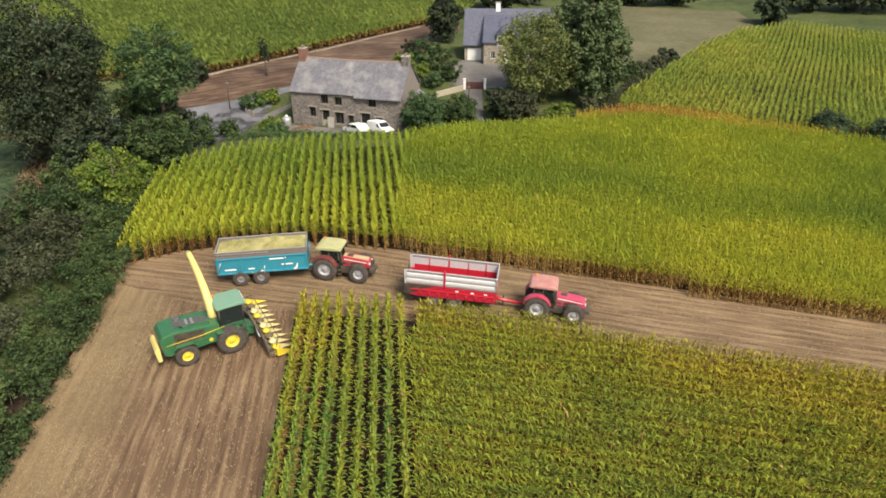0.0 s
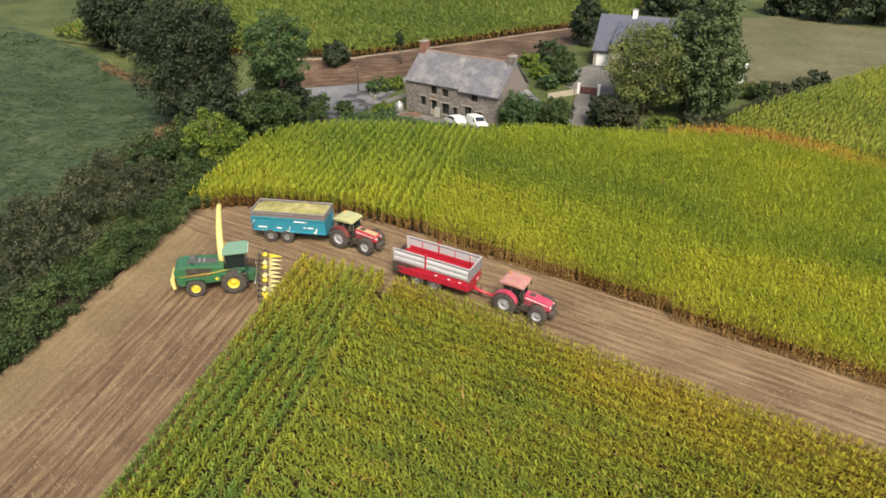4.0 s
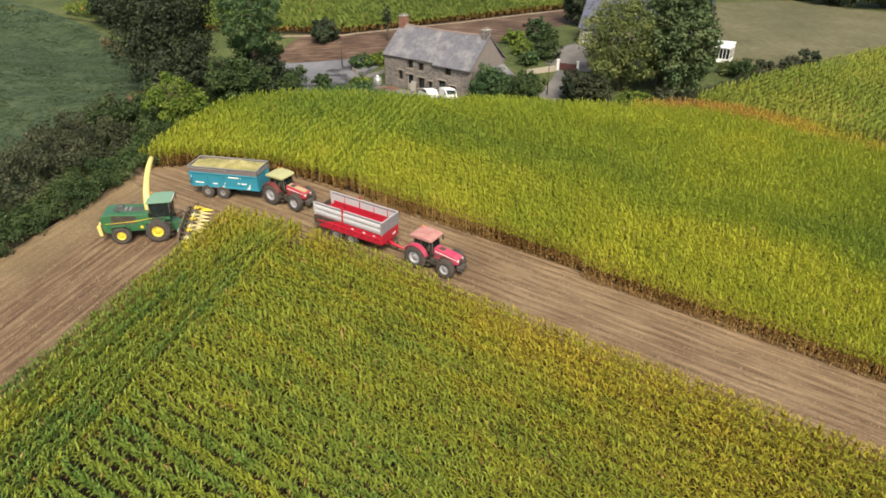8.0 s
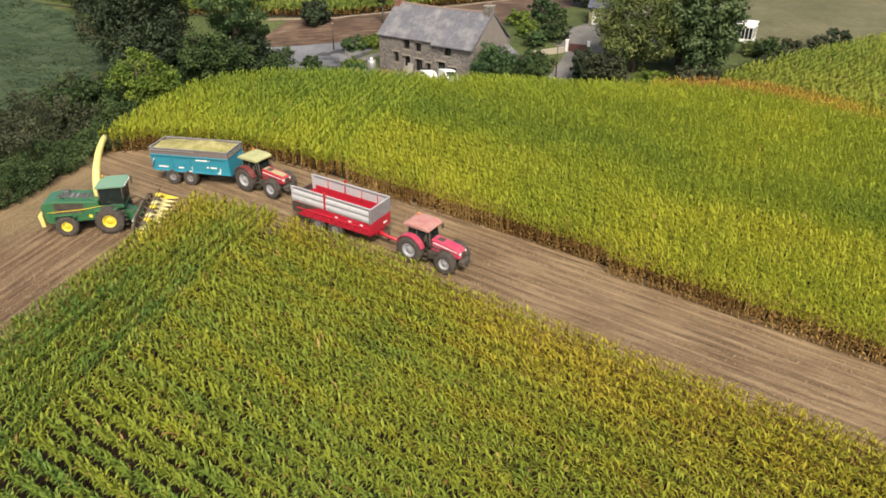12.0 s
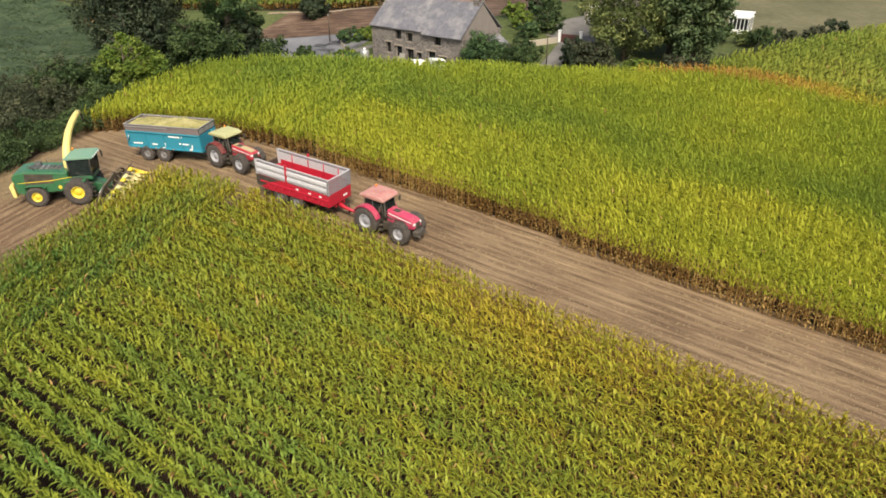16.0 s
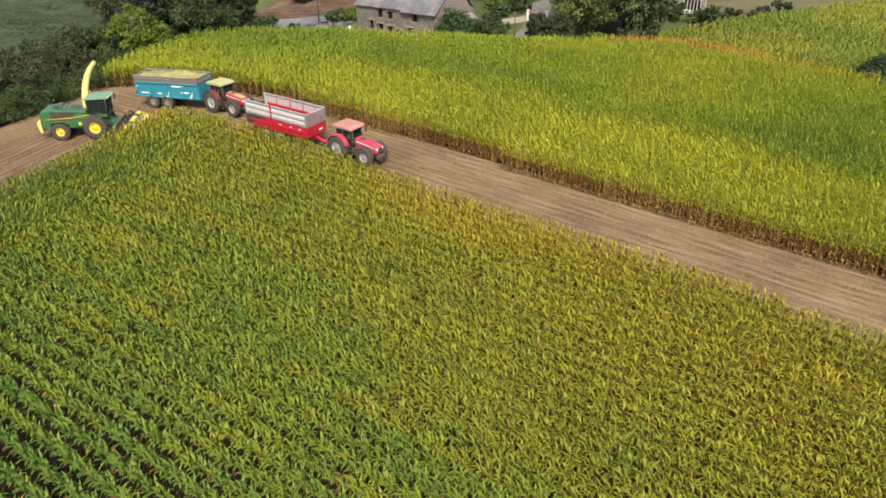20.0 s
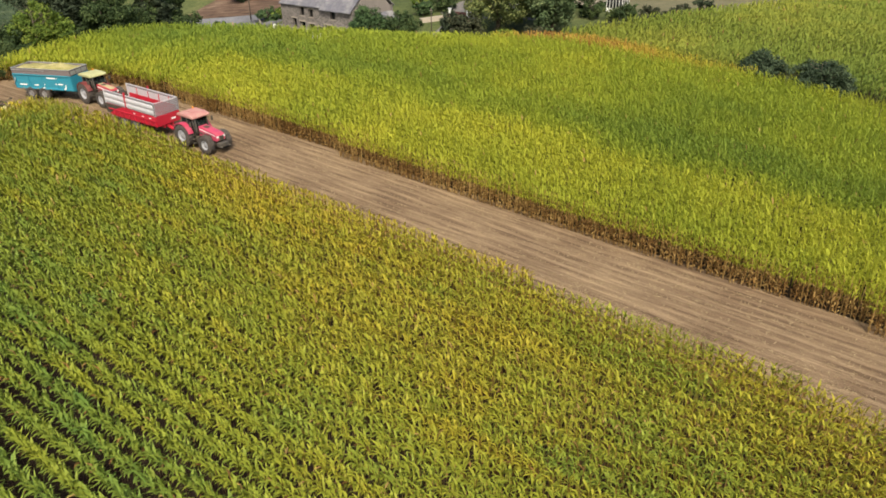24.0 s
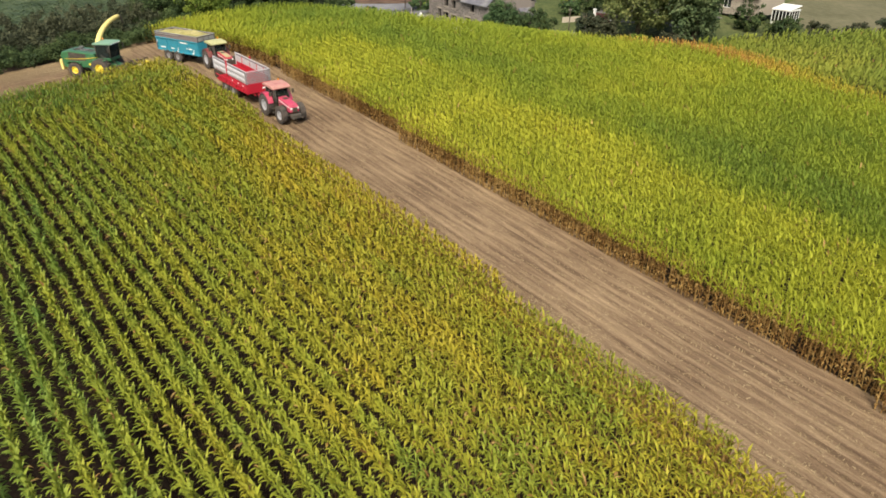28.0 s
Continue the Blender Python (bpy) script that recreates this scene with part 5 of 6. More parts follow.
def tractor(label, m, hood, roof, hood_top, wing, wing_label):
    """Four-wheel-drive tractor; the origin is on the ground under the rear axle."""
    t = thing("tractor", label, "tractor", m, "tractors on the harvested strip")
    for s in (1, -1):
        wheel(t, 0, s * 0.95, 1.01, 0.64, M_RIMW, 20, s, "rear_wheel", 0.5)
        wheel(t, 2.82, s * 0.92, 0.8, 0.54, M_RIMW, 18, s, "front_wheel", 0.5)
    part("chassis", B(-0.5, 3.2, -0.3, 0.3, 0.62, 1.15, 0.06), M_CAST, t)
    part("rear_axle", lathe([(0.22, -0.8), (0.26, -0.2), (0.26, 0.2), (0.22, 0.8)], 14, at=(0, 0, 0.95)), M_CAST, t)
    part("front_axle", lathe([(0.12, -0.75), (0.16, 0), (0.12, 0.75)], 12, at=(2.82, 0, 0.7)), M_CAST, t)
    # bonnet: sloping to the nose
    h = part("bonnet", prism([(1.35, 1.12), (3.55, 1.05), (3.72, 1.22), (3.62, 1.62), (3.3, 1.76), (1.35, 1.98)], -0.42, 0.42, 0.07), hood, t, "red bonnet")
    part("bonnet_top", prism([(1.42, 1.985), (3.25, 1.785), (3.5, 1.735), (3.5, 1.715), (3.25, 1.765), (1.42, 1.965)], -0.25, 0.25, 0.006), hood_top, h, "dust-covered bonnet top")
    for s in (1, -1):
        part("side_grille", B(2.0, 2.95, s * 0.425 - 0.008, s * 0.425 + 0.008, 1.2, 1.5), M_BLACK, h)
        part("stripe", prism([(1.5, 1.72), (3.45, 1.52), (3.45, 1.57), (1.5, 1.80)], s * 0.425 - 0.006, s * 0.425 + 0.006), M_WHITE, h)
        part("headlight", B(3.5, 3.69, s * 0.33 - 0.09, s * 0.33 + 0.09, 1.4, 1.56, 0.02), M_LAMP, h)
    part("grille", B(3.6, 3.73, -0.24, 0.24, 1.15, 1.55, 0.02), M_BLACK, h)
    part("front_weight", B(3.55, 4.0, -0.45, 0.45, 0.62, 1.0, 0.06), M_CAST, t)
    for s in (1, -1):
        part("front_linkage", tube([(3.5, s * 0.35, 0.85), (4.1, s * 0.42, 0.7), (4.25, s * 0.42, 0.72)], 0.05, 8), M_CAST, t)
        part("mudguard", prism([(2.2, 1.38), (2.35, 1.52), (2.7, 1.6), (3.1, 1.56), (3.4, 1.38), (3.36, 1.35), (3.08, 1.52), (2.7, 1.56), (2.38, 1.48), (2.24, 1.35)], s * 0.92 - 0.24, s * 0.92 + 0.24), M_BLACK, t)
        arc = [(1.12 * math.cos(a), 1.02 + 1.12 * math.sin(a)) for a in np.linspace(radians(20), radians(160), 9)]
        inner = [(1.07 * math.cos(a), 1.02 + 1.07 * math.sin(a)) for a in np.linspace(radians(160), radians(20), 9)]
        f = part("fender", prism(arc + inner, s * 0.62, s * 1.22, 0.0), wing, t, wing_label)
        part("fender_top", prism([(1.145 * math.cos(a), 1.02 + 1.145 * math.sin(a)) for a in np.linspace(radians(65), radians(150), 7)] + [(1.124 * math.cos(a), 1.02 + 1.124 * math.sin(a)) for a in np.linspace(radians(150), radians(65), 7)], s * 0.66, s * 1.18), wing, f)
        part("tail_light", B(-1.02, -0.96, s * 1.0 - 0.1, s * 1.0 + 0.1, 1.42, 1.52), M_RED, f)
        part("step", B(0.95, 1.3, s * 0.75 - 0.2, s * 0.75 + 0.2, 0.5, 0.55), M_BLACK, t)
        part("step", B(0.98, 1.28, s * 0.72 - 0.18, s * 0.72 + 0.18, 0.85, 0.9), M_BLACK, t)
        part("fuel_tank", B(1.25, 1.95, s * 0.55 - 0.2, s * 0.55 + 0.2, 0.62, 1.15, 0.06), M_BLACK, t)
    # cab
    c = part("cab_floor", B(-0.45, 1.3, -0.72, 0.72, 1.12, 1.35, 0.03), M_BLACK, t)
    for x0, x1 in ((-0.42, -0.32), (0.35, 0.35), (1.3, 1.08)):
        for s in (1, -1):
            part("pillar", tube([(x0, s * 0.74, 1.3), (x1, s * 0.70, 2.68)], 0.045, 6), M_BLACK, c)
    for s in (1, -1):
        part("door_pane", prism([(-0.36, 1.4), (1.24, 1.4), (1.06, 2.62), (-0.28, 2.62)], s * 0.715 - 0.008, s * 0.715 + 0.008), M_CABGLASS, c)
        part("mirror_arm", tube([(1.12, s * 0.72, 2.45), (1.3, s * 1.12, 2.45)], 0.018, 5), M_BLACK, c)
        part("mirror", B(1.27, 1.33, s * 1.14 - 0.1, s * 1.14 + 0.1, 2.1, 2.48, 0.015), M_BLACK, c)
    part("windscreen", prism([(1.30, 1.42), (1.315, 1.42), (1.10, 2.62), (1.085, 2.62)], -0.66, 0.66), M_CABGLASS, c)
    part("rear_pane", prism([(-0.43, 1.42), (-0.415, 1.42), (-0.32, 2.62), (-0.335, 2.62)], -0.66, 0.66), M_CABGLASS, c)
    r = part("roof", prism([(-0.66, 2.64), (1.36, 2.64), (1.46, 2.74), (1.3, 2.88), (0.9, 2.96), (-0.3, 2.97), (-0.6, 2.9), (-0.74, 2.76)], -0.92, 0.92, 0.12), roof, t, "dusty cab roof")
    part("hatch", B(0.05, 0.65, -0.3, 0.3, 2.965, 2.995, 0.012), roof, r)
    for s in (1, -1):
        part("work_light", B(1.3, 1.38, s * 0.55 - 0.1, s * 0.55 + 0.1, 2.68, 2.78, 0.015), M_LAMP, r)
    part("beacon", lathe([(0.07, 2.93), (0.07, 3.08), (0.04, 3.13)], 10, axis="z", at=(-0.3, 0.55, 0)), M_AMBER, r)
    part("seat", prism([(-0.1, 1.4), (0.42, 1.4), (0.42, 1.68), (0.08, 1.7), (0.0, 2.3), (-0.16, 2.3)], -0.25, 0.25, 0.03), M_SEAT, c)
    part("steering_wheel", lathe([(0.19, -0.015), (0.2, 0.0), (0.19, 0.015), (0.17, 0.0)], 16, axis="z", at=(0.82, 0, 1.95)), M_BLACK, c)
    part("steering_column", tube([(1.05, 0, 1.4), (0.82, 0, 1.94)], 0.05, 6), M_BLACK, c)
    part("exhaust", tube([(1.36, -0.55, 1.3), (1.36, -0.62, 1.7), (1.34, -0.66, 2.75), (1.26, -0.66, 2.86)], [0.09, 0.08, 0.06, 0.055], 10), M_CAST, t)
    part("drawbar", B(-0.8, -0.3, -0.08, 0.08, 0.5, 0.6, 0.01), M_CAST, t)
    part("wiper", tube([(1.31, 0.1, 1.5), (1.2, -0.25, 2.2)], 0.014, 5), M_BLACK, c)
    part("top_link", tube([(-0.45, 0, 1.2), (-1.0, 0, 1.0)], 0.04, 6), M_CAST, t)
    part("bonnet_vent", B(1.7, 2.2, -0.2, 0.2, 1.93, 1.965, 0.01), M_BLACK, h)
    for s in (1, -1):
        part("door_handle", B(0.95, 1.1, s * 0.73 - 0.012, s * 0.73 + 0.012, 1.75, 1.8), M_BLACK, c)
        part("rear_work_light", B(-0.7, -0.62, s * 0.55 - 0.1, s * 0.55 + 0.1, 2.68, 2.78, 0.015), M_LAMP, r)
        part("air_pipe", tube([(1.4, s * 0.46, 1.5), (1.9, s * 0.47, 1.45)], 0.05, 6), M_CAST, t)
    for s in (1, -1):
        part("lift_arm", tube([(-0.3, s * 0.4, 0.7), (-1.1, s * 0.42, 0.72)], 0.045, 6), M_CAST, t)
    return t


M_TEAL = paint("teal_paint", (0.012, 0.225, 0.325), 0.35, dirt=(0.10, 0.2, 0.23), amount=0.35, coat=0.2)
M_EXT = paint("weathered_side_boards", (0.125, 0.103, 0.11), 0.7, dirt=(0.24, 0.19, 0.15), amount=0.4)
M_SILVER = paint("silver_boards", (0.56, 0.55, 0.58), 0.35, 0.3, dirt=(0.38, 0.33, 0.33), amount=0.35)
M_GREYBOARD = paint("dull_grey_boards", (0.27, 0.26, 0.28), 0.5, 0.3, dirt=(0.2, 0.16, 0.15), amount=0.4)
M_TRAILRED = paint("trailer_red", (0.41, 0.01, 0.03), 0.35, dirt=(0.26, 0.06, 0.06), amount=0.25, coat=0.2)
M_SILAGE = land_mat("chopped_maize", [(0.1, (0.16, 0.15, 0.05)), (0.45, (0.29, 0.26, 0.11)), (0.85, (0.45, 0.39, 0.2))], 0.8, 12.0, relief=0.8, dist=0.05)


def trough(parent, names, mat, label, length, y_low, y_top, z0, z1, wall=0.06, x0=0.0):
    """An open-topped box with sides that lean out: a floor that carries two sides and two ends."""
    side, end, floor = names
    f = part(floor, B(x0, x0 + length, -y_low, y_low, z0 - 0.08, z0), mat, parent, label) if floor else parent
    for s in (1, -1):
        part(side, prism([(s * y_low, z0), (s * y_top, z1), (s * (y_top - wall), z1), (s * (y_low - wall), z0)], x0, x0 + length, axis="x"), mat, f, label)
    for x in (x0, x0 + length - wall):
        part(end, prism([(y_low - wall, z0), (y_top - wall, z1), (-y_top + wall, z1), (-y_low + wall, z0)], x, x + wall, axis="x"), mat, f, label)
    return f


def axles(t, x0, mat, r=0.66):
    for dx in (-0.8, 0.8):
        part("axle", lathe([(0.08, -0.8), (0.08, 0.8)], 8, at=(x0 + dx, 0, r)), M_CAST, t)
        for s in (1, -1):
            wheel(t, x0 + dx, s * 1.0, r, 0.5, mat, 16, s, "wheel", 0.45)


def chassis(t, xa, xb, mat, hitch):
    for s in (1, -1):
        part("beam", B(xa, xb, s * 0.45 - 0.07, s * 0.45 + 0.07, 0.85, 1.1, 0.01), mat, t)
    part("drawbar", tube([(xb - 0.3, 0, 0.95), (xb + 0.5, 0, 0.75), (hitch, 0, 0.6)], [0.2, 0.14, 0.08], 8), mat, t)
    part("jack", B(xb + 0.5, xb + 0.62, 0.2, 0.32, 0.25, 1.0, 0.01), M_CAST, t)


def blue_trailer(m):
    """Tandem silage trailer, the origin on the ground below the bogie."""
    t = thing("silage_trailer", "teal-blue tandem trailer heaped with chopped maize", "trailer", m, "trailers behind the tractors")
    axles(t, 0, M_RIMD)
    chassis(t, -2.3, 4.4, M_TEAL, 5.5)
    L, xa = 7.1, -2.45
    b = trough(t, ("body_side", "body_end", "body_floor"), M_TEAL, "", L, 1.12, 1.25, 1.2, 2.62, 0.06, xa)
    for s in (1, -1):
        for k in range(5):
            x = xa + 0.05 + k * (L - 0.2) / 4
            part("rib", prism([(s * 1.13, 1.22), (s * 1.255, 2.6), (s * 1.31, 2.6), (s * 1.20, 1.22)], x, x + 0.11, axis="x"), M_TEAL, b)
        part("rail", B(xa, xa + L, s * 1.29 - 0.05, s * 1.29 + 0.05, 2.56, 2.66, 0.015), M_TEAL, b)
        part("rail", B(xa, xa + L, s * 1.16 - 0.05, s * 1.16 + 0.05, 1.15, 1.27, 0.015), M_TEAL, b)
        for x, w, z in ((xa + 0.5, 0.9, 1.55), (xa + 2.35, 0.5, 1.55), (xa + 4.1, 1.3, 2.35), (xa + 5.0, 0.9, 1.75)):
            y = 1.12 + 0.13 * (z - 1.2) / 1.42
            part("marking", B(x, x + w, s * (y + 0.012) - 0.004, s * (y + 0.012) + 0.004, z - 0.06, z + 0.06), M_WHITE, b)
        for x in (xa + 3.3, xa + 5.9):
            part("marking", prism([(x, 1.25), (x + 0.3, 1.25), (x + 0.4, 1.75), (x + 0.32, 1.75), (x + 0.2, 1.4), (x, 1.32)], s * 1.205 - 0.004, s * 1.205 + 0.004), M_WHITE, b)
        part("mudguard", prism([(-1.5, 0.95), (-1.35, 1.12), (1.35, 1.12), (1.5, 0.95), (1.46, 0.93), (1.33, 1.08), (-1.33, 1.08), (-1.46, 0.93)], s * 1.0 - 0.24, s * 1.0 + 0.24), M_BLACK, t)
    e = part("extension_rail", B(xa, xa + L, -1.22, -1.2, 2.62, 2.66), M_EXT, t)
    trough(e, ("side_extension", "end_extension", ""), M_EXT, "weathered grey-brown boards", L, 1.25, 1.27, 2.665, 3.2, 0.05, xa)
    for s in (1, -1):
        part("edge_rail", B(xa - 0.02, xa + L + 0.02, s * 1.27 - 0.04, s * 1.27 + 0.04, 3.2, 3.26, 0.01), M_STEEL, e)
        part("edge_rail", B(xa, xa + 4.1, s * 1.285 - 0.02, s * 1.285 + 0.02, 3.02, 3.08, 0.008), M_STEEL, e)
    for x in (xa, xa + L):
        part("edge_rail", B(x - 0.04, x + 0.04, -1.23, 1.23, 3.2, 3.26, 0.01), M_STEEL, e)
    # front window mesh and ladder
    for k in range(3):
        part("mesh_panel", B(xa + L + 0.003, xa + L + 0.02, -1.1 + k * 0.76, -0.42 + k * 0.76, 2.72, 3.1), M_STEEL, e)
    lad = part("ladder", tube([(xa + L + 0.1, 0.5, 1.1), (xa + L + 0.1, 0.5, 2.6)], 0.025, 6), M_TEAL, t)
    part("ladder_side", tube([(xa + L + 0.1, 0.95, 1.1), (xa + L + 0.1, 0.95, 2.6)], 0.025, 6), M_TEAL, lad)
    for k in range(5):
        part("rung", tube([(xa + L + 0.1, 0.5, 1.25 + k * 0.3), (xa + L + 0.1, 0.95, 1.25 + k * 0.3)], 0.018, 5), M_TEAL, lad)
    tg = part("tailgate", B(xa - 0.1, xa - 0.003, -1.18, 1.18, 1.2, 2.6, 0.02), M_TEAL, t)
    for k in range(4):
        part("tailgate_rib", B(xa - 0.15, xa - 0.103, -1.05 + k * 0.66, -0.93 + k * 0.66, 1.25, 2.55, 0.01), M_TEAL, tg)
    for s in (1, -1):
        part("ram", tube([(xa + 0.3, s * 1.31, 2.3), (xa - 0.05, s * 1.31, 1.5)], 0.04, 6), M_STEEL, tg)
        part("tail_light", B(xa - 0.14, xa - 0.1, s * 0.95 - 0.12, s * 0.95 + 0.12, 1.02, 1.14, 0.01), M_RED, t)
        for k in range(4):
            part("side_lamp", B(xa + 0.9 + k * 1.7, xa + 1.0 + k * 1.7, s * 1.225 - 0.01, s * 1.225 + 0.01, 1.19, 1.24), M_AMBER, b)
    part("hose", tube([(xa + L, 0.2, 1.1), (xa + L + 0.6, 0.25, 1.25), (xa + L + 1.2, 0.15, 1.0)], 0.025, 6), M_BLACK, t)
    heap("silage", xa + 0.08, xa + L - 0.08, 1.19, 3.0, 0.5, t, 5)
    return t


def heap(name, x0, x1, y, z, rise, parent, seed):
    """A lumpy load surface."""
    nx, ny = 64, 26
    X, Y = np.meshgrid(np.linspace(x0, x1, nx), np.linspace(-y, y, ny))
    u, v = (X - x0) / (x1 - x0), Y / y
    Z = z + rise * (1 - v ** 4) * np.sin(math.pi * np.clip(u, 0.03, 0.97)) ** 0.6 * (0.75 + 0.25 * np.cos(u * 9))
    Z += np.array([[0.16 * noise.noise((a * 1.3, b * 1.3, seed)) + 0.07 * noise.noise((a * 6, b * 6, seed)) for a, b in zip(r, s)] for r, s in zip(X, Y)])
    i = (np.arange(ny - 1)[:, None] * nx + np.arange(nx - 1)).ravel()
    ob = new(name, fast_mesh(name, np.stack([X.ravel(), Y.ravel(), Z.ravel()], 1), [np.stack([i, i + 1, i + 1 + nx, i + nx], 1)], [M_SILAGE]))
    ob.parent = parent
    tagged(ob, "chopped yellow-green maize load")


def red_trailer(m):
    """Tandem trailer: a red lower body, two bowed silver boards a side and an open grey top frame."""
    t = thing("red_trailer", "empty red trailer with bowed silver side boards", "trailer", m, "trailers behind the tractors")
    axles(t, 0, M_RIMD)
    chassis(t, -2.6, 4.0, M_TRAILRED, 6.4)
    xa, L = -3.0, 7.0
    xb = xa + L
    b = trough(t, ("body_side", "body_end", "body_floor"), M_TRAILRED, "", L, 1.12, 1.2, 1.25, 2.05, 0.06, xa)
    part("floor", B(xa + 0.1, xb - 0.1, -1.02, 1.02, 1.252, 1.29), M_TRAILRED, b)
    e = part("board_rail", B(xa + 0.1, xb, -1.2, -1.15, 2.052, 2.09), M_SILVER, t)
    for s in (1, -1):
        # lower flank: stepped red skirt that rises towards the back, dark triangle behind it
        part("lower_skirt", prism([(xa + 0.35, 1.12), (xa + 0.9, 1.02), (xb, 1.12), (xb, 1.95), (xa + 2.4, 2.0), (xa + 1.5, 1.72)], s * 1.23 - 0.02, s * 1.23 + 0.02), M_TRAILRED, b)
        part("lower_panel", prism([(xa - 0.05, 1.2), (xa + 0.33, 1.13), (xa + 1.48, 1.74), (xa + 2.3, 2.02), (xa - 0.05, 2.02)], s * 1.225 - 0.015, s * 1.225 + 0.015), M_BLACK, b, "dark grey rear skirt")
        for k in range(9):
            x = xa + 1.1 + k * (L - 1.25) / 8
            part("gusset", prism([(s * 1.25, 1.08), (s * 1.33, 1.3), (s * 1.33, 1.42), (s * 1.25, 1.55)], x, x + 0.1, axis="x"), M_TRAILRED, b)
        part("sill", B(xa + 0.4, xb, s * 1.26 - 0.05, s * 1.26 + 0.05, 1.56, 1.66, 0.015), M_TRAILRED, b)
        for k in range(2):
            z = 2.1 + k * 0.46
            bow = [(s * 1.2, z), (s * 1.27, z + 0.06), (s * 1.3, z + 0.2), (s * 1.3, z + 0.26), (s * 1.27, z + 0.4), (s * 1.2, z + 0.45), (s * 1.16, z + 0.45), (s * 1.16, z)]
            for x0, x1 in ((xa + 0.12, xa + 2.95), (xa + 3.11, xb)):
                part("side_board", prism(bow, x0, x1, axis="x"), M_SILVER, e, "bowed silver aluminium board")
        part("upper_board", B(xa + 0.12, xb, s * 1.19 - 0.02, s * 1.19 + 0.02, 3.03, 3.2), M_GREYBOARD, e, "flat grey top board")
        part("edge_rail", B(xa + 0.05, xb + 0.03, s * 1.19 - 0.04, s * 1.19 + 0.04, 3.203, 3.27, 0.012), M_SILVER, e)
        part("post", B(xa + 2.96, xa + 3.1, s * 1.26 - 0.07, s * 1.26 + 0.07, 2.0, 3.5, 0.015), M_TRAILRED, e, "red board post")
        part("corner_post", B(xb - 0.1, xb + 0.01, s * 1.25 - 0.05, s * 1.25 + 0.05, 2.06, 3.2, 0.012), M_GREYBOARD, e)
        part("liner", B(xa + 0.3, xb - 0.2, s * 1.13 - 0.015, s * 1.13 + 0.015, 2.06, 2.45), M_TRAILRED, e, "red inner lining")
        for x in (xa + 1.5, xa + 4.6, xa + 6.0):
            part("brace", tube([(x, s * 1.13, 3.1), (x, s * 1.1, 2.1)], 0.035, 6), M_TRAILRED, e)
        for x in (xa + 3.9, xa + 5.1, xa + 6.1):
            part("lamp", B(x, x + 0.24, s * 1.256 - 0.01, s * 1.256 + 0.01, 1.74, 1.84), M_WHITE, b)
        part("tail_panel", prism([(xa - 0.05, 2.03), (xa + 0.1, 2.03), (xa + 0.1, 3.2), (xa - 0.12, 3.25)], s * 1.2 - 0.02, s * 1.2 + 0.02), M_SILVER, e)
        part("tail_light", B(xa - 0.14, xa - 0.06, s * 0.95 - 0.12, s * 0.95 + 0.12, 1.05, 1.18, 0.01), M_RED, b)
        part("hub_guard", prism([(-1.5, 0.95), (-1.35, 1.18), (1.35, 1.18), (1.5, 0.95), (1.46, 0.93), (1.33, 1.14), (-1.33, 1.14), (-1.46, 0.93)], s * 0.98 - 0.24, s * 0.98 + 0.24), M_BLACK, t)
    # front: red plate below, slatted grey panel above
    part("front_plate", B(xb + 0.002, xb + 0.05, -1.22, 1.22, 1.15, 2.05, 0.02), M_TRAILRED, b)
    for k in range(7):
        part("front_slat", B(xb - 0.02, xb + 0.03, -1.18, 1.18, 2.1 + k * 0.155, 2.21 + k * 0.155, 0.01), M_GREYBOARD, e)
    part("edge_rail", B(xb - 0.04, xb + 0.04, -1.15, 1.15, 3.203, 3.27, 0.012), M_SILVER, e)
    part("tailgate", prism([(xa - 0.14, 1.2), (xa - 0.07, 1.2), (xa - 0.09, 2.5), (xa - 0.16, 2.5)], -1.16, 1.16), M_BLACK, t, "dark low tailgate")
    part("marking", B(xb + 0.051, xb + 0.056, 0.3, 0.75, 1.45, 1.6), M_WHITE, b)
    return t


M_JGREEN = paint("harvester_green", (0.014, 0.105, 0.042), 0.35, dirt=(0.12, 0.17, 0.1), amount=0.35, coat=0.2)
M_DECK = paint("dusty_grey_grille", (0.07, 0.075, 0.078), 0.7, 0.2, dirt=(0.13, 0.13, 0.11), amount=0.5)
M_JROOF = paint("dusty_green_roof", (0.11, 0.24, 0.175), 0.6, dirt=(0.3, 0.33, 0.24), amount=0.4)
M_JYELLOW = paint("harvester_yellow", (0.66, 0.5, 0.03), 0.45, dirt=(0.34, 0.26, 0.1), amount=0.35)
M_SPOUT = paint("pale_yellow_spout", (0.62, 0.51, 0.17), 0.45, dirt=(0.5, 0.4, 0.2), amount=0.3)
M_CREAM = paint("pale_yellow_snout", (0.62, 0.55, 0.27), 0.45, dirt=(0.36, 0.28, 0.14), amount=0.5)


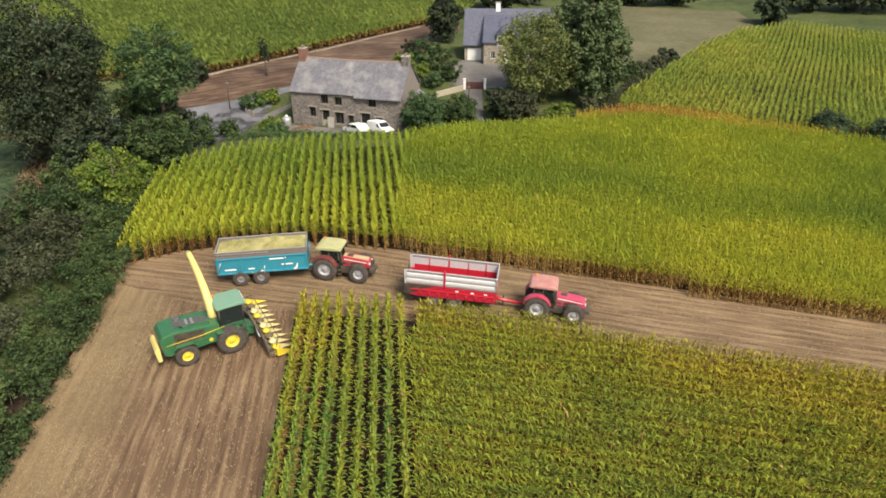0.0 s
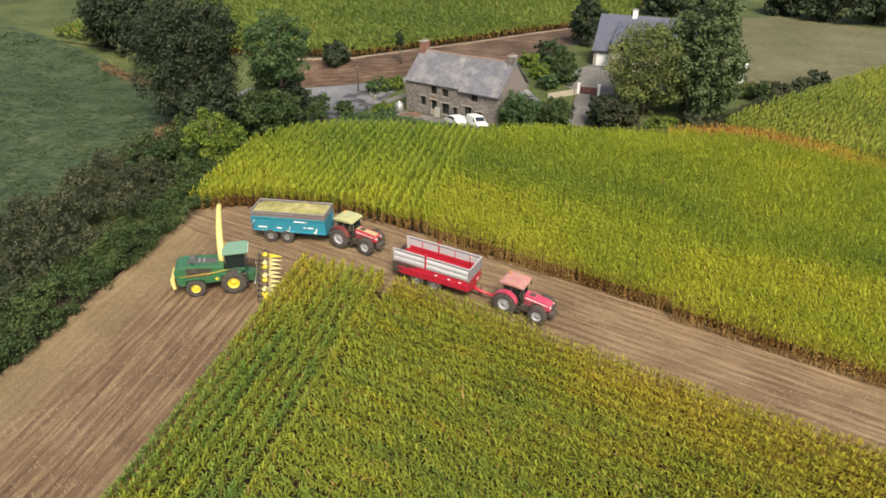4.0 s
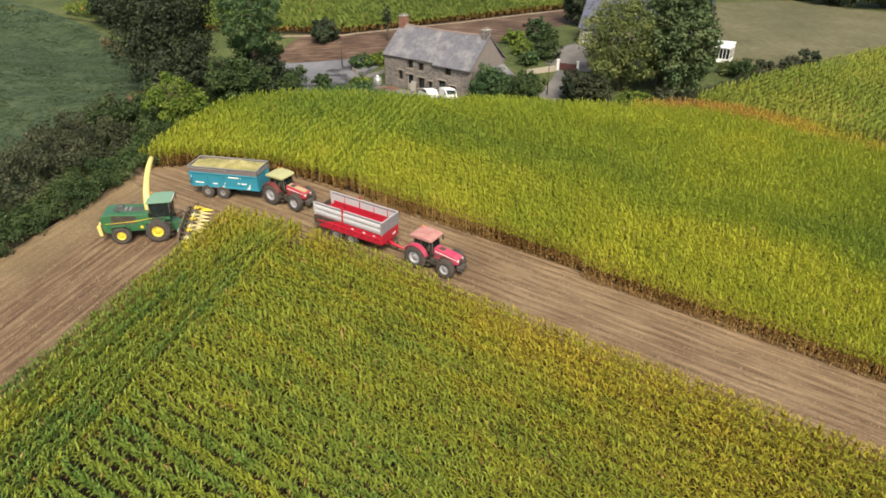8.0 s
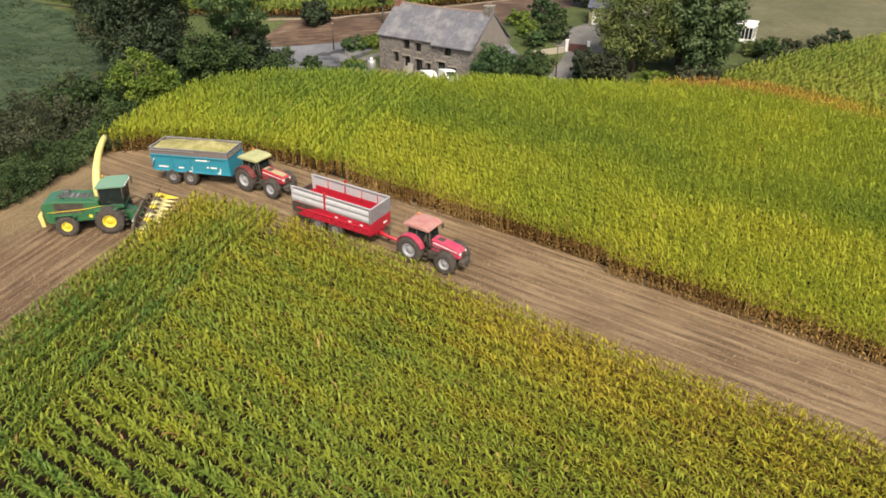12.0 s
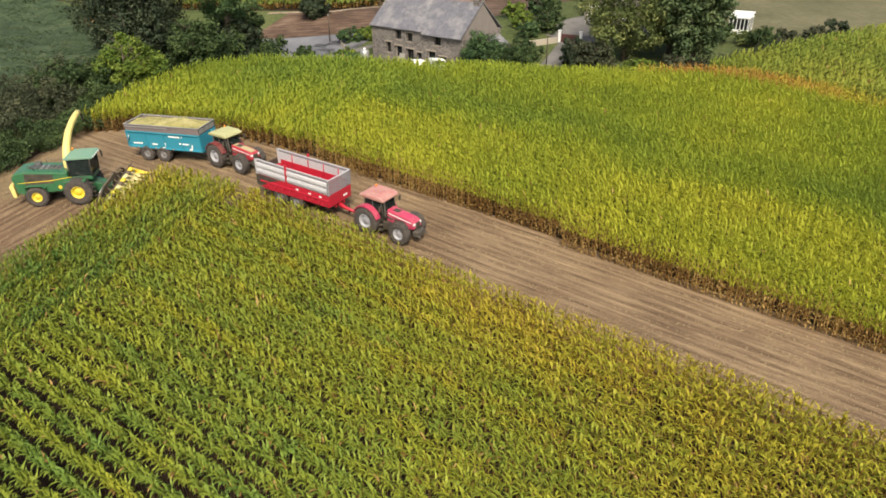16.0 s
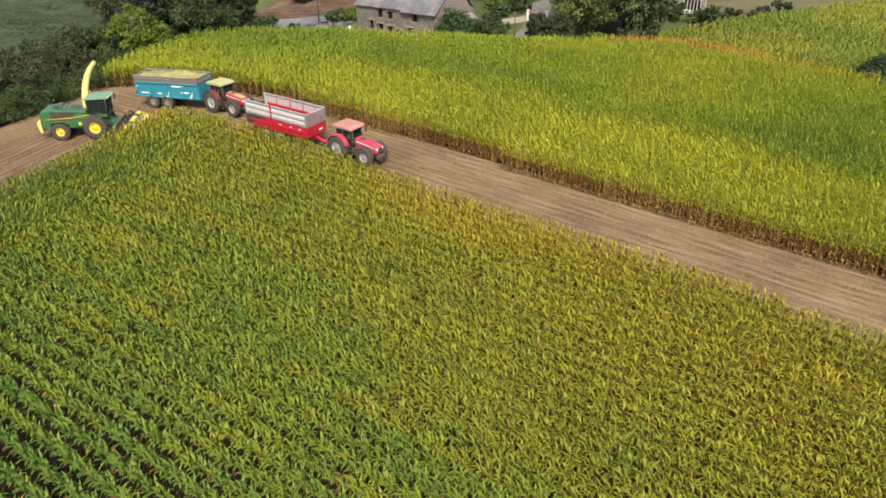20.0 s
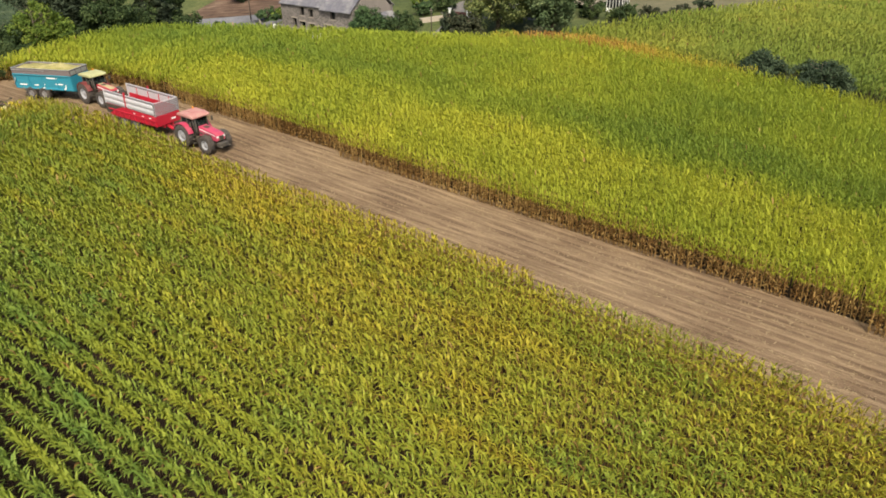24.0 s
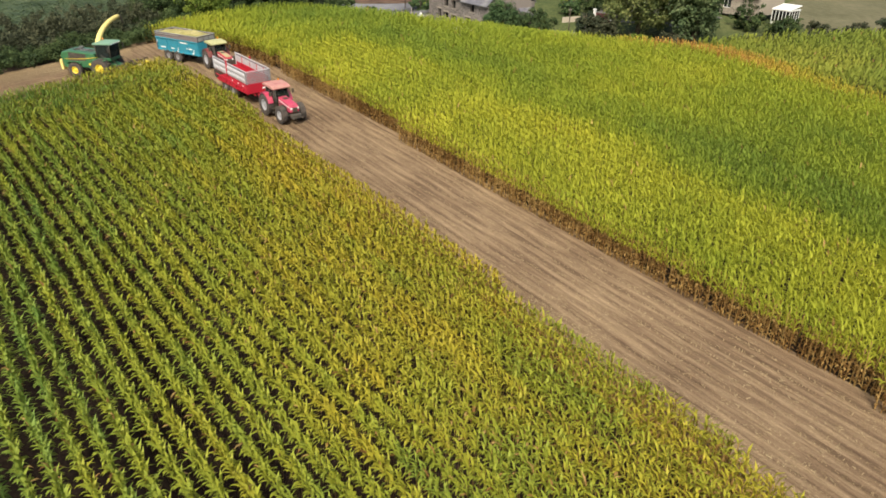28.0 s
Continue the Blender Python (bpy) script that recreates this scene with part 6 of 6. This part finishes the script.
def harvester(m):
    """Self-propelled forage harvester; the origin is on the ground below the front axle."""
    t = thing("forage_harvester", "green forage harvester with yellow spout and maize header", "harvester", m)
    for s in (1, -1):
        wheel(t, 0, s * 1.22, 1.03, 0.74, M_JYELLOW, 20, s, "front_wheel", 0.46)
        wheel(t, -3.05, s * 1.12, 0.8, 0.57, M_JYELLOW, 18, s, "rear_wheel", 0.46)
    part("front_axle", lathe([(0.25, -0.95), (0.3, 0), (0.25, 0.95)], 12, at=(0, 0, 1.0)), M_CAST, t)
    part("rear_axle", lathe([(0.14, -0.9), (0.16, 0), (0.14, 0.9)], 12, at=(-3.05, 0, 0.76)), M_CAST, t)
    part("chassis", B(-4.0, 0.6, -0.55, 0.55, 0.75, 1.15, 0.05), M_CAST, t)
    b = part("body", prism([(-4.45, 1.1), (-4.1, 0.95), (-0.7, 1.05), (0.55, 1.2), (0.6, 1.75), (-0.55, 1.95), (-0.6, 2.5), (-3.6, 2.74), (-4.35, 2.64), (-4.6, 2.3)], -1.05, 1.05, 0.1), M_JGREEN, t, "rounded green engine housing")
    part("deck", prism([(-3.5, 2.71), (-1.2, 2.54), (-1.2, 2.57), (-3.5, 2.76)], -0.4, 0.4, 0.008), M_DECK, b, "grey top grille")
    for k in range(6):
        part("deck_slat", B(-3.35 + k * 0.36, -3.2 + k * 0.36, -0.35, 0.35, 2.72 - k * 0.029 + 0.01, 2.76 - k * 0.029 + 0.02), M_GREYBOARD if k in (2, 3) else M_DECK, b)
    for s in (1, -1):
        part("louvre_panel", prism([(-3.75, 1.66), (-1.7, 1.74), (-1.6, 2.42), (-3.6, 2.6)], s * 1.05 - 0.006, s * 1.05 + 0.012), M_BLACK, b)
        for k in range(5):
            part("louvre", prism([(-3.5 + k * 0.04, 2.03 + k * 0.1), (-1.85, 2.12 + k * 0.06), (-1.85, 2.165 + k * 0.06), (-3.5 + k * 0.04, 2.11 + k * 0.1)], s * 1.065 - 0.01, s * 1.065 + 0.012), M_BLACK, b)
        part("stripe", prism([(-4.2, 1.88), (-1.9, 1.93), (-0.3, 2.13), (-0.3, 2.17), (-1.9, 1.99), (-4.2, 1.91)], s * 1.085 - 0.008, s * 1.085 + 0.008), M_JYELLOW, b, "yellow side stripe")
        part("side_panel", prism([(-2.0, 1.1), (-0.9, 1.12), (-0.65, 1.8), (-1.75, 1.5)], s * 1.06 - 0.01, s * 1.06 + 0.012), M_JGREEN, b)
        part("hub_mark", lathe([(0.14, -0.01), (0.14, 0.01)], 14, at=(-1.3, s * 1.085, 1.4)), M_JYELLOW, b)
        part("fender", B(-0.9, 0.7, s * 1.2 - 0.28, s * 1.2 + 0.28, 1.86, 1.92, 0.02), M_JGREEN, t)
        part("tail_light", B(-4.6, -4.5, s * 0.8 - 0.1, s * 0.8 + 0.1, 1.7, 1.85, 0.01), M_RED, b)
        part("handrail", tube([(0.75, s * 1.1, 1.3), (0.78, s * 1.15, 2.2), (0.3, s * 1.15, 2.3)], 0.02, 6), M_CAST, t)
    w = part("counterweight", prism([(-4.9, 0.7), (-4.62, 0.7), (-4.64, 1.75), (-4.8, 1.85), (-5.0, 1.6)], -0.95, 0.95, 0.06), M_SPOUT, t, "pale yellow rear bumper weight")
    part("antenna", tube([(-2.9, -0.6, 2.6), (-3.15, -0.75, 3.0), (-3.35, -0.8, 3.1)], 0.04, 6), M_BLACK, t, "black exhaust stack")
    # cab
    c = part("cab_base", B(-0.5, 1.1, -0.85, 0.85, 1.75, 2.05, 0.05), M_JGREEN, t)
    for x0, x1 in ((-0.48, -0.45), (1.1, 1.2)):
        for s in (1, -1):
            part("pillar", tube([(x0, s * 0.82, 2.0), (x1, s * 0.86, 3.4)], 0.05, 6), M_BLACK, c)
    part("rear_panel", B(-0.52, -0.46, -0.8, 0.8, 2.05, 3.4), M_BLACK, c)
    for s in (1, -1):
        part("door_pane", prism([(-0.42, 2.08), (1.1, 2.08), (1.18, 3.38), (-0.42, 3.38)], s * 0.84 - 0.008, s * 0.84 + 0.008), M_CABGLASS, c)
        part("door_handle", B(0.0, 0.2, s * 0.86 - 0.02, s * 0.86 + 0.02, 2.3, 2.34), M_BLACK, c)
        part("mirror_arm", tube([(1.2, s * 0.86, 3.3), (1.35, s * 1.3, 3.25)], 0.018, 5), M_BLACK, c)
        part("mirror", B(1.32, 1.38, s * 1.32 - 0.12, s * 1.32 + 0.12, 2.75, 3.25, 0.02), M_BLACK, c)
    part("windscreen", prism([(1.12, 2.08), (1.135, 2.08), (1.245, 3.38), (1.23, 3.38)], -0.8, 0.8), M_CABGLASS, c)
    r = part("roof", prism([(-0.62, 3.4), (1.4, 3.4), (1.45, 3.5), (1.25, 3.6), (-0.45, 3.6), (-0.65, 3.5)], -0.98, 0.98, 0.05), M_JROOF, t, "flat dusty green cab roof")
    for k in range(4):
        part("work_light", B(1.4, 1.47, -0.75 + k * 0.42, -0.55 + k * 0.42, 3.42, 3.52, 0.015), M_LAMP, r)
    part("beacon", lathe([(0.07, 3.6), (0.07, 3.75), (0.04, 3.8)], 10, axis="z", at=(-0.4, 0.7, 0)), M_AMBER, r)
    part("seat", prism([(0.0, 2.1), (0.5, 2.1), (0.5, 2.4), (0.15, 2.42), (0.05, 3.05), (-0.12, 3.05)], -0.27, 0.27, 0.03), M_SEAT, c)
    part("steering_column", tube([(0.95, 0, 2.08), (0.78, 0, 2.6)], 0.05, 6), M_BLACK, c)
    part("steering_wheel", lathe([(0.19, -0.015), (0.2, 0.0), (0.19, 0.015), (0.17, 0.0)], 16, axis="z", at=(0.76, 0, 2.62)), M_BLACK, c)
    part("wiper", tube([(1.16, -0.1, 2.1), (1.2, 0.35, 2.75)], 0.015, 5), M_BLACK, c)
    part("air_intake", lathe([(0.26, 2.6), (0.28, 2.8), (0.2, 2.9)], 16, axis="z", at=(-3.1, 0.55, 0)), M_DECK, t)
    for s in (1, -1):
        part("deck_rail", tube([(-1.2, s * 0.85, 2.4), (-1.2, s * 0.85, 2.85), (-2.6, s * 0.85, 3.0), (-2.6, s * 0.85, 2.6)], 0.02, 6), M_CAST, t)
        part("side_lamp", B(0.5, 0.6, s * 1.06 - 0.05, s * 1.06 + 0.05, 1.5, 1.6, 0.01), M_LAMP, b)
        part("rear_fender", prism([(-3.85, 1.55), (-3.6, 1.72), (-2.5, 1.72), (-2.25, 1.5), (-2.3, 1.46), (-2.53, 1.67), (-3.57, 1.67), (-3.8, 1.5)], s * 1.12 - 0.27, s * 1.12 + 0.27), M_JGREEN, t)
    # steps on the near side
    lad = part("ladder", B(0.75, 1.2, -1.3, -1.0, 0.55, 0.6), M_BLACK, t)
    for k in range(3):
        part("rung", B(0.75, 1.2, -1.28 + k * 0.06, -1.02 + k * 0.06, 0.9 + k * 0.32, 0.94 + k * 0.32), M_BLACK, lad)
    # spout: swung towards the trailer
    pts, rad = [], []
    for k in range(18):
        a = radians(86) * k / 17
        pts.append((-0.75 - 0.1 * k / 17, 5.1 * (1 - math.cos(a)) ** 0.9, 2.35 + 2.95 * math.sin(a) ** 0.85))
        rad.append(0.32 - 0.11 * k / 17)
    sp = part("spout", tube(pts, rad, 12, across=(1, 0, 0)), M_SPOUT, t, "curved yellow discharge spout")
    part("spout_base", lathe([(0.42, 2.3), (0.42, 2.42), (0.3, 2.55)], 18, axis="z", at=(-0.75, 0, 0)), M_CAST, t)
    e = Vector(pts[-1])
    d = (Vector(pts[-1]) - Vector(pts[-2])).normalized()
    part("flap", tube([e, e + d * 0.3 + Vector((0, 0, -0.1)), e + d * 0.5 + Vector((0, 0, -0.4)), e + d * 0.62 + Vector((0, 0, -0.95))], [0.18, 0.17, 0.14, 0.1], 8, flat=0.6, across=(1, 0, 0)), M_CAST, sp, "dark spout flap")
    part("spout_ram", tube([(-0.5, 0.35, 2.45), (pts[6][0] + 0.2, pts[6][1], pts[6][2])], 0.04, 6), M_STEEL, sp)
    # feed housing and header
    part("feed_housing", prism([(0.4, 0.7), (1.9, 0.35), (2.0, 1.0), (0.5, 1.65)], -0.5, 0.5, 0.04), M_JGREEN, t)
    W = 3.6
    hd = part("header", B(1.95, 2.3, -W, W, 0.22, 0.55, 0.05), M_DUSTIRON, t, "dark and yellow rotary maize header")
    part("header_back", B(1.8, 1.945, -1.5, 1.5, 0.2, 1.35, 0.02), M_DUSTIRON, hd)
    for s in (1, -1):
        wing = part("wing_frame", tube([(1.9, s * 1.5, 1.25), (1.9, s * W * 0.75, 1.15), (1.95, s * W, 0.7)], 0.09, 8), M_DUSTIRON, hd)
        part("wing_panel", prism([(s * 1.5, 0.2), (s * W, 0.2), (s * W, 0.62), (s * 1.5, 1.1)], 1.88, 1.93, axis="x"), M_DUSTIRON, wing)
        part("fold_ram", tube([(1.8, s * 0.9, 1.3), (1.75, s * 2.1, 1.15)], 0.05, 6), M_STEEL, wing)
    for k in range(9):
        y = -W * 0.94 + k * W * 0.235
        part("back_strut", tube([(1.92, y, 1.0), (2.25, y, 0.5)], 0.05, 6), M_DUSTIRON, hd)
    for k in range(10):
        y = -W + (k + 0.5) * W / 5
        drum = part("drum", lathe([(0.3, 0.2), (0.33, 0.28), (0.16, 0.36), (0.16, 0.66), (0.29, 0.72), (0.26, 0.8), (0.08, 0.92)], 16, axis="z", at=(2.5, y, 0)), (M_JYELLOW, M_CREAM, M_DUSTIRON)[k % 3], hd)
        for a in range(6):
            ca, sa = math.cos(a * 1.047 + k), math.sin(a * 1.047 + k)
            part("drum_tooth", tube([(2.5 + 0.15 * ca, y + 0.15 * sa, 0.5), (2.5 + 0.36 * ca, y + 0.36 * sa, 0.5)], [0.04, 0.015], 4), M_STEEL, drum)
        part("gathering_plate", prism([(2.3, y - 0.2), (2.65, y - 0.1), (2.95, y), (2.65, y + 0.1), (2.3, y + 0.2)], 0.74, 0.78, axis="z"), M_CREAM, hd, "pale yellow worn guide plate")
    for k in range(11):
        y = -W + k * W / 5
        big = k in (0, 10)
        ln, w, up = (1.6, 0.15, 0.8) if big else (1.4 + 0.12 * (k % 2), 0.095, 0.66 + 0.08 * (k % 3))
        bm = bmesh.new()
        vs = [bm.verts.new(p) for p in ((2.4, y - w, 0.25), (2.4, y + w, 0.25), (2.4, y + w * 0.8, up), (2.4, y - w * 0.8, up), (2.4 + ln * 0.5, y - w * 0.7, 0.22), (2.4 + ln * 0.5, y + w * 0.7, 0.22), (2.4 + ln * 0.5, y, 0.3 + up * 0.25), (2.4 + ln, y, 0.16))]
        for f in ((0, 1, 2, 3), (0, 3, 6, 4), (1, 5, 6, 2), (3, 2, 6), (0, 4, 5, 1), (4, 6, 7), (5, 7, 6), (4, 7, 5)):
            bm.faces.new([vs[i] for i in f])
        bmesh.ops.recalc_face_normals(bm, faces=bm.faces)
        part("snout", bm, M_CREAM if not big else M_JYELLOW, hd, "yellow end divider" if big else "pale yellow pointed row divider")
    part("hose", tube([(1.0, 0.45, 1.7), (1.5, 0.9, 1.9), (1.95, 1.3, 1.3)], 0.03, 6), M_BLACK, hd)
    part("hose", tube([(1.0, -0.45, 1.7), (1.45, -0.8, 1.7), (1.95, -1.0, 1.2)], 0.03, 6), M_BLACK, hd)
    part("guard_bar", tube([(2.45, -W, 1.0), (2.8, -W * 0.85, 1.35), (2.8, W * 0.85, 1.35), (2.45, W, 1.0)], 0.035, 6), M_CAST, hd)
    return t


harvester(on_ground(-15.5, 42.7, 30))
tractor("red tractor with dust-covered cream cab roof and bonnet", on_ground(-9.5, 52.1, -11), M_RED, M_DUSTROOF, M_DUSTHOOD, M_SHADERED, "red rear fender painted shade-dark, under dust")
blue_trailer(on_ground(-15.75, 51.5, 8))
tractor("faded red tractor with pale red roof", on_ground(7.2, 47.3, -10.5), M_PINKRED, M_PINKROOF, M_PINKRED, M_PINKRED, "dusty red rear fender")
red_trailer(on_ground(0.1, 48.4, -8.5))


M_CARGLASS = glass_mat("car_glass", (0.02, 0.025, 0.03), 0.05)


def van(label, m, profile, panes, name="van"):
    """A small road vehicle from its side profile."""
    v = thing(name, label, name, m)
    part("body", prism(profile, -0.82, 0.82, 0.07), M_WHITE, v)
    for x in (-1.3, 1.3):
        for s in (1, -1):
            w = thing("wheel", "", "", None)
            w.parent, w.location = v, (x, s * 0.74, 0.31)
            part("tyre", lathe([(0.2, -0.09), (0.31, -0.08), (0.31, 0.08), (0.2, 0.09)], 20), M_TYRE, w)
            part("rim", lathe([(0.2, -0.095), (0.2, 0.095)], 14), M_RIMW, w)
    for s in (1, -1):
        for pts in panes:
            part("side_window", prism(pts, s * 0.825 - 0.006, s * 0.825 + 0.006), M_CARGLASS, v)
        part("headlight", B(1.93, 2.03, s * 0.6 - 0.13, s * 0.6 + 0.13, 0.62, 0.76, 0.02), M_LAMP, v)
        part("mirror", B(0.75, 0.85, s * 0.95 - 0.08, s * 0.95 + 0.08, 1.02, 1.18, 0.02), M_BLACK, v)
    part("windscreen", prism([(1.05, 1.08), (0.50, 1.58), (0.55, 1.61), (1.12, 1.09)], -0.7, 0.7), M_CARGLASS, v)
    part("bumper", B(1.95, 2.1, -0.8, 0.8, 0.3, 0.55, 0.04), M_BLACK, v)
    return v


van("small white delivery van parked by the farmhouse", on_ground(-8.5, 94.7, -48), [(-2.0, 0.28), (2.02, 0.28), (2.05, 0.75), (1.15, 1.02), (0.5, 1.6), (-0.2, 1.78), (-1.95, 1.75), (-2.05, 1.0)], [[(0.15, 1.05), (0.95, 1.05), (0.45, 1.52), (0.15, 1.56)]])
van("white estate car parked beside the van", on_ground(-12.0, 95.3, 132), [(-2.1, 0.28), (2.02, 0.28), (2.05, 0.72), (1.1, 0.95), (0.45, 1.42), (-1.3, 1.45), (-2.05, 0.95)], [[(0.1, 0.95), (0.95, 0.95), (0.42, 1.34), (0.1, 1.38)], [(-1.55, 0.98), (0.0, 0.95), (0.0, 1.38), (-1.15, 1.38)]], "car")


# ---------------------------------------------------------------- stubble and litter on the harvested land
M_STRAW = leaf_mat("straw", [(0.2, (0.15, 0.105, 0.06)), (0.5, (0.25, 0.185, 0.105)), (0.85, (0.37, 0.29, 0.17))], 0.2, 0.8, 0.1)
LANE_AREA = LANE_NEAR + LANE_FAR[::-1][:-1] + [(-26, 50.5), (-18, 47)]
HEAD_AREA = HEAD_LEFT[::-1] + [(-18, 47), (-26, 50.5), (-27.5, 52.5)] + HEDGE_EDGE


def stubble(name, outline, angle, label, seed, gap=0.17, row=0.8):
    """Cut stalk stumps in rows with chopped leaf litter about them."""
    rng = np.random.default_rng(seed)
    a = radians(angle)
    ex, ey = np.array([math.cos(a), math.sin(a)]), np.array([-math.sin(a), math.cos(a)])
    pts = np.array(outline)
    u, v = pts @ ex, pts @ ey
    U, V = np.meshgrid(np.arange(u.min(), u.max(), gap), np.arange(v.min(), v.max(), row))
    U, V = U.ravel() + rng.normal(0, 0.05, U.size), V.ravel() + rng.normal(0, 0.03, U.size)
    x, y = U * ex[0] + V * ey[0], U * ex[1] + V * ey[1]
    keep = inside(x, y, outline) & (rng.random(len(x)) > 0.25)
    x, y = x[keep], y[keep]
    n = len(x)
    base = np.stack([x, y, ground_zs(x, y) + 0.06], 1)
    h = rng.uniform(0.07, 0.17, n)
    lean = rng.normal(0, 0.03, (n, 2))
    ring = np.array([[0.016, 0, 0], [-0.008, 0.014, 0], [-0.008, -0.014, 0]])
    low = base[:, None] + ring[None]
    top = low + np.c_[lean, h][:, None]
    verts = [np.concatenate([low, top], 1).reshape(-1, 3)]
    i = np.arange(n)[:, None] * 6
    quads = [i + np.array([k, (k + 1) % 3, 3 + (k + 1) % 3, 3 + k]) for k in range(3)]
    tris = [i + np.array([3, 4, 5])]
    # litter
    m = int(n * 2.4)
    j = rng.integers(0, n, m)
    c = base[j] + np.c_[rng.normal(0, 0.25, (m, 2)), rng.uniform(0.02, 0.05, m)]
    c[:, 2] = ground_zs(c[:, 0], c[:, 1]) + 0.085 + rng.uniform(0, 0.03, m)
    az = a + rng.normal(0, 0.6, m)
    ln, wd = rng.uniform(0.03, 0.13, m)[:, None], rng.uniform(0.006, 0.018, m)[:, None]
    d, e = np.c_[np.cos(az), np.sin(az), rng.normal(0, 0.12, m)], np.c_[-np.sin(az), np.cos(az), rng.normal(0, 0.2, m)]
    verts.append(np.stack([c - d * ln - e * wd, c + d * ln - e * wd, c + d * ln + e * wd, c - d * ln + e * wd], 1).reshape(-1, 3))
    quads.append(6 * n + np.arange(4 * m).reshape(-1, 4))
    me = fast_mesh(name, np.concatenate(verts), [np.concatenate(quads), np.concatenate(tris)], [M_STRAW])
    return tagged(new(name, me), label, "stubble", kind="stuff")


stubble("lane_stubble", LANE_AREA, -12, "cut maize stumps and pale chopped litter along the strip", 201)
stubble("headland_stubble", HEAD_AREA, -86, "cut maize stumps and pale litter across the headland", 202)


def straw_belt(name, outline, angle, count, label, seed):
    """A belt of finely chopped straw lying along the drive line."""
    rng = np.random.default_rng(seed)
    pts = np.array(outline)
    lo, hi = pts.min(0), pts.max(0)
    p = rng.uniform(lo, hi, (count * 4, 2))
    p = p[inside(p[:, 0], p[:, 1], outline)][:count] + rng.normal(0, 0.35, (1, 2))
    p += rng.normal(0, 0.9, p.shape)
    m = len(p)
    c = np.c_[p, ground_zs(p[:, 0], p[:, 1]) + 0.085 + rng.uniform(0, 0.02, m)]
    az = radians(angle) + rng.normal(0, 0.5, m)
    ln, wd = rng.uniform(0.02, 0.08, m)[:, None], rng.uniform(0.005, 0.015, m)[:, None]
    d, e = np.c_[np.cos(az), np.sin(az), rng.normal(0, 0.08, m)], np.c_[-np.sin(az), np.cos(az), rng.normal(0, 0.12, m)]
    v = np.stack([c - d * ln - e * wd, c + d * ln - e * wd, c + d * ln + e * wd, c - d * ln + e * wd], 1).reshape(-1, 3)
    tagged(new(name, fast_mesh(name, v, [np.arange(4 * m).reshape(-1, 4)], [M_STRAW])), label, "straw", kind="stuff")


straw_belt("straw_belt", [(-25.2, 46), (-21.0, 47), (-20.0, 30), (-18.5, 8), (-22.6, 8), (-24.2, 30)], -86, 26000, "pale chopped straw belt beside the brambles", 211)
straw_belt("lane_straw", [(-10, 49.0), (9, 45.9), (29, 41.6), (60, 34.6), (88, 28.3), (88, 26.3), (58, 32.9), (29, 39.6), (9, 43.8), (-10, 47.0)], -12, 26000, "pale chopped straw along the maize edge", 212)


def tufts(name, outline, count, mat, label, seed):
    """Tussocks of grazed grass."""
    rng = np.random.default_rng(seed)
    pts = np.array(outline)
    p = rng.uniform(pts.min(0), pts.max(0), (count * 3, 2))
    p = p[inside(p[:, 0], p[:, 1], outline)]
    keep = 0.5 + 0.5 * np.sin(p[:, 0] * 0.5 + 2 * np.sin(p[:, 1] * 0.31)) * np.sin(p[:, 1] * 0.9 + np.sin(p[:, 0] * 0.23)) > rng.random(len(p)) * 0.9
    p = p[keep][:count]
    m = len(p)
    base = np.c_[p, ground_zs(p[:, 0], p[:, 1]) + 0.03]
    verts, faces = [], []
    for k in range(5):
        az = rng.random(m) * 6.28
        h, w, out = rng.uniform(0.06, 0.16, m), rng.uniform(0.08, 0.2, m), rng.uniform(0.2, 0.5, m)
        d = np.c_[np.cos(az), np.sin(az)]
        c = np.c_[-np.sin(az), np.cos(az)] * w[:, None]
        low = np.zeros(m)
        verts += [base + np.c_[c, low], base + np.c_[-c, low], base + np.c_[d * out[:, None], h]]
        j = np.arange(m) + 3 * k * m
        faces.append(np.stack([j, j + m, j + 2 * m], 1))
    tagged(new(name, fast_mesh(name, np.concatenate(verts), [np.concatenate(faces)], [mat])), label, "grass", kind="stuff")


M_TUFT = leaf_mat("grass_blade", [(0.15, (0.034, 0.054, 0.026)), (0.5, (0.064, 0.094, 0.042)), (0.85, (0.105, 0.132, 0.066))], 0.1, 0.4, 0.35)
tufts("meadow_tufts", [(-33, 30), (-38, 55), (-43, 66), (-46, 80), (-60, 94), (-88, 109), (-130, 122), (-130, 40)], 11000, M_TUFT, "grazed grass tussocks on the meadow", 221)
